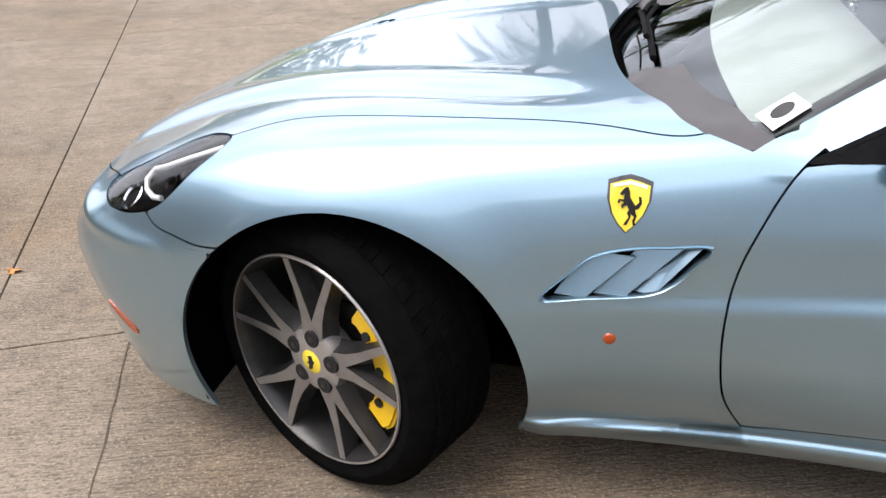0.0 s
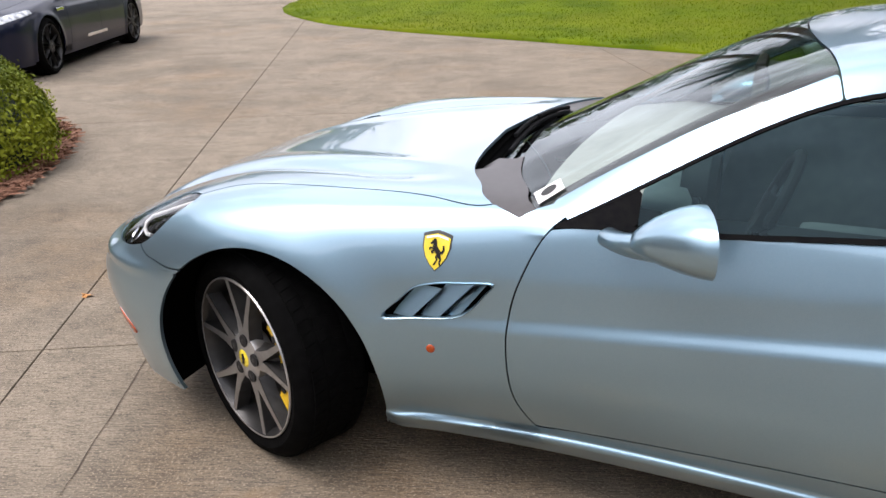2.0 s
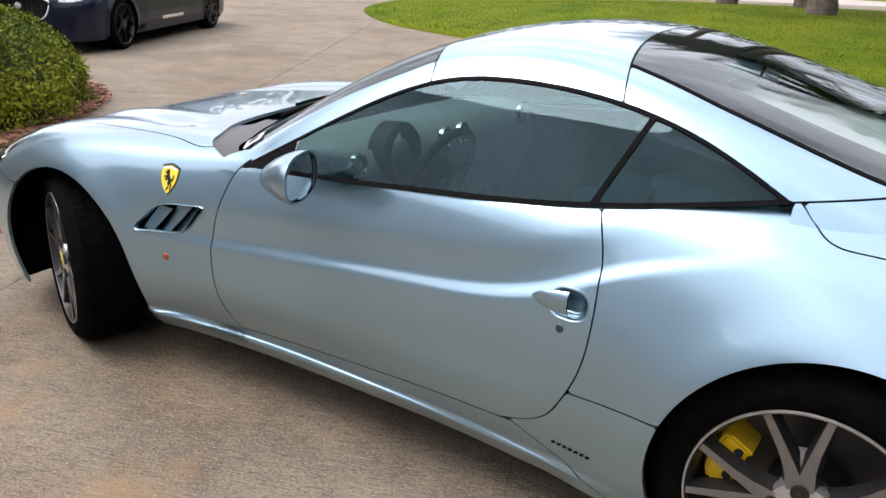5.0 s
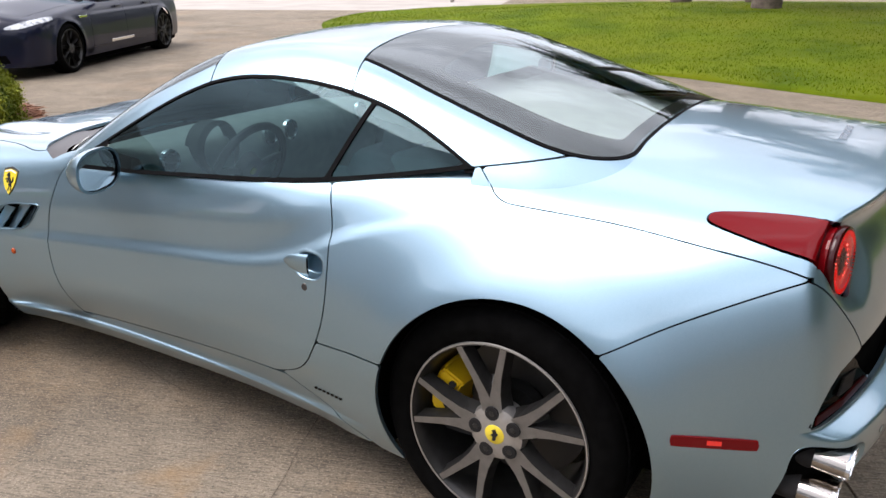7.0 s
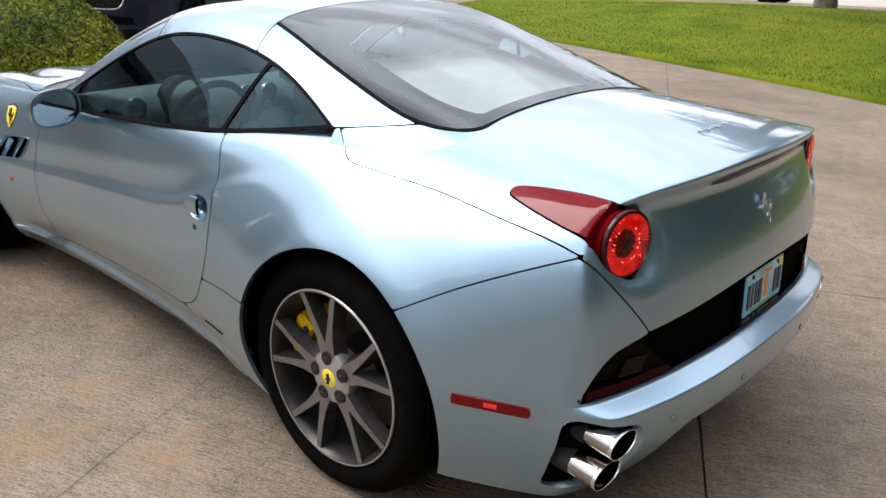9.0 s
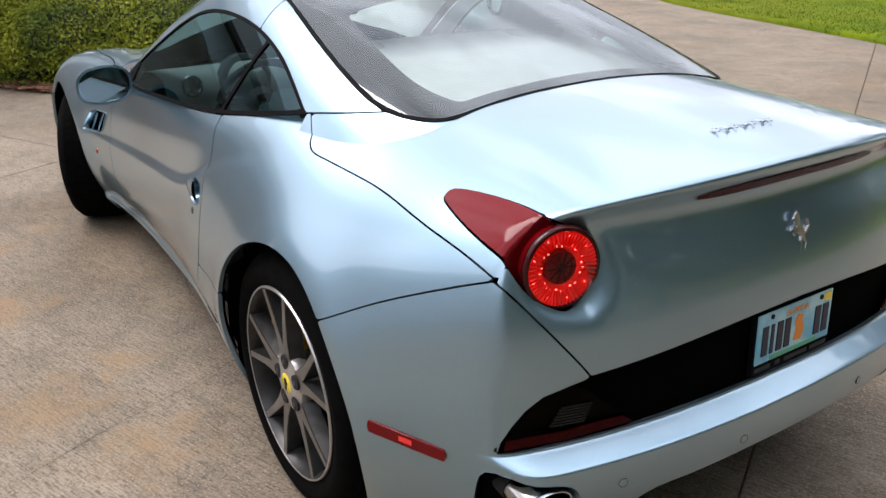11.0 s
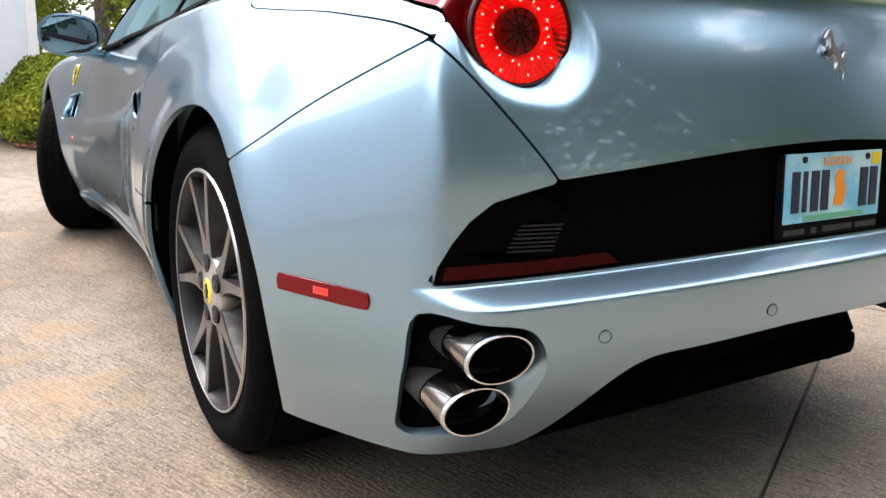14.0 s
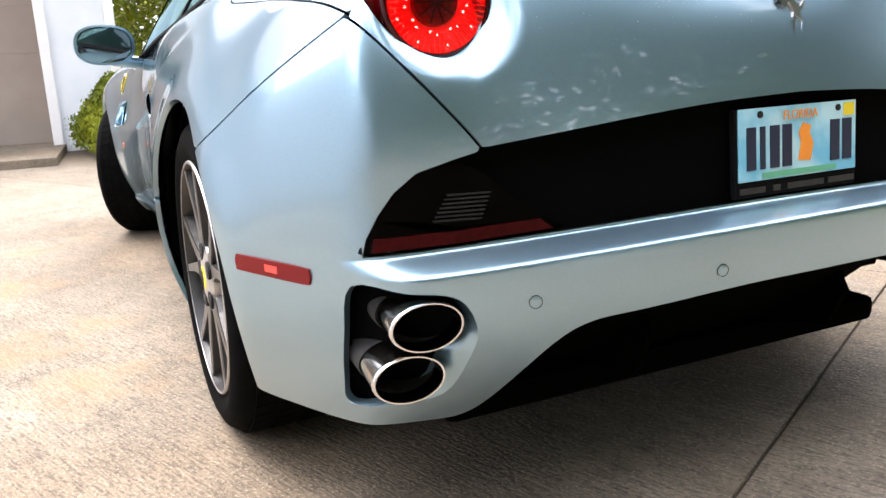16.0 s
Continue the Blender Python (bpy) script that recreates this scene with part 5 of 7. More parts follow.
for sg in (-1, 1):
    u = rear_plate("fog_lamp", rounded([(0.724, 0.534), (0.719, 0.560), (0.702, 0.593), (0.68, 0.622), (0.645, 0.648), (0.60, 0.662), (0.56, 0.650), (0.52, 0.612), (0.47, 0.575), (0.445, 0.553), (0.60, 0.542)], 4), SMOKE, car, 0.010, 0.002, "smoked dark rear lamp unit", sg)
    rear_plate("red_strip", [(0.715, 0.538), (0.60, 0.545), (0.455, 0.556), (0.475, 0.572), (0.60, 0.563), (0.71, 0.558)], DULLRED, u, 0.0072, 0.0015, "dull red reflector strip", sg)
    for k in range(7):
        z, y0, y1 = 0.578 + 0.0062 * k, 0.628 - 0.0035 * k, 0.560 - 0.0025 * k
        rear_plate("reflector_rib", [(y0, z), (y0, z + 0.0028), (y1, z + 0.0034), (y1, z + 0.0006)], FACET, u, 0.0072, 0.0012, "silver reflector rib", sg)
    for yy, zz in ((0.518, 0.464), (0.212, 0.474)):
        b = lathe([(0.0, 0.0006), (0.0080, 0.0008), (0.0092, 0.0002), (0.0092, -0.004)], 20, "x")
        part("parking_sensor", b, PAINT, car, "small round parking sensor", True, 40).matrix_basis = pose(rear_x(yy, zz) + 0.001, sg * yy, zz, 0, 0, sg * 18 * yy / 0.5)
        b = lathe([(0.0092, 0.0004), (0.0102, 0.0007), (0.0102, -0.003)], 20, "x")
        part("sensor_ring", b, RIMD, car, "dark sensor gap").matrix_basis = pose(rear_x(yy, zz) + 0.001, sg * yy, zz, 0, 0, sg * 18 * yy / 0.5)

# number plate
PLATE = material("plate_face", (0.16, 0.50, 0.68), 0.4, color2=(0.46, 0.72, 0.78), scale=9, contrast=(0.4, 0.6), coat=0.3)
PBLUE = material("plate_ink", (0.01, 0.015, 0.04), 0.4)
ORANGE = material("plate_orange", (0.85, 0.28, 0.03), 0.4)
pm = pose(3.538, 0.007, 0.650, 0, -4, 0) @ Matrix.Diagonal((0.95, 0.885, 0.96, 1))
holder = empty("number_plate", "pale blue number plate with dark characters in a black holder", "number plate")
holder.matrix_basis = pm
part("plate_holder", box(-0.012, 0, -0.014, 0.014, 0.312, 0.150, 0.004), BLACK, holder, "black plate holder")
part("plate_sheet", box(-0.003, 0, 0.0, 0.004, 0.302, 0.122, 0.0018), PLATE, holder, "pale blue embossed sheet")
for yy, ww in ((-0.122, 0.022), (-0.094, 0.012), (-0.064, 0.023), (-0.033, 0.023), (0.092, 0.024), (0.125, 0.024)):
    part("plate_bar", box(0.0, yy, -0.006, 0.003, ww, 0.072, 0.001), PBLUE, holder, "dark character bar")
part("plate_picture", plate([(-0.016, -0.034), (0.014, -0.036), (0.022, -0.008), (0.012, 0.012), (0.016, 0.024), (-0.004, 0.030), (-0.015, 0.014), (-0.009, -0.005)], 0.002, m=Matrix.Translation((0.0012, 0.012, 0)) @ Matrix.Rotation(radians(90), 4, "Z")), ORANGE, holder, "orange printed shape")
part("plate_sticker", box(-0.0005, 0.130, 0.046, 0.002, 0.028, 0.022), BADGEY, holder, "yellow date sticker")
GREEN = material("plate_green", (0.12, 0.42, 0.25), 0.5)
part("plate_foot", box(-0.0005, 0.0, -0.053, 0.002, 0.19, 0.010), GREEN, holder, "green printed foot")
for yy in (-0.1, 0.1):
    part("plate_screw", cyl((-0.002, yy, 0.050), (0.002, yy, 0.050), 0.006, n=10), SOOT_BLACK, holder, "dark screw")
fc = bpy.data.curves.new("state_name", "FONT")
fc.body, fc.size, fc.align_x, fc.extrude = "FLORIDA", 0.022, "CENTER", 0.0005
fo = new("state_name", fc)
fc.materials.append(ORANGE)
fo.parent = holder
fo.matrix_basis = Matrix.Translation((0.0018, 0, 0.038)) @ pose(0, 0, 0, 90, 0, 90)
for yy, ww in ((-0.115, 0.062), (-0.055, 0.018), (0.02, 0.095), (0.115, 0.07)):
    part("dealer_bar", box(-0.0045, yy, -0.077, 0.002, ww, 0.010), RIMD, holder, "grey lettering bar")

# prancing emblem, third brake light and boot script
SATIN = material("bright_emblem_metal", (0.58, 0.58, 0.59), 0.30, 1.0)
em = [(1.7 * u, 1.7 * w) for u, w in HORSE]
b = plate([(u * 0.86, w * 0.86) for u, w in em], 0.009, m=Matrix.Translation((rear_x(0, 0.862) + 0.004, 0, 0.866)) @ pose(0, 0, 0, 0, -12, 0) @ Matrix.Rotation(radians(90), 4, "Z"))
bmesh.ops.bevel(b, geom=[e for e in b.edges if e.calc_face_angle(0) > 1.2], offset=0.0028, segments=2, affect="EDGES")
part("emblem", b, SATIN, lid, "chrome horse-shaped emblem")
b = bmesh.new()
u_, l_ = [], []
for i in range(25):
    y = -0.30 + 0.60 * i / 24
    hh = 0.011 * (1 - abs(y / 0.31) ** 6)
    for lst, z in ((u_, 0.997 - 0.10 * y * y + hh), (l_, 0.993 - 0.10 * y * y - hh)):
        lst.append(b.verts.new((rear_x(y, z) + 0.003 - 0.0 * z, y, z)))
for i in range(24):
    b.faces.new((u_[i], u_[i + 1], l_[i + 1], l_[i]))
bmesh.ops.solidify(b, geom=b.faces[:], thickness=0.008)
bmesh.ops.recalc_face_normals(b, faces=b.faces)
part("high_brake_light", b, RED, lid, "long dark red high brake light")
for k in range(7):
    y = -0.10 + 0.030 * k
    z = float(t_mid(3.335))
    b = bmesh.new()
    box(3.335, y, z + 0.003, 0.022, 0.0045, 0.004, 0.0, b)
    box(3.328 + 0.012 * (k % 2), y + 0.007, z + 0.003, 0.004, 0.014, 0.004, 0.0, b)
    part("script_stroke", b, CHROME, lid, "chrome script stroke")

# tiny white specks on the lid
gs = np.random.default_rng(8)
v, f = [], []
for y, z, r in zip(-gs.uniform(0.05, 0.46, 60), gs.normal(0.872, 0.035, 60), gs.uniform(0.0003, 0.0010, 60)):
    o = len(v)
    for k in range(6):
        a = math.pi * k / 3
        yy, zz = y + r * math.cos(a) * gs.uniform(0.5, 1), z + r * math.sin(a) * gs.uniform(0.6, 1.4)
        v.append((rear_x(yy, zz) + 0.0012, yy, zz))
    f.append(tuple(range(o, o + 6)))
tagged(obj("water_spots", v, f, WHITE, lid, "tiny white specks", smooth=False), kind="stuff")

# diffuser below the tail
b = bmesh.new()
rows = []
for i in range(25):
    y = -0.53 + 1.06 * i / 24
    e_ = 1 - abs(y / 0.545) ** 4
    xr = rear_x(y, 0.40) - 0.03
    rows.append([b.verts.new((xr, y, float(low_z(abs(y))) + 0.03)), b.verts.new((xr - 0.05, y, float(low_z(abs(y))) - 0.02 * e_)), b.verts.new((xr - 0.16 - 0.05 * (1 - e_), y, float(low_z(abs(y))) - 0.12 * e_)), b.verts.new((xr - 0.40, y, 0.15))])
for p, q in zip(rows, rows[1:]):
    for k in range(3):
        b.faces.new((p[k], q[k], q[k + 1], p[k + 1]))
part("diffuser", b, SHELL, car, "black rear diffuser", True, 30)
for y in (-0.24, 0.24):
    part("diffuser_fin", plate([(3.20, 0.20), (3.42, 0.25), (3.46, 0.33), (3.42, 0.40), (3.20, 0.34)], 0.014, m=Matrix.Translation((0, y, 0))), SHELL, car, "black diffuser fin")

# head lamp insides
def in_lamp(x, z, sg, deep=0.018):
    p, n = on_body(x, z, f=body0)
    q = p - n * deep
    return Vector((q.x, q.y * -sg, q.z)), Vector((n.x, n.y * -sg, n.z))


for h, sg in zip([o for o in car.children if o.name.startswith("headlight")], (-1, 1)):
    for k in range(4):
        p, n = in_lamp(-0.372 + 0.040 * k, 0.698 + 0.022 * k, sg, 0.034)
        part("lamp_projector", lathe([(0.0, 0.0), (0.012, 0.003), (0.0155, 0.010), (0.018, 0.011)], 20, "z"), SOOT_BLACK, h, "dark lamp reflector", True, 40).matrix_basis = Matrix.Translation(p) @ n.to_track_quat("Z", "Y").to_matrix().to_4x4()
    p, n = in_lamp(-0.448, 0.672, sg, 0.034)
    part("main_projector", lathe([(0.0, 0.006), (0.022, 0.004), (0.030, 0.012), (0.034, 0.010)], 28, "z"), CHROME, h, "clear main projector", True, 40).matrix_basis = Matrix.Translation(p) @ n.to_track_quat("Z", "Y").to_matrix().to_4x4()
    pts = [in_lamp(x, z, sg, 0.014)[0] for x, z in ((-0.335, 0.686), (-0.360, 0.684), (-0.386, 0.693), (-0.402, 0.706), (-0.392, 0.722), (-0.36, 0.733), (-0.30, 0.757), (-0.25, 0.775), (-0.21, 0.789))]
    part("light_guide", tube(pts, 0.0062), WHITE, h, "white light guide", True)

# cowl, wipers and screen sticker
def on_cabin(x, y):
    lo, hi = 0.6, 1.5
    for _ in range(40):
        m = (lo + hi) / 2
        lo, hi = (m, hi) if cabin(np.array(x), np.array(abs(y)), np.array(m)) < 0 else (lo, m)
    return Vector((x, y, lo))


for a0, a1 in (((0.665, -0.30), (0.62, 0.36)), ((0.635, 0.0), (0.69, 0.60))):
    pts = [on_cabin(a0[0] + (a1[0] - a0[0]) * t_ / 6, a0[1] + (a1[1] - a0[1]) * t_ / 6) + Vector((-0.012, 0, 0.012)) for t_ in range(7)]
    b = tube(pts, 0.008, 8)
    tube([p + Vector((-0.012, 0, 0.014)) for p in pts[1:5]], 0.007, 8, b)
    part("wiper", b, BLACK, car, "black windscreen wiper", True)
b = bmesh.new()
rows = []
for i in range(31):
    y = -0.655 + 1.31 * i / 30
    xa = float(cowl_x(min(abs(y), 0.8)))
    p = on_cabin(xa + 0.072 * max(0.0, 1 - (abs(y) / 0.60) ** 2.2) + 0.003, y)
    rows.append([b.verts.new((xa - 0.015, y, float(t_mid(xa)) - 0.03 - 0.05 * (y / 0.8) ** 4 - 0.07 * float(smooth01((abs(y) - 0.40) / 0.08)))), b.verts.new((xa + 0.05, y, float(t_mid(xa)) - 0.05 - 0.05 * (y / 0.8) ** 4 - 0.07 * float(smooth01((abs(y) - 0.40) / 0.08)))), b.verts.new(p + Vector((0, 0, 0.003 - 0.07 * float(smooth01((abs(y) - 0.40) / 0.08)))))])
for p, q in zip(rows, rows[1:]):
    for k in range(2):
        b.faces.new((p[k], q[k], q[k + 1], p[k + 1]))
part("cowl_panel", b, BLACK, car, "black scuttle below the windscreen", True)
# filler strips at the screen corners, reflected sky put into their grey
for sg in (-1, 1):
    b = bmesh.new()
    rows = []
    for i in range(15):
        y = 0.36 + 0.398 * i / 14
        xa = float(cowl_x(y))
        lo = 0.6
        hi = 1.2
        for _ in range(30):
            m = (lo + hi) / 2
            lo, hi = (m, hi) if body0(np.array(xa - 0.004), np.array(y), np.array(m)) < 0 else (lo, m)
        p = Vector((xa - 0.002, sg * y, lo - 0.007))
        d = 0.035 * float(smooth01(1 - i / 5.0))
        row = [b.verts.new(p - Vector((0, 0, d)))]
        for u in (0.03, 0.06, 0.09, 0.115, 0.14):
            x = xa + u * (1 - 0.25 * (i / 14) ** 4)
            q = on_cabin(x, sg * y)
            lo, hi = 0.6, 1.2
            for _ in range(30):
                m = (lo + hi) / 2
                lo, hi = (m, hi) if body0(np.array(x), np.array(y), np.array(m)) < 0 else (lo, m)
            q.z = max(q.z + 0.0035, lo - 0.007) - d * max(0.0, 1 - u / 0.06)
            row.append(b.verts.new(q))
        rows.append(row)
    for p, q in zip(rows, rows[1:]):
        for k in range(5):
            b.faces.new((p[k], q[k], q[k + 1], p[k + 1]))
    bmesh.ops.recalc_face_normals(b, faces=b.faces)
    part("windshield_corner", b, CORNER, windshield, "dull grey windscreen corner with the sky sheen painted in", True)
b = bmesh.new()
cs = [on_cabin(x, y) + Vector((-0.004, 0, 0.006)) for x, y in ((0.845, -0.665), (0.873, -0.713), (0.934, -0.692), (0.908, -0.643))]
b.faces.new([b.verts.new(c) for c in cs])
st = part("screen_sticker", b, WHITE, windshield, "white sticker with a dark oval")
mid = sum(cs, Vector()) / 4
b = bmesh.new()
b.faces.new([b.verts.new(mid + Vector((-0.0015, 0, 0.0025)) + (cs[2] - cs[1]) * 0.3 * math.cos(a) + (cs[0] - cs[1]) * 0.26 * math.sin(a)) for a in [2 * math.pi * i / 20 for i in range(20)]])
part("sticker_print", b, RIMD, st, "dark oval print")

# ---- cabin ----
b = bmesh.new()
rows = []
for i in range(15):
    y = -0.68 + 1.36 * i / 14
    rows.append([b.verts.new((0.80 + 0.1 * y * y, y, 0.86)), b.verts.new((1.05, y, 0.905 - 0.02 * abs(y))), b.verts.new((1.20, y, 0.88)), b.verts.new((1.25, y, 0.78)), b.verts.new((1.18, y, 0.55))])
for p, q in zip(rows, rows[1:]):
    for k in range(4):
        b.faces.new((p[k], q[k], q[k + 1], p[k + 1]))
dash = part("dashboard", b, DASH, car, "dark leather dashboard", True, 50)
for y in (-0.58, -0.06, 0.06, 0.55):
    part("air_vent", lathe([(0.0, 0.004), (0.03, 0.004), (0.034, 0.012), (0.042, 0.008), (0.044, -0.006)], 28, "x"), CHROME, dash, "round silver air vent", True, 40).matrix_basis = pose(1.235, y, 0.855)
b = lathe([(0.10, -0.02), (0.105, 0.05), (0.09, 0.07)], 32, "x")
part("instrument_hood", b, TRIMIN, dash, "dark instrument hood", True).matrix_basis = pose(1.20, -0.36, 0.86)
sw = part("steering_wheel", tube([(0, 0.175 * math.cos(a), 0.175 * math.sin(a)) for a in [2 * math.pi * i / 40 for i in range(41)]], 0.015, 10), TRIMIN, car, "dark leather steering wheel", True)
sw.matrix_basis = pose(1.40, -0.36, 0.80, 0, 22, 0)
b = lathe([(0.0, 0.02), (0.05, 0.015), (0.06, -0.02)], 24, "x")
part("wheel_boss", b, TRIMIN, sw, "", True)
for a in (0.15, math.pi - 0.15, -math.pi / 2):
    part("wheel_spoke", box(0, 0.11, 0, 0.012, 0.11, 0.028, 0.003), TRIMIN, sw).matrix_basis = Matrix.Rotation(a, 4, "X")
part("wheel_crest", lathe([(0.0, 0.024), (0.014, 0.022), (0.016, 0.016)], 20, "x"), BADGEY, sw, "yellow round crest")


def seat(y):
    e = new("seat")
    e.parent = car
    e.matrix_basis = pose(1.75, y, 0.30)
    tagged(e, "grey leather bucket seat")
    part("cushion", box(0, 0, 0.10, 0.50, 0.46, 0.18, 0.05), LEATHER, e, "", True, 60)
    part("backrest", box(0.28, 0, 0.40, 0.16, 0.46, 0.58, 0.06, rot=Matrix.Rotation(radians(18), 4, "Y")), LEATHER, e, "", True, 60)
    part("headrest", box(0.40, 0, 0.735, 0.10, 0.26, 0.17, 0.04, rot=Matrix.Rotation(radians(14), 4, "Y")), LEATHER, e, "", True, 60)
    for s_ in (-1, 1):
        part("bolster", box(0.25, s_ * 0.20, 0.38, 0.20, 0.08, 0.48, 0.035, rot=Matrix.Rotation(radians(18), 4, "Y")), LEATHER, e, "", True, 60)


seat(-0.37)
seat(0.37)
part("cabin_floor", box(1.7, 0, 0.27, 1.8, 1.5, 0.04), TRIMIN, car, "dark carpet")
part("centre_tunnel", box(1.65, 0, 0.45, 1.2, 0.24, 0.34, 0.04), TRIMIN, car, "dark centre tunnel", True)
part("rear_bench", box(2.27, 0, 0.66, 0.26, 1.1, 0.66, 0.06), PALE, car, "grey rear bench", True)
# shelf tilted up close to the glass, added pale to brighten the window
part("parcel_shelf", box(2.49, 0, 1.035, 0.78, 1.10, 0.03, 0.01, rot=Matrix.Rotation(radians(10), 4, "Y")), PALE, car, "pale shelf raised under the glass to brighten the rear window")
for sg in (-1, 1):
    part("door_card", box(1.55, sg * 0.755, 0.62, 1.15, 0.03, 0.46, 0.01), LEATHER, doors[0 if sg < 0 else 1], "grey door lining", True)
part("inner_mirror", box(1.33, 0, 1.13, 0.03, 0.22, 0.06, 0.012), TRIMIN, windshield, "dark inner mirror")

# ---- ground ----
def concrete(name, c1, c2, dark, rust):
    m = material(name, c1, 0.88, color2=c2, scale=2.2, detail=12, contrast=(0.3, 0.7), random=0.05)
    n, l = m.node_tree.nodes, m.node_tree.links
    b = n["Principled BSDF"]
    src = b.inputs["Base Color"].links[0].from_socket
    tc = n.new("ShaderNodeNewGeometry")

    def layer(src, color, scale, lo, hi, amount, stretch=(1, 1, 1), detail=6.0):
        mp = n.new("ShaderNodeMapping")
        mp.inputs["Scale"].default_value = stretch
        mp.vector_type = "TEXTURE"
        mp.inputs["Rotation"].default_value = (0, 0, 0.36)
        l.new(tc.outputs["Position"], mp.inputs["Vector"])
        no = n.new("ShaderNodeTexNoise")
        no.inputs["Scale"].default_value, no.inputs["Detail"].default_value, no.inputs["Roughness"].default_value = scale, detail, 0.62
        l.new(mp.outputs["Vector"], no.inputs["Vector"])
        mr = n.new("ShaderNodeMapRange")
        mr.inputs["From Min"].default_value, mr.inputs["From Max"].default_value, mr.inputs["To Max"].default_value = lo, hi, amount
        l.new(no.outputs["Fac"], mr.inputs["Value"])
        mx = n.new("ShaderNodeMix")
        mx.data_type = "RGBA"
        mx.inputs["B"].default_value = (*color, 1)
        l.new(src, mx.inputs["A"])
        l.new(mr.outputs["Result"], mx.inputs["Factor"])
        return mx.outputs["Result"], no.outputs["Fac"]
    src, _ = layer(src, dark, 0.5, 0.47, 0.64, 0.62)
    src, _ = layer(src, rust, 0.55, 0.52, 0.68, 0.45, (1, 1, 1), 8)
    src, _ = layer(src, (c2[0] * 1.2, c2[1] * 1.18, c2[2] * 1.15), 1.3, 0.56, 0.72, 0.5)
    src, streak = layer(src, dark, 150, 0.48, 0.62, 0.66, (10, 1, 1), 4)
    src, _ = layer(src, (c2[0] * 1.15, c2[1] * 1.12, c2[2] * 1.08), 70, 0.54, 0.68, 0.5, (7, 1, 1), 5)
    src, _ = layer(src, dark, 14, 0.52, 0.70, 0.35, (6, 1, 1), 6)
    src, _ = layer(src, dark, 7, 0.50, 0.70, 0.45, (1, 1, 1), 9)
    src, grit = layer(src, dark, 110, 0.50, 0.64, 0.62, (1.6, 1, 1), 3)
    src, _ = layer(src, (c2[0] * 1.25, c2[1] * 1.22, c2[2] * 1.18), 150, 0.56, 0.66, 0.8, (1.4, 1, 1), 2)
    def blot(src, cx, cy, r, color, amount):
        vd = n.new("ShaderNodeVectorMath")
        vd.operation = "DISTANCE"
        vd.inputs[1].default_value = (cx, cy, 0)
        l.new(tc.outputs["Position"], vd.inputs[0])
        nz = n.new("ShaderNodeTexNoise")
        nz.inputs["Scale"].default_value, nz.inputs["Detail"].default_value = 9.0, 7.0
        l.new(tc.outputs["Position"], nz.inputs["Vector"])
        ma = n.new("ShaderNodeMath")
        ma.operation = "MULTIPLY_ADD"
        ma.inputs[1].default_value = r * 2.4
        l.new(nz.outputs["Fac"], ma.inputs[0])
        sub = n.new("ShaderNodeMath")
        sub.operation = "MULTIPLY"
        sub.inputs[1].default_value = -1.0
        l.new(vd.outputs["Value"], sub.inputs[0])
        l.new(sub.outputs["Value"], ma.inputs[2])
        mr = n.new("ShaderNodeMapRange")
        mr.inputs["From Min"].default_value, mr.inputs["From Max"].default_value, mr.inputs["To Max"].default_value = r * 0.35, r * 1.3, amount
        l.new(ma.outputs["Value"], mr.inputs["Value"])
        mx = n.new("ShaderNodeMix")
        mx.data_type = "RGBA"
        mx.inputs["B"].default_value = (*color, 1)
        l.new(src, mx.inputs["A"])
        l.new(mr.outputs["Result"], mx.inputs["Factor"])
        return mx.outputs["Result"]

    # rust and leaf stains on the slabs
    for cx, cy, r in ((0.11, -1.08, 0.12), (0.30, -1.32, 0.16), (1.02, -1.36, 0.26), (1.86, -1.36, 0.28), (1.70, -1.10, 0.16), (2.25, -1.12, 0.24)):
        src = blot(src, cx, cy, r, rust, 0.55)
    # brown stains behind the parked car, deepened to paint in the shade there
    for cx, cy, r in ((4.75, 0.35, 1.7), (5.8, 1.6, 2.2), (4.3, 2.4, 1.8)):
        src = blot(src, cx, cy, r, (0.128, 0.089, 0.054), 0.42)
    l.new(src, b.inputs["Base Color"])
    ad = n.new("ShaderNodeMath")
    ad.operation = "ADD"
    l.new(streak, ad.inputs[0])
    l.new(grit, ad.inputs[1])
    bu = n.new("ShaderNodeBump")
    bu.inputs["Strength"].default_value, bu.inputs["Distance"].default_value = 0.8, 0.007
    l.new(ad.outputs["Value"], bu.inputs["Height"])
    l.new(bu.outputs["Normal"], b.inputs["Normal"])
    return m


CONC = concrete("broom_concrete", (0.202, 0.163, 0.118), (0.298, 0.247, 0.184), (0.068, 0.054, 0.038), (0.29, 0.178, 0.080))
GRASS = material("lawn_grass", (0.058, 0.096, 0.003), 0.95, spec=0.1, color2=(0.118, 0.162, 0.004), scale=0.9, detail=8, stain=(0.125, 0.145, 0.006), stain_scale=0.35, bump=0.5, bump_scale=60)
BLADE = material("grass_blade", (0.080, 0.130, 0.003), 0.9, spec=0.1, color2=(0.150, 0.202, 0.004), scale=1.4, detail=6)
ROAD = material("pale_road", (0.34, 0.305, 0.27), 0.9, color2=(0.42, 0.385, 0.345), scale=0.8, bump=0.2, bump_scale=120)
gr = part("ground", box(0, 0, -0.30, 700, 700, 0.4), GRASS)
tagged(gr, "wide flat grassy ground", "ground", kind="structure")
E0, D0 = Vector((0.884, 0.467, 0)), Vector((-0.467, 0.884, 0))
drive = new("driveway")
tagged(drive, "pale broom-finished concrete drive with dark joints", "driveway", kind="structure")
SL = 4.42
ROTZ = math.atan2(0.467, 0.884)
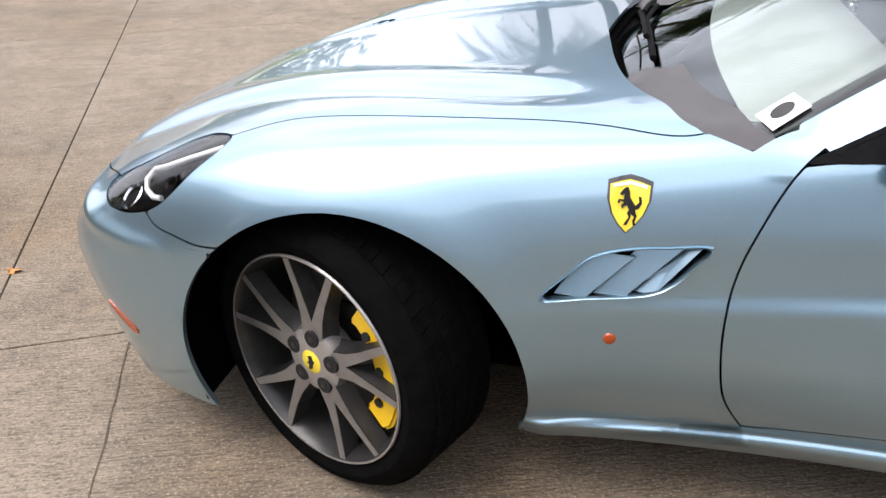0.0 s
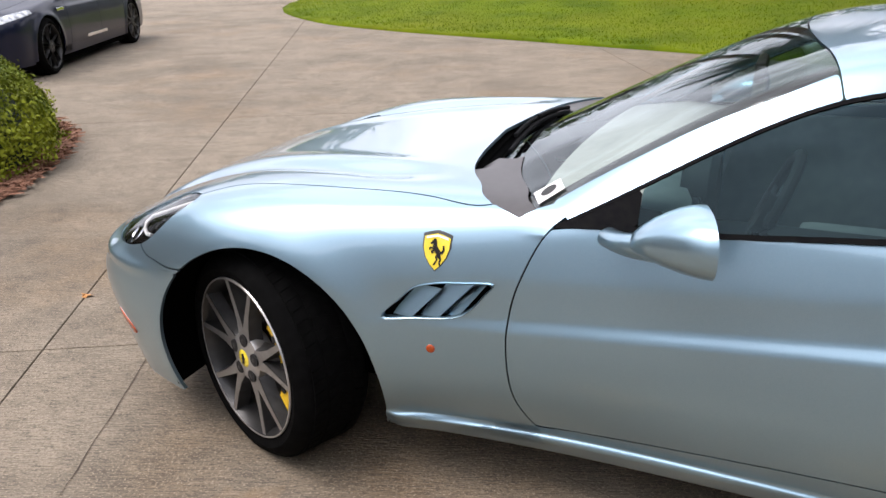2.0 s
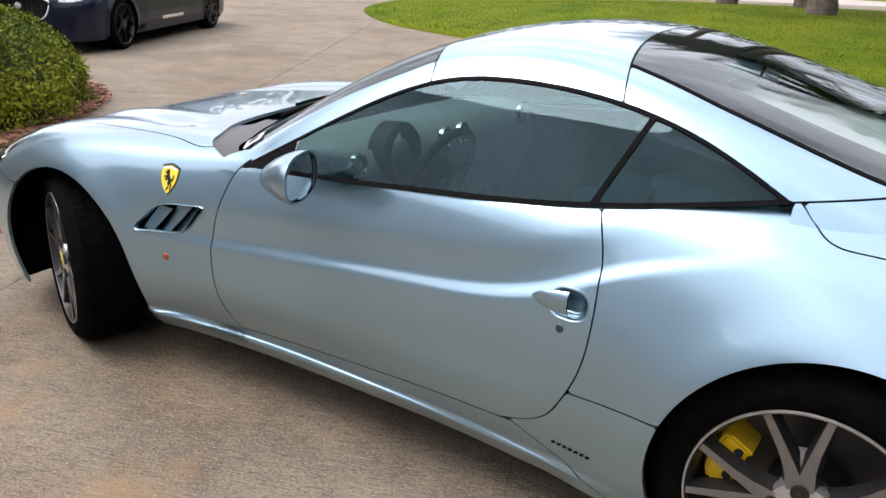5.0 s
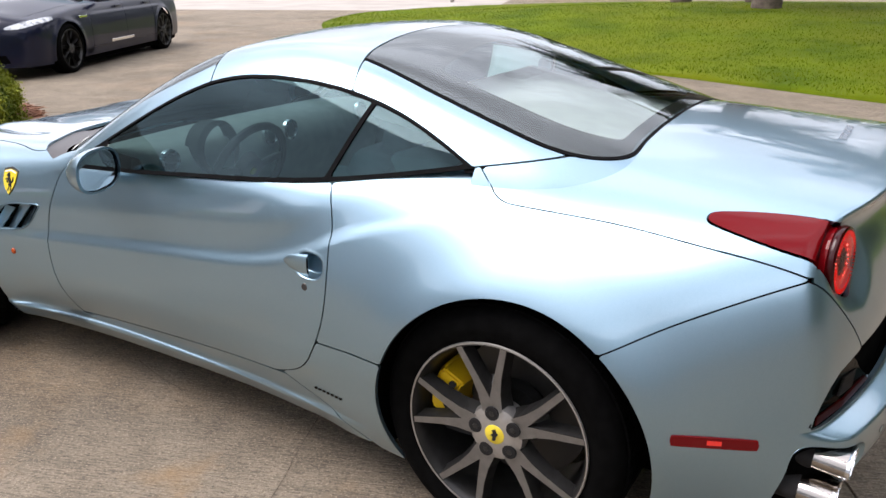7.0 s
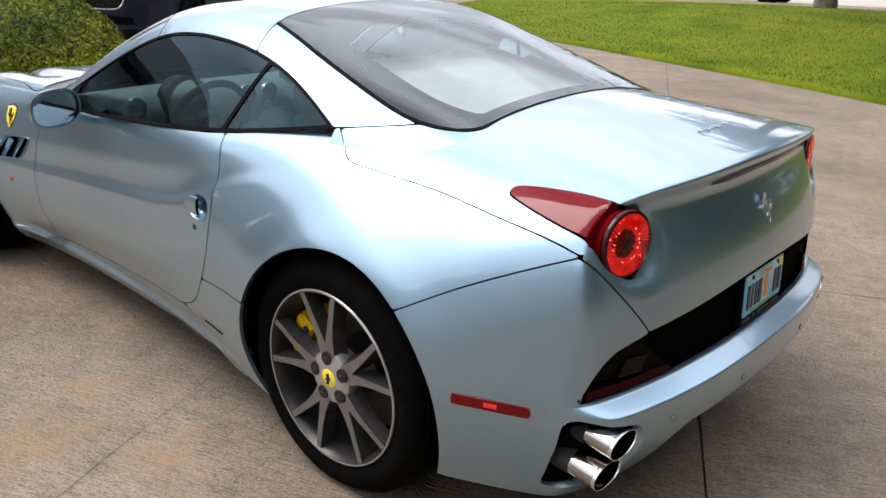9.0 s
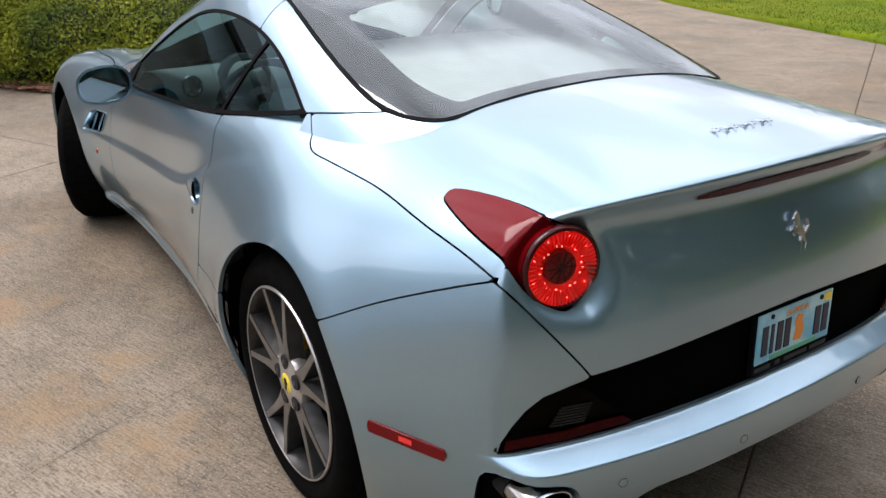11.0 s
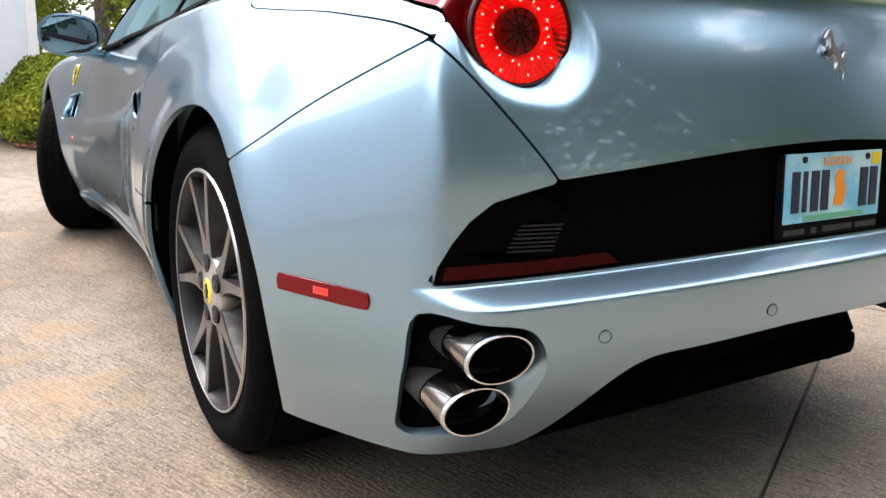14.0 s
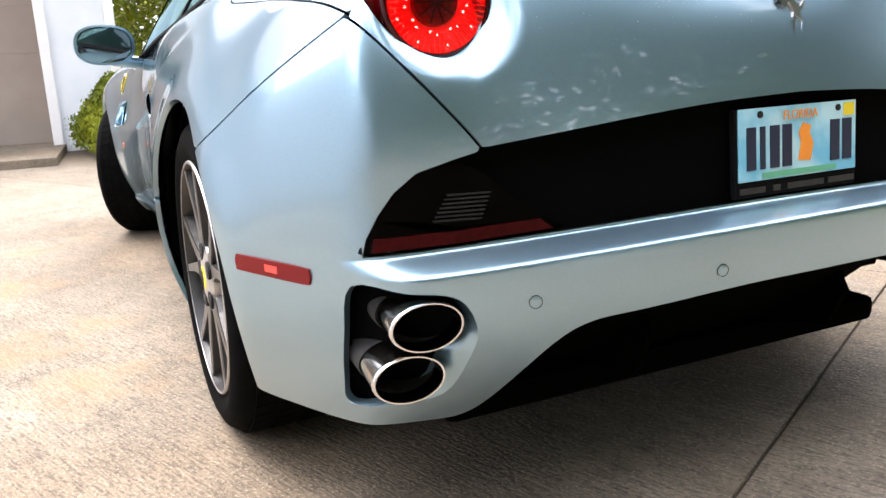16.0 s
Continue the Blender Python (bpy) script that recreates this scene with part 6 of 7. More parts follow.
DIRT = material("joint_dirt", (0.06, 0.046, 0.034), 0.95, color2=(0.10, 0.078, 0.054), scale=20)
slab_mesh = None
for i in range(-4, 6):
    for j in range(-3, 6):
        c = E0 * (-1.354 + SL * (i + 0.5)) + D0 * (0.045 + SL * (j + 0.5))
        if slab_mesh is None:
            ob = part("slab", box(0, 0, -0.06, SL - 0.008, SL - 0.008, 0.12, 0.004), CONC, drive)
            slab_mesh = ob.data
        else:
            ob = new("slab", slab_mesh)
            ob.parent = drive
        ob.matrix_basis = Matrix.Translation(c) @ Matrix.Rotation(ROTZ, 4, "Z")
part("joint_filler", box(E0.x * 3 + D0.x * 6, E0.y * 3 + D0.y * 6, -0.062, 44, 40, 0.1, rot=Matrix.Rotation(ROTZ, 4, "Z")), DIRT, drive, "dark dirt in the joints")
# fine cracks and saw cuts in the slabs
rnd = random.Random(4)


def crack(p, q, w, wob, name="crack"):
    p, q = Vector(p), Vector(q)
    d = (q - p)
    s = Vector((-d.y, d.x, 0)).normalized()
    b = bmesh.new()
    n = max(6, int(d.length / 0.06))
    row = []
    off = 0.0
    for i in range(n + 1):
        off += rnd.uniform(-wob, wob)
        c = p + d * (i / n) + s * off
        ww = w * rnd.uniform(0.4, 1.0)
        row.append([b.verts.new(c + s * ww + Vector((0, 0, 0.0025))), b.verts.new(c - s * ww + Vector((0, 0, 0.0025)))])
    for a, c in zip(row, row[1:]):
        b.faces.new((a[0], a[1], c[1], c[0]))
    part(name, b, DIRT, drive, "thin dark crack")


crack((-0.42, -1.25, 0), (-0.80, -0.42, 0), 0.0025, 0.004)
crack((2.2, -1.45, 0), (1.55, 0.2, 0), 0.0015, 0.005)
crack((0.95, -0.62, 0), (1.3, -0.7, 0), 0.002, 0.006)

# lawn island, mounded
island = rounded([(-9.4, 13.4), (-7.1, 11.0), (-5.0, 9.95), (-3.0, 9.35), (-1.0, 8.75), (0.5, 8.3), (2.0, 7.75), (3.3, 7.3), (6.0, 6.5), (12.0, 6.2), (22.0, 9.0), (24.0, 18.0), (8.0, 27.0), (-3.0, 25.6), (-8.5, 21.5), (-10.4, 17.0)], 6)


def lawn_h(x, y):
    d = outline_dist(np.array(x, float), np.array(y, float), island)
    return 0.03 + 0.30 * smooth01(-d / 8.0) + 0.03 * smooth01(-d / 0.3)


xs, ys = np.arange(-11, 24.6, 0.4), np.arange(6, 27.6, 0.4)
XX, YY = np.meshgrid(xs, ys, indexing="ij")
ZZ = lawn_h(XX, YY)
lv, lf = cut_grid(np.stack([XX, YY, ZZ], -1), outline_dist(XX, YY, island))
ed = {}
for fc in lf:
    for k in range(len(fc)):
        ed[(fc[k], fc[(k + 1) % len(fc)])] = 1
lv = list(map(tuple, lv))
lo_i = {}
for a, b_ in list(ed):
    if (b_, a) not in ed:
        for v in (a, b_):
            if v not in lo_i:
                lo_i[v] = len(lv)
                lv.append((lv[v][0], lv[v][1], -0.1))
        lf.append((b_, a, lo_i[a], lo_i[b_]))
lawn = obj("lawn", lv, lf, GRASS)
tagged(lawn, "mown green lawn island bordered by the drive", "lawn", kind="structure")
rg = np.random.default_rng(3)
n = 100000
px, py = rg.uniform(-10.5, 10, n), 6.3 + 14 * rg.beta(1, 1.8, n)
keep = outline_dist(px, py, island) < 0.02
px, py = px[keep], py[keep]
pz = lawn_h(px, py)
bv, bf = [], []
for x, y, z, a, h_, w_ in zip(px, py, pz, rg.uniform(0, 6.28, len(px)), rg.uniform(0.015, 0.035, len(px)), rg.uniform(0.004, 0.010, len(px))):
    o = len(bv)
    ca, sa = math.cos(a) * w_, math.sin(a) * w_
    bv += [(x - ca, y - sa, z - 0.01), (x + ca, y + sa, z - 0.01), (x + sa * 1.6, y - ca * 1.6, z + h_)]
    bf.append((o, o + 1, o + 2))
tagged(obj("grass", bv, bf, BLADE, None, smooth=False), "short green grass blades on the lawn", "grass", kind="stuff")

# road beyond and far verge
rd = part("road", box(-4, 31.5, -0.19, 160, 9.0, 0.2, rot=Matrix.Rotation(radians(2), 4, "Z")), ROAD)
tagged(rd, "pale road beyond the lawn", "road", kind="structure")
ap = part("drive_mouth", box(-17, 22, -0.085, 15, 12, 0.18, 0.02, rot=Matrix.Rotation(radians(20), 4, "Z")), ROAD)
tagged(ap, "pale concrete mouth of the drive", "drive", kind="structure")
far = rounded([(-26, 27.5), (-20, 26.3), (-12, 27.2), (-9, 28.3), (-20, 31), (-30, 30)], 5)
b = bmesh.new()
top_v = [b.verts.new((x, y, 0.06)) for x, y in far]
low_v = [b.verts.new((x, y, -0.1)) for x, y in far]
b.faces.new(top_v)
for i in range(len(far)):
    b.faces.new((top_v[i], low_v[i], low_v[(i + 1) % len(far)], top_v[(i + 1) % len(far)]))
bmesh.ops.recalc_face_normals(b, faces=b.faces)
tagged(part("verge", b, GRASS), "strip of grass beside the road", "lawn", kind="structure")
left = rounded([(-14, 1.0), (-11.5, 8.0), (-17, 14.0), (-24, 17.0), (-34, 12.0), (-34, -4), (-18, -4)], 5)
b = bmesh.new()
top_v = [b.verts.new((x, y, 0.05)) for x, y in left]
low_v = [b.verts.new((x, y, -0.1)) for x, y in left]
b.faces.new(top_v)
for i in range(len(left)):
    b.faces.new((top_v[i], low_v[i], low_v[(i + 1) % len(left)], top_v[(i + 1) % len(left)]))
bmesh.ops.recalc_face_normals(b, faces=b.faces)
tagged(part("side_lawn", b, GRASS), "green lawn behind the parked sedan", "lawn", kind="structure")

# ---- plants ----
LEAF = material("hedge_leaf", (0.068, 0.104, 0.006), 0.7, spec=0.25, color2=(0.215, 0.240, 0.012), scale=2.2, detail=5, contrast=(0.35, 0.6))
LEAF2 = material("tree_leaf", (0.018, 0.05, 0.012), 0.5, color2=(0.05, 0.09, 0.02), scale=1.5)
BARK = material("grey_bark", (0.10, 0.075, 0.06), 0.9, color2=(0.19, 0.15, 0.12), scale=9, bump=0.8, bump_scale=18)
MULCH = material("bark_mulch", (0.20, 0.085, 0.048), 0.95, color2=(0.36, 0.19, 0.12), scale=30)


def leaf_cloud(points, normals, size, seed, flat=0.7):
    g = np.random.default_rng(seed)
    v, f = [], []
    for p, nn in zip(points, normals):
        d = Vector(nn) * flat + Vector(g.normal(0, 0.55, 3))
        q = d.to_track_quat("Z", "Y").to_matrix()
        a = g.uniform(0, 6.28)
        s = size * g.uniform(0.6, 1.3)
        e1, e2 = q @ Vector((math.cos(a), math.sin(a), 0)) * s, q @ Vector((-math.sin(a), math.cos(a), 0)) * s * 0.5
        p = Vector(p)
        o = len(v)
        v += [tuple(p - e1), tuple(p + e2 + d.normalized() * s * 0.12), tuple(p + e1), tuple(p - e2)]
        f.append((o, o + 1, o + 2, o + 3))
    return v, f


def clipped_bush(name, c, ax, h, count, size, seed, label, rot=0.0):
    e = empty(name, label, "bush", pose(c[0], c[1], 0, 0, 0, rot))
    g = np.random.default_rng(seed)
    u, t = g.uniform(0, 2 * math.pi, count), np.arccos(1 - g.uniform(0, 1.12, count))
    t = np.clip(t, 0, 2.0)
    lump = 1 + 0.03 * np.sin(5 * u + 1) + 0.03 * np.sin(9 * u + 4 * t) + g.normal(0, 0.016, count) - 0.05 * g.random(count) ** 3
    sx, sz = np.abs(np.sin(t)) ** 0.75, np.sign(np.cos(t)) * np.abs(np.cos(t)) ** 0.9
    P = np.stack([ax[0] * sx * np.cos(u) * lump, ax[1] * sx * np.sin(u) * lump, 0.10 + (h - 0.10) * np.maximum(sz, -0.12) * lump * 1.0 + 0.12 * (t > 1.57) * 0], 1)
    P[:, 2] = np.where(t > 1.5, 0.06 + g.random(count) * 0.35 * h, P[:, 2])
    N = np.stack([np.sin(t) * np.cos(u), np.sin(t) * np.sin(u), np.cos(t)], 1)
    v, f = leaf_cloud(P, N, size, seed + 1)
    tagged(obj("foliage", v, f, LEAF, e, "dense clipped small leaves", smooth=False), kind="stuff")
    # near-black core: the shade between the leaves is put into its colour
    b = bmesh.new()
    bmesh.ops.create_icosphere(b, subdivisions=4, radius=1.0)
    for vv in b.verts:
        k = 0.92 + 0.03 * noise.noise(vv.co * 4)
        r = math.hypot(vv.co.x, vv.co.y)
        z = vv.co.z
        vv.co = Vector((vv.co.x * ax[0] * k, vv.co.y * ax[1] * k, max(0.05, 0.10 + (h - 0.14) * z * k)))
    part("inner_mass", b, material("bush_shade", (0.012, 0.022, 0.006), 0.9), e, "near-black core painting the shade inside the bush", True)
    return e


clipped_bush("round_bush", (-4.72, 0.72), (1.42, 1.72), 0.93, 62000, 0.019, 11, "large rounded clipped green bush on bark mulch", 18)
clipped_bush("small_bush", (-4.55, -0.40), (0.45, 0.45), 0.80, 9000, 0.022, 21, "small rounded clipped bush against the house wall")
bed = rounded([(-3.06, 0.0), (-3.08, 0.72), (-3.54, 1.64), (-4.18, 2.4), (-5.2, 2.75), (-6.3, 2.0), (-6.3, -0.3), (-4.2, -0.75), (-3.5, -0.55)], 6)
b = bmesh.new()
top_v = [b.verts.new((x, y, 0.012)) for x, y in bed]
ctr = b.verts.new((-4.7, 0.8, 0.10))
for i in range(len(bed)):
    b.faces.new((top_v[i], top_v[(i + 1) % len(bed)], ctr))
mb = part("mulch_bed", b, MULCH)
tagged(mb, "reddish bark mulch bed under the bush", "mulch", kind="structure")
cv, cf = [], []
for i in range(5200):
    a = rnd.uniform(0, 2 * math.pi)
    k = rnd.uniform(0.70, 1.01) ** 0.5
    m_ = bed[int(a / (2 * math.pi) * len(bed))]
    x, y = -4.7 + (m_[0] + 4.7) * k, 0.8 + (m_[1] - 0.8) * k
    x, y = x + rnd.uniform(-0.05, 0.05), y + rnd.uniform(-0.05, 0.05)
    d = rnd.uniform(0, 6.28)
    l_, w_ = rnd.uniform(0.02, 0.07), rnd.uniform(0.003, 0.008)
    dx, dy = math.cos(d), math.sin(d)
    z = 0.02 + 0.08 * (1 - k) + rnd.uniform(0, 0.02)
    o = len(cv)
    cv += [(x - dx * l_ - dy * w_, y - dy * l_ + dx * w_, z), (x + dx * l_ - dy * w_, y + dy * l_ + dx * w_, z + rnd.uniform(-0.01, 0.02)), (x + dx * l_ + dy * w_, y + dy * l_ - dx * w_, z + 0.01), (x - dx * l_ + dy * w_, y - dy * l_ - dx * w_, z + 0.003)]
    cf.append((o, o + 1, o + 2, o + 3))
tagged(obj("bark_chips", cv, cf, MULCH, None, smooth=False), "loose reddish bark chips round the bush", "mulch", kind="stuff")
# a low sprig beside the bed and a dead leaf
g9 = np.random.default_rng(9)
sp = [(-4.02 + g9.normal(0, 0.045), 2.10 + g9.normal(0, 0.035), 0.04 + abs(g9.normal(0, 0.03))) for _ in range(60)]
v, f = leaf_cloud(sp, [(0, 0, 1)] * 60, 0.022, 5)
tagged(obj("weed", v, f, LEAF, None, smooth=False), "small green weed sprouting at the bed edge", "weed", kind="stuff")
b = bmesh.new()
b.faces.new([b.verts.new((-1.45 + 0.03 * math.cos(a) * (1 + 0.5 * math.sin(3 * a)), -0.135 + 0.018 * math.sin(a), 0.006 + 0.006 * math.cos(2 * a))) for a in [2 * math.pi * i / 14 for i in range(14)]])
tagged(part("fallen_leaf", b, material("dry_leaf", (0.42, 0.20, 0.06), 0.8)), "dry curled brown leaf on the concrete", "leaf")


def palm(name, x, y, r, hgt, seed, label, fronds=26, reach=3.2):
    e = empty(name, label, "tree", pose(x, y, float(lawn_h(x, y)) - 0.03), "trees on the lawn")
    g = random.Random(seed)
    b = bmesh.new()
    rings = []
    for i in range(41):
        u = i / 40
        rr = r * (1.22 - 0.35 * min(1, u * 6) + (0.05 if i % 2 else -0.03)) * (1 - 0.12 * u)
        rings.append([b.verts.new((rr * math.cos(a) * (1 + g.uniform(-0.06, 0.06)), rr * math.sin(a) * (1 + g.uniform(-0.06, 0.06)), u * hgt)) for a in [2 * math.pi * k / 18 for k in range(18)]])
    for p, q in zip(rings, rings[1:]):
        for k in range(18):
            b.faces.new((p[k], p[(k + 1) % 18], q[(k + 1) % 18], q[k]))
    b.faces.new(rings[-1])
    part("trunk", b, BARK, e, "rough ringed grey-brown trunk", True, 60)
    v, f = [], []
    for k in range(fronds):
        a = 2.4 * k + g.uniform(-0.2, 0.2)
        up = g.uniform(-0.35, 0.95)
        n_ = 26
        ln = reach * g.uniform(0.8, 1.1)
        for i in range(n_ + 1):
            u = i / n_
            rad = ln * u * math.cos(up * (1 - 0.3 * u))
            zz = hgt + ln * (math.sin(up) * u - 0.42 * u * u)
            c = Vector((rad * math.cos(a), rad * math.sin(a), zz))
            side = Vector((-math.sin(a), math.cos(a), 0))
            w_ = 0.62 * math.sin(math.pi * min(1, 0.12 + u * 0.88)) ** 0.6
            for sg in (-1, 1):
                o = len(v)
                tip = c + side * sg * w_ + Vector((math.cos(a), math.sin(a), 0)) * 0.25 - Vector((0, 0, 0.22 * w_))
                o2 = Vector((math.cos(a), math.sin(a), 0)) * 0.075
                v += [tuple(c - o2), tuple(c + o2), tuple(tip)]
                f.append((o, o + 1, o + 2))
    tagged(obj("crown", v, f, LEAF2, e, "crown of arching dark green fronds", smooth=False), kind="stuff")
    return e


palm("tree", 0.0, 17.3, 0.27, 6.3, 1, "stout rough-barked tree rising from the lawn", 70, 3.4)
palm("tree", -2.9, 20.9, 0.24, 6.4, 2, "rough-barked tree standing behind on the lawn", 70, 3.4)
palm("tree", -0.94, 21.1, 0.24, 6.8, 3, "rough-barked tree at the back of the lawn", 60, 3.4)
palm("tree", 7.2, 9.6, 0.27, 5.2, 4, "stout rough-barked tree on the lawn beside the drive", 40, 3.8)
palm("tree", 3.9, 12.6, 0.27, 6.0, 5, "rough-barked tree in the middle of the lawn", 40, 3.8)

# leafy trees behind the house corner
def leafy_tree(name, x, y, hgt, spread, seed, label):
    e = empty(name, label, "tree", pose(x, y, 0))
    g = np.random.default_rng(seed)
    b = cyl((0, 0, -0.1), (0.1, 0, hgt * 0.5), 0.16, 0.09, 12)
    for k in range(6):
        a = k * 1.05
        cyl((0.1 * k / 6, 0, hgt * (0.25 + 0.04 * k)), (spread * 0.6 * math.cos(a), spread * 0.6 * math.sin(a), hgt * (0.55 + 0.06 * k)), 0.06, 0.02, 8, b)
    part("trunk", b, BARK, e, "branching brown trunk")
    cs = [(g.normal(0, spread * 0.45), g.normal(0, spread * 0.45), hgt * g.uniform(0.25, 1.0)) for _ in range(34)]
    P, N = [], []
    for c in cs:
        r = spread * g.uniform(0.22, 0.42)
        d = g.normal(0, 1, (260, 3))
        d /= np.linalg.norm(d, axis=1)[:, None]
        P += list(np.array(c) + d * r * g.uniform(0.55, 1.0, (260, 1)))
        N += list(d)
    v, f = leaf_cloud(P, N, 0.07, seed + 3)
    tagged(obj("crown", v, f, LEAF, e, "loose crown of green leaves", smooth=False), kind="stuff")


leafy_tree("leafy_tree", -9.6, 0.9, 4.2, 1.5, 31, "leafy green tree behind the house corner")
leafy_tree("leafy_tree", -13.5, -0.1, 3.4, 1.6, 33, "pale green tree further behind the house")

# ---- house ----
STUCCO = material("pale_stucco", (0.66, 0.70, 0.74), 0.9, color2=(0.72, 0.75, 0.78), scale=3, bump=0.15, bump_scale=120)
BEIGE = material("beige_garage_door", (0.33, 0.27, 0.23), 0.6, color2=(0.37, 0.31, 0.26), scale=2)
TRIMW = material("white_trim", (0.80, 0.79, 0.77), 0.5, color2=(0.76, 0.75, 0.73), scale=6)
wl_ = part("wall_front", box(-5.25, -0.81, 1.55, 0.30, 0.58, 3.1, 0.01), STUCCO)
tagged(wl_, "pale blue-white stucco house wall", "wall", kind="structure")
w2 = part("wall_corner", box(-7.2, -0.50, 1.55, 3.6, 0.20, 3.1), STUCCO)
tagged(w2, "pale stucco side wall of the house", "wall", kind="structure")
tr = part("garage_trim", box(-5.23, -1.14, 1.25, 0.36, 0.10, 2.5, 0.006), TRIMW)
tagged(tr, "white painted garage opening frame", "trim", kind="structure")
ct = part("corner_trim", box(-5.22, -0.48, 1.55, 0.34, 0.10, 3.1, 0.006), TRIMW)
tagged(ct, "white painted corner board", "trim", kind="structure")
lt = part("lintel", box(-5.25, -3.8, 2.80, 0.30, 5.4, 0.6), STUCCO)
tagged(lt, "pale stucco wall over the garage opening", "wall", kind="structure")
gd = empty("garage_door", "beige panelled garage door set back in its opening", "door")
gd["kind"] = "structure"
for k in range(5):
    part("door_panel", box(-5.75, -3.82, 0.30 + 0.5 * k, 0.05, 5.38, 0.4985, 0.002), BEIGE, gd)
part("door_backing", box(-5.80, -3.8, 1.30, 0.03, 5.5, 2.6), BEIGE, gd)
rv = part("garage_reveal", box(-5.6, -1.12, 1.25, 0.5, 0.06, 2.5), material("reveal_beige", (0.55, 0.48, 0.43), 0.8))
tagged(rv, "beige side of the garage opening", "wall", kind="structure")
w3 = part("wall_side", box(-2.9, -7.6, 1.65, 4.8, 0.3, 3.3), STUCCO)
tagged(w3, "plain pale stucco house wall", "wall", kind="structure")
w4 = part("wall_long", box(6.0, -7.6, 1.65, 13.0, 0.3, 3.3), STUCCO)
tagged(w4, "long plain pale stucco house wall", "wall", kind="structure")
w5 = part("wall_return", box(-5.3, -8.2, 1.55, 0.3, 3.2, 3.1), STUCCO)
tagged(w5, "plain pale stucco house wall", "wall", kind="structure")
EAVE = material("dark_eave", (0.07, 0.06, 0.055), 0.8, color2=(0.10, 0.085, 0.075), scale=5)
ev2 = part("eave_garage", box(-5.2, -4.2, 3.18, 1.1, 7.6, 0.14, 0.01), EAVE)
tagged(ev2, "dark overhanging eave above the garage", "eave", kind="structure")
# unseen slope, made tall so its edge clears the side-window reflections
TILE = material("dark_roof_tile", (0.085, 0.072, 0.065), 0.85, color2=(0.13, 0.11, 0.10), scale=6, bump=0.5, bump_scale=25)
rf = part("roof_garage", plate([(0, 0), (7.0, 4.0), (7.0, 3.85), (0, -0.02)], 7.6, m=Matrix.Translation((-4.7, -0.4, 3.28)) @ Matrix.Rotation(radians(180), 4, "Z")), TILE)
tagged(rf, "unseen dark roof slope over the garage, raised for the window reflections", "roof", kind="structure")
ap2 = part("garage_step", box(-4.75, -3.4, 0.02, 1.9, 4.6, 0.12, 0.01, rot=Matrix.Rotation(radians(-4), 4, "Z")), CONC)
tagged(ap2, "low concrete step before the garage", "step", kind="structure")

# ---- far things ----
DARKM = material("dark_metal", (0.05, 0.05, 0.05), 0.6)
ps = part("post", box(-11.05, 22.3, 0.9, 0.10, 0.10, 1.9, 0.01), material("grey_post", (0.22, 0.20, 0.18), 0.8, color2=(0.28, 0.25, 0.22), scale=10))
tagged(ps, "plain grey wooden post at the edge of the lawn", "post")
ft = empty("fence", "dark metal bar fence beyond the road", "fence", pose(-33, 38, 0, 0, 0, 12))
for k in range(40):
    part("bar", box(-4 + k * 0.2, 0, 0.6, 0.03, 0.03, 1.2), DARKM, ft)
for z in (0.12, 1.12):
    part("rail", box(0, 0, z, 8.2, 0.04, 0.05), DARKM, ft)
gf = np.random.default_rng(77)
P = np.stack([gf.uniform(-110, 90, 9000), 46 + gf.normal(0, 1.2, 9000), gf.uniform(0, 5, 9000) + 1.2 * np.sin(gf.uniform(-110, 90, 9000) / 7)], 1)
v, f = leaf_cloud(P, [(0, -1, 0.3)] * len(P), 0.55, 78)
tagged(obj("far_trees", v, f, LEAF2, None, smooth=False), "dark belt of distant trees beyond the road", "trees", kind="stuff")

# unseen belt added to block sky and darken reflections on the tail
ty = gf.uniform(-14, 30, 40000)
P = np.stack([10.4 + 0.06 * (ty - 3) ** 2 * 0.1 + gf.normal(0, 0.6, 40000), ty, 0.3 + (8.8 + 2.2 * np.sin(ty / 2.1) + 1.2 * np.sin(ty / 0.8)) * gf.random(40000) ** 0.75], 1)
v, f = leaf_cloud(P, [(-1, 0, 0.3)] * len(P), 0.26, 79)
tagged(obj("tree_belt", v, f, LEAF2, None, smooth=False), "tall belt of unseen trees, added to darken the tail", "trees", kind="stuff")

BARK2 = material("grey_brown_bark", (0.10, 0.075, 0.055), 0.9, color2=(0.16, 0.12, 0.09), scale=12, bump=0.4, bump_scale=40)
# trunks for the unseen belt
bt = new("belt_trunks")
tagged(bt, "grey-brown trunks of the unseen tree belt", "trees", kind="structure")
for k in range(9):
    y = -12 + 4.9 * k + 0.7 * math.sin(k * 2.3)
    x = 10.4 + 0.006 * (y - 3) ** 2
    b = cyl((x, y, -0.1), (x + 0.2 * math.sin(k), y + 0.3 * math.cos(k), 5.5), 0.20, 0.10, n=14)
    cyl((x, y, 2.6), (x - 0.9, y + 0.8, 5.0), 0.09, 0.04, n=10, bm=b)
    cyl((x, y, 3.2), (x + 0.5, y - 1.0, 5.6), 0.08, 0.04, n=10, bm=b)
    part("trunk", b, BARK2, bt, "", True)

# ---- dark blue sedan ----
NAVY = material("navy_paint", (0.004, 0.006, 0.022), 0.35, 0.0, coat=0.42, spec=0.2, color2=(0.006, 0.009, 0.028), scale=500)
LAMPW = material("bright_headlight", (0.62, 0.64, 0.66), 0.15, 0.6, color2=(0.25, 0.26, 0.27), scale=14, contrast=(0.4, 0.6), coat=1.0)
JET = material("black_car_paint", (0.006, 0.006, 0.007), 0.3, coat=1.0)
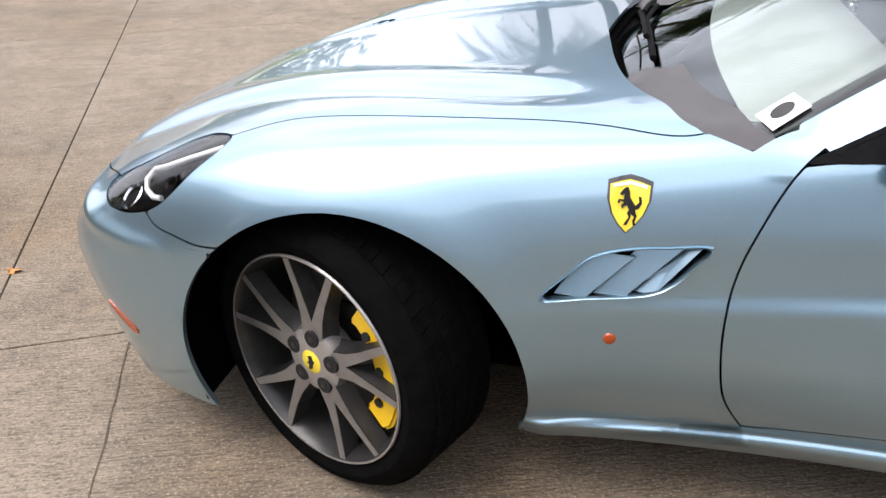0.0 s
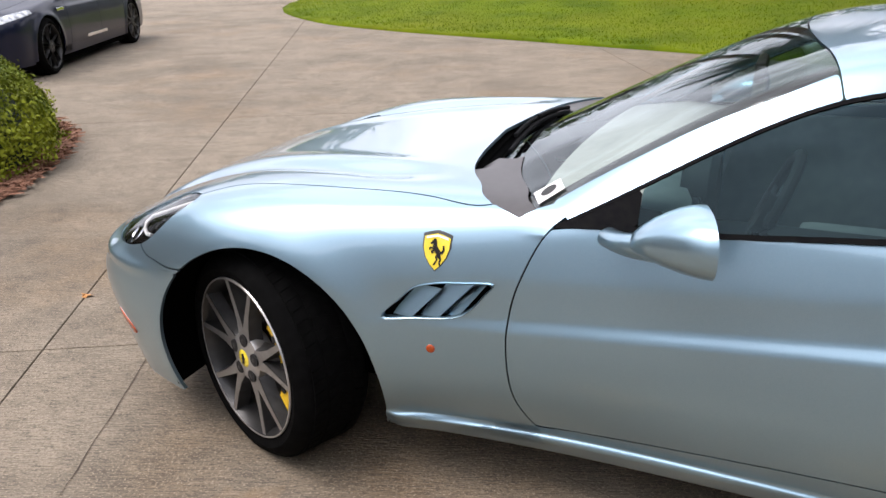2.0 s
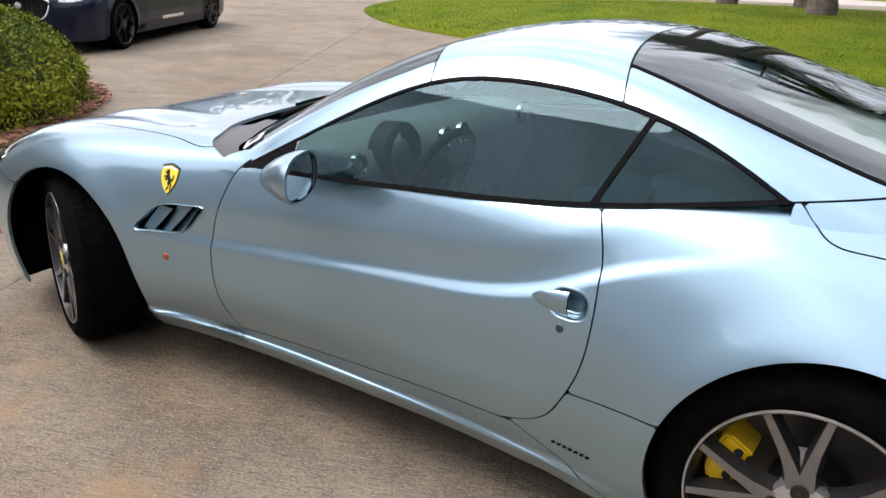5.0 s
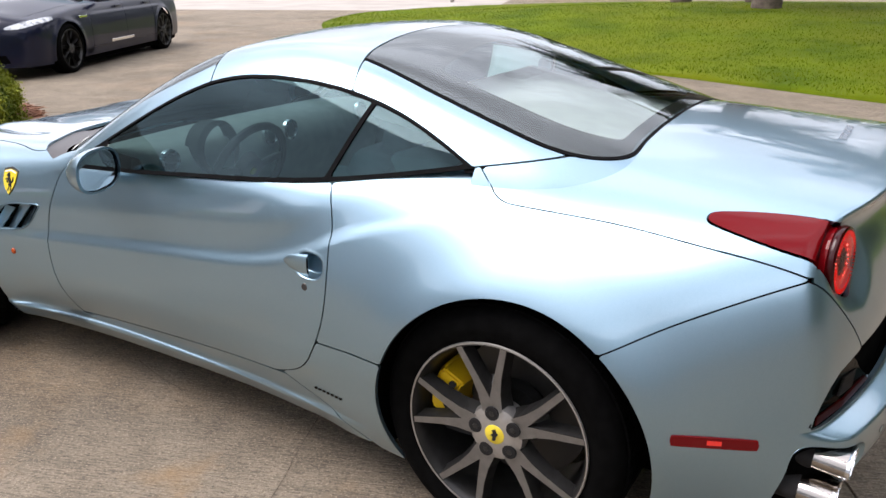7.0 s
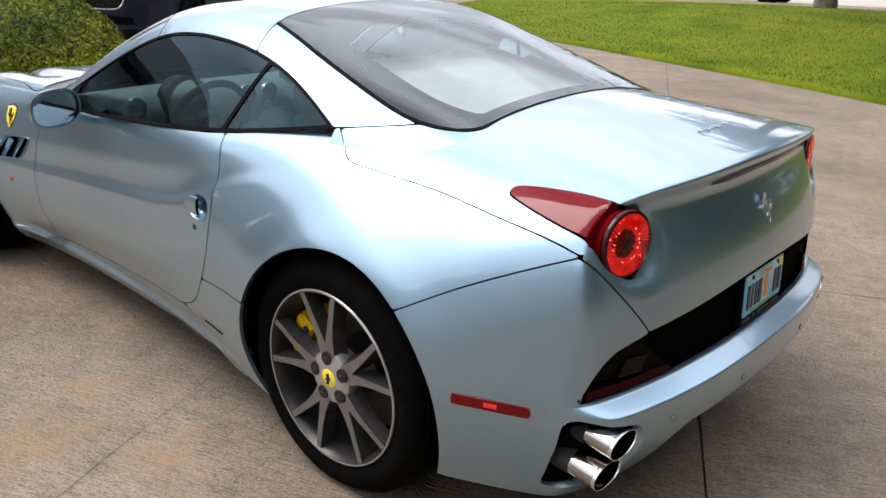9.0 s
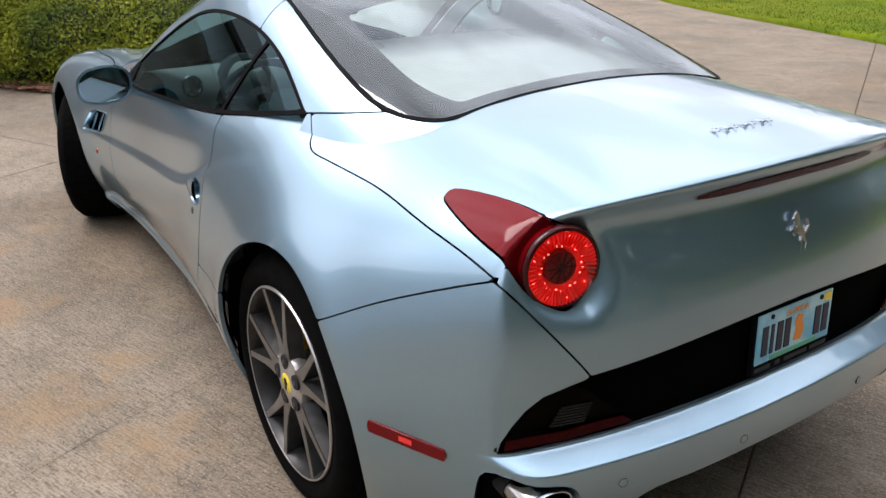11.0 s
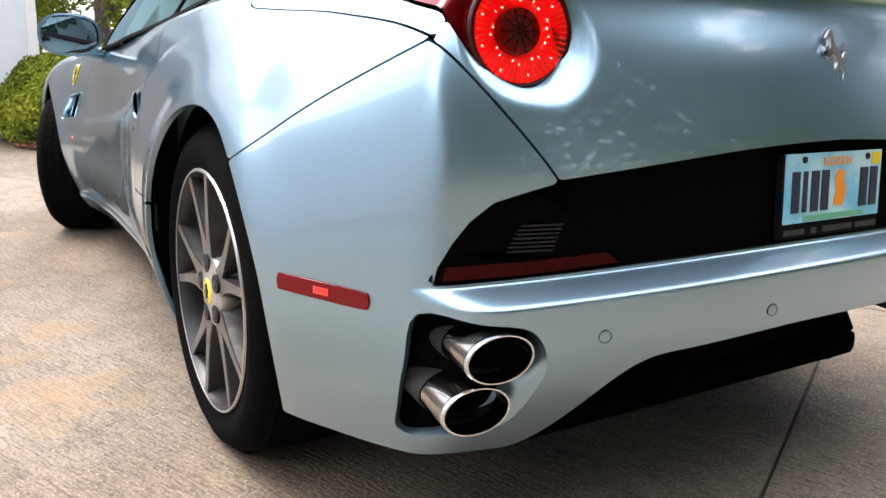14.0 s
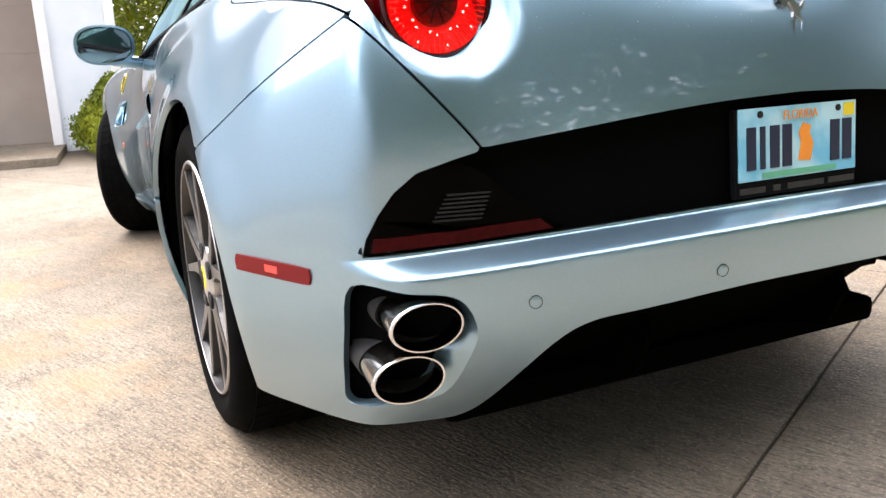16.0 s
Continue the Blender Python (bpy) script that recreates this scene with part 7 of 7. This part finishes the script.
sF, sR, sA = (0.0, 0.33), (3.13, 0.33), 0.375
sw_plan = spline((-0.9, 0.80), (-0.5, 0.89), (0.0, 0.935), (0.8, 0.935), (1.6, 0.935), (2.4, 0.94), (3.1, 0.94), (3.7, 0.89), (4.2, 0.80))
st_mid = spline((-0.95, 0.70), (-0.85, 0.80), (-0.5, 0.88), (0.0, 0.945), (0.6, 0.995), (1.0, 1.01), (2.0, 1.02), (3.0, 1.06), (3.5, 1.08), (4.1, 1.05))
st_edge = spline((-0.95, 0.62), (-0.7, 0.74), (-0.4, 0.815), (0.0, 0.88), (0.6, 0.93), (1.5, 0.955), (2.5, 0.985), (3.3, 1.01), (4.1, 0.98))


def sbody(x, y, z):
    w = sw_plan(x) - 0.45 * np.maximum(z - 0.55, 0) ** 2 - 0.5 * np.maximum(0.45 - z, 0) ** 2 + 0.012 * smooth01((0.80 - z) / 0.05) * smooth01((x - 0.3) / 0.5) * smooth01((3.2 - x) / 0.5)
    for c in (sF, sR):
        w = w + 0.015 * np.exp(-((arch_r(x, z, c) - sA) / 0.05) ** 2)
    t = st_mid(x) + (st_edge(x) - st_mid(x)) * (y / 0.7) ** 2
    f = smax(y - w, (z - t) * 0.97, 0.12)
    f = smax(f, (-0.93 + 0.08 * np.maximum(z - 0.6, 0) + 0.34 * np.abs(y) ** 2.6) - x, 0.22)
    return smax(f, x - (4.12 - 0.2 * y * y), 0.15)


sg_mid = spline((0.6, 0.93), (0.85, 1.02), (1.2, 1.20), (1.55, 1.35), (1.9, 1.425), (2.3, 1.445), (2.8, 1.41), (3.3, 1.28), (3.7, 1.14), (3.95, 1.04))


def scabin(x, y, z):
    s = y - (0.86 - 0.45 * (z - 0.95) - 0.03 * (x - 2) ** 2)
    return smax(s, (z - sg_mid(x - np.where(x < 2, 0.2, -0.2) * y * y * np.clip(np.abs(x - 2), 0, 1)) + 0.12 * y * y) * 0.93, 0.14)


sedan = empty("sedan", "dark navy blue four-door saloon car parked on the drive", "car", Matrix.Translation((-7.86, 4.44, 0)) @ Matrix.Rotation(math.atan2(0.90, -0.43), 4, "Z"))
S, _ = loft_grid(sbody, -0.86, 4.05, 0.025, [(0.80, 0.12), (0.95, 0.5), (0.95, 0.85), (0.7, 1.0), (0.0, 1.05)], 0.02, 0.45)
SX, SY, SZ = S[..., 0], S[..., 1], S[..., 2]
sarch = np.where(SY < 0.5, -1, np.maximum(sA - arch_r(SX, SZ, sF), sA - arch_r(SX, SZ, sR)))
SN, snok = plan_grid(sbody, -0.1, [(-0.12, 0.95), (-0.6, 0.95), (-0.93, 0.7), (-0.97, 0.0)], 0.14, 0.80, 0.02)
sbelt = spline((0.6, 0.93), (1.5, 0.945), (2.5, 0.975), (3.3, 1.02))
hoodS = SY - spline((-0.9, 0.55), (-0.3, 0.68), (0.5, 0.76), (0.9, 0.80))(SX)
sh_g = 0.003
panel("hood", skin(sbody, [(S, allof(hoodS + sh_g, SX - 0.78, -0.80 - SX))]), NAVY, sedan)
lines = (0.62, 1.72, 2.72)
for s in SIDES:
    panel("front_wing", skin(sbody, [(S, allof(-hoodS + sh_g, SX - lines[0] + sh_g, sarch, 0.2 - SZ, SZ - 0.97, -0.62 - SX))]), NAVY, sedan, s)
    for a, b_, nm in ((lines[0], lines[1], "front_door"), (lines[1], lines[2], "rear_door")):
        d = panel(nm, skin(sbody, [(S, allof(a + sh_g - SX, SX - b_ + sh_g, 0.30 - SZ, SZ - sbelt(SX), sarch))]), NAVY, sedan, s)
        sg = -1 if s == "left" else 1
        part("door_handle", box(b_ - 0.20, sg * (0.925), 0.83, 0.20, 0.03, 0.03, 0.012), NAVY, d, "chrome-edged pull handle", True)
    panel("sill", skin(sbody, [(S, allof(SZ - 0.30 + sh_g, 0.18 - SZ, 0.3 - SX, SX - 2.85, sarch))]), NAVY, sedan, s)
    panel("rear_quarter", skin(sbody, [(S, allof(lines[2] + sh_g - SX, sarch, 0.2 - SZ, SZ - np.where(SX < 3.4, sbelt(SX), 2)))]), NAVY, sedan, s)
    panel("headlight", skin(sbody, [(SN, allof(outline_dist(SN[..., 1], SN[..., 2], rounded([(0.50, 0.665), (0.62, 0.72), (0.80, 0.775), (0.89, 0.79), (0.90, 0.745), (0.80, 0.695), (0.66, 0.655)], 4)), SN[..., 0] + 0.30))], 0.01, 0.004), LAMPW, sedan, s, "clear slanted headlight")
    for dx, yy, zz in ((-0.74, 0.60, 0.685), (-0.70, 0.67, 0.70)):
        part("lamp_projector", lathe([(0.0, -0.01), (0.03, 0.0), (0.045, 0.02)], 20, "x"), CHROME, sedan, "headlight projector", True).matrix_basis = pose(dx + 0.02, (-1 if s == "left" else 1) * yy, zz)
panel("front_bumper", skin(sbody, [(SN, allof(SN[..., 0] + 0.40 - (SN[..., 2] - 0.5) * 0.0, sA - arch_r(SN[..., 0], SN[..., 2], sF), 0.17 - SN[..., 2], np.where(snok, -1.0, 1.0), -outline_dist(SN[..., 1], SN[..., 2], rounded([(-0.2, 0.70), (0.2, 0.70), (0.40, 0.68), (0.43, 0.60), (0.36, 0.47), (0.2, 0.43), (-0.2, 0.43)], 4)), -outline_dist(SN[..., 1], SN[..., 2], [(-0.1, 0.22), (0.55, 0.22), (0.50, 0.33), (-0.1, 0.35)])))], 0.02), NAVY, sedan)
part("grille_back", box(-0.83, 0, 0.57, 0.02, 0.86, 0.36), BLACK, sedan, "black grille backing")
part("intake_back", box(-0.82, 0, 0.28, 0.02, 1.1, 0.16), BLACK, sedan, "black lower intake")
gro = rounded([(-0.41, 0.60), (-0.38, 0.68), (-0.2, 0.70), (0.2, 0.70), (0.38, 0.68), (0.41, 0.60), (0.34, 0.47), (0.2, 0.43), (-0.2, 0.43), (-0.34, 0.47)], 5)
part("grille_ring", tube([(-0.925 + 0.34 * abs(y) ** 2.6, y, z) for y, z in gro + gro[:1]], 0.014, 8), CHROME, sedan, "chrome grille surround", True)
for k in range(9):
    z = 0.455 + 0.028 * k
    part("grille_bar", tube([(-0.905 + 0.34 * abs(y) ** 2.6, y, z) for y in (-0.36, -0.2, 0, 0.2, 0.36)], 0.004, 6), RIMD, sedan, "thin grille bar")
for k in range(13):
    y = -0.36 + 0.06 * k
    part("grille_bar", tube([(-0.905 + 0.34 * abs(y) ** 2.6, y, 0.45), (-0.905 + 0.34 * abs(y) ** 2.6, y, 0.69)], 0.004, 6), RIMD, sedan, "thin grille bar")
part("grille_badge", lathe([(0.0, -0.02), (0.04, -0.015), (0.05, 0.0)], 24, "x"), CHROME, sedan, "round chrome badge", True).matrix_basis = pose(-0.90, 0, 0.60)
part("bumper_strip", tube([(-0.86 + 0.34 * abs(y) ** 2.6, y, 0.36) for y in (-0.80, -0.7, -0.6)], 0.009, 8), CHROME, sedan, "thin chrome strip", True)
part("bumper_strip", tube([(-0.86 + 0.34 * abs(y) ** 2.6, y, 0.36) for y in (0.80, 0.7, 0.6)], 0.009, 8), CHROME, sedan, "thin chrome strip", True)
part("wing_vent", box(0.42, -0.937, 0.745, 0.22, 0.012, 0.035, 0.005), CHROME, sedan, "chrome wing vent")
part("door_strip", box(1.55, -0.938, 0.335, 0.75, 0.014, 0.045, 0.005), CHROME, sedan, "chrome strip low on the doors")
SS, _ = loft_grid(sbody, -0.80, 4.0, 0.06, [(0.80, 0.12), (0.95, 0.5), (0.95, 0.85), (0.7, 1.0), (0.0, 1.05)], 0.05, 0.45, -0.03)
ssa = np.where(SS[..., 1] < 0.45, -1, np.maximum(sA + 0.01 - arch_r(SS[..., 0], SS[..., 2], sF), sA + 0.01 - arch_r(SS[..., 0], SS[..., 2], sR)))
panel("inner_shell", skin(lambda x, y, z: sbody(x, y, z) + 0.03, [(SS, allof(ssa, -allof(0.75 - SS[..., 0], SS[..., 0] - 3.5, 0.85 - SS[..., 2])))], 0.0), SHELL, sedan, label="dark inner shell")
panel("boot", skin(sbody, [(S, allof(3.45 - SX, SY - 0.72))], 0.0, 0.003), NAVY, sedan)
K, kok = loft_grid(scabin, 0.62, 3.9, 0.025, [(0.95, 0.9), (0.8, 1.1), (0.62, 1.40), (0.0, 1.48)], 0.02, 0.88)
KX, KY, KZ = K[..., 0], K[..., 1], K[..., 2]
kbad = np.where(kok, -1.0, 1.0)
swt = spline((0.75, 0.93), (1.0, 1.05), (1.35, 1.22), (1.75, 1.33), (2.3, 1.365), (2.8, 1.32), (3.2, 1.20), (3.5, 1.04))
swin = allof(sbelt(KX) + 0.01 - KZ, KZ - swt(KX))
sws = allof(KY - 0.74 + 0.22 * (KX - 0.75), KX - 1.62 - 0.2 * KY ** 2, kbad)
panel("windshield", skin(scabin, [(K, sws)], 0.004), SGLASS, sedan, label="dark reflective windscreen")
srw = allof(KY - 0.62, 3.0 - KX + 0.0, KX - 3.75, kbad)
panel("rear_window", skin(scabin, [(K, srw)], 0.004), SGLASS, sedan)
panel("roof", skin(scabin, [(K, allof(-sws, -srw, -swin, kbad, sbelt(KX) - KZ, 0.7 - KX))]), NAVY, sedan)
for s in SIDES:
    panel("side_window", skin(scabin, [(K, allof(swin + 0.012, np.where(np.abs(KX - 1.80) < 0.035, 1, -1)))], 0.0, -0.002), SGLASS, sedan, s, "dark side glass")
    panel("window_trim", skin(scabin, [(K, allof(swin, -(swin + 0.012), 0.85 - KX))], 0.004, 0.002), CHROME, sedan, s, "chrome window surround")
    panel("door_pillar", skin(scabin, [(K, allof(swin + 0.008, np.abs(KX - 1.80) - 0.04))], 0.0, 0.0), JET, sedan, s)
    sg = -1 if s == "left" else 1
    part("door_mirror", box(1.02, sg * 1.00, 1.00, 0.14, 0.20, 0.13, 0.045), NAVY, sedan, "navy door mirror", True)
    part("mirror_arm", box(1.02, sg * 0.90, 0.955, 0.06, 0.10, 0.03, 0.01), BLACK, sedan, "black mirror arm", True)
    for c in (sF, sR):
        b = bmesh.new()
        rg_ = []
        for i in range(25):
            a = math.pi * (i / 24 * 1.3 - 0.15)
            x, z = c[0] + (sA + 0.01) * math.cos(a), c[1] + (sA + 0.01) * math.sin(a)
            rg_.append([b.verts.new((x, sg * 0.88, z)), b.verts.new((x, sg * 0.42, z))])
        for p, q in zip(rg_, rg_[1:]):
            b.faces.new((p[0], p[1], q[1], q[0]))
        ctr_ = b.verts.new((c[0], sg * 0.42, c[1]))
        for p, q in zip(rg_, rg_[1:]):
            b.faces.new((p[1], ctr_, q[1]))
        part("wheel_well", b, SHELL, sedan, "dark wheel housing")
for yy in (-0.38, 0.38):
    part("seat_back", box(2.0, yy, 0.85, 0.14, 0.46, 0.62, 0.05, rot=Matrix.Rotation(radians(14), 4, "Y")), TRIMIN, sedan, "dark seat", True, 50)
    part("headrest", box(2.12, yy, 1.20, 0.09, 0.24, 0.15, 0.035), TRIMIN, sedan, "dark headrest", True, 50)
part("rear_bench", box(3.0, 0, 0.82, 0.20, 1.3, 0.60, 0.06), TRIMIN, sedan, "dark rear bench", True, 50)
part("dashboard", box(0.98, 0, 0.90, 0.40, 1.4, 0.16, 0.04), TRIMIN, sedan, "dark dashboard", True, 50)
part("underbody", box(1.6, 0, 0.22, 4.6, 1.1, 0.06), SHELL, sedan, "dark underbody")
part("underbody_side", box(1.56, 0, 0.22, 2.2, 1.66, 0.05), SHELL, sedan)
part("screen_label", box(1.28, -0.52, 1.175, 0.05, 0.07, 0.004, rot=Matrix.Rotation(radians(-28), 4, "Y")), WHITE, sedan, "small white screen label")
w1 = wheel("front_wheel", sedan, 0, -0.815, 0.335, 0, 0.245, 0.340, 0.268, 0.2, RIMD, RIMD)
w2_ = wheel("rear_wheel", sedan, 3.13, -0.815, 0.335, 0, 0.245, 0.340, 0.268, 0.5, RIMD, RIMD)
copy_thing(w1, pose(0, 0.815, 0.335, 0, 0, 180))
copy_thing(w2_, pose(3.13, 0.815, 0.335, 0, 0, 180))
dk = copy_thing(sedan, Matrix.Translation((-20.6, 10.4, 0.02)) @ Matrix.Rotation(math.atan2(0.90, -0.43), 4, "Z"))
tagged(dk, "dark saloon car parked further along the drive", "car")

# ---- black off-road car far off ----
suv = empty("off_road_car", "boxy black off-road car parked on the road", "car", Matrix.Translation((-9.4, 26.8, -0.09)) @ Matrix.Rotation(radians(3), 4, "Z"))
part("body", box(1.4, 0, 0.86, 3.9, 1.5, 0.86, 0.06), JET, suv, "", True)
part("bonnet", box(-0.15, 0, 1.12, 1.1, 1.3, 0.32, 0.06), JET, suv, "", True)
part("cab", box(2.05, 0, 1.50, 2.5, 1.42, 0.66, 0.08), JET, suv, "", True)
for sg in (-1, 1):
    for x in (0, 2.95):
        b = bmesh.new()
        pr = [(-0.58, 0.62), (-0.46, 0.92), (-0.2, 1.02), (0.25, 1.02), (0.5, 0.85), (0.6, 0.60), (0.5, 0.60), (0.42, 0.80), (0.2, 0.93), (-0.18, 0.93), (-0.40, 0.82), (-0.50, 0.62)]
        part("wheel_arch", plate([(x + px_, pz_) for px_, pz_ in pr], 0.22, m=Matrix.Translation((0, -0.93 if sg < 0 else 0.71, 0))), BLACK, suv, "black flared wheel arch")
    part("window", box(1.35, sg * 0.715, 1.52, 0.85, 0.012, 0.42, 0.004), SMOKE, suv, "dark glass")
    part("window", box(2.35, sg * 0.715, 1.52, 0.85, 0.012, 0.42, 0.004), SMOKE, suv, "dark glass")
part("step_bar", cyl((0.6, -0.80, 0.48), (2.3, -0.80, 0.48), 0.04, n=12), BLACK, suv, "black step bar")
part("front_bar", box(-0.80, 0, 0.68, 0.2, 1.6, 0.2, 0.04), BLACK, suv, "black bumper", True)
for x in (0, 2.95):
    for sg in (-1, 1):
        e = new("wheel")
        e.parent = suv
        e.matrix_basis = pose(x, sg * 0.78, 0.39, 0, 0, 0 if sg < 0 else 180)
        part("tyre", lathe([(0.22, -0.11), (0.26, -0.125), (0.36, -0.12), (0.39, -0.08), (0.39, 0.08), (0.36, 0.12), (0.22, 0.11)], 40), RUBBER, e, "black off-road tyre", True, 50)
        part("rim", lathe([(0.0, -0.07), (0.06, -0.09), (0.10, -0.06), (0.19, -0.05), (0.22, -0.11), (0.225, -0.09)], 30), RIMF, e, "silver alloy rim", True, 30)
        for k in range(5):
            # black discs whose colour stands in for the shaded rim holes
            part("rim_hole", cyl((0.145, -0.062, 0), (0.145, -0.05, 0), 0.035, n=12), SOOT_BLACK, e, "dark opening").matrix_basis = Matrix.Rotation(2 * math.pi * k / 5, 4, "Y")
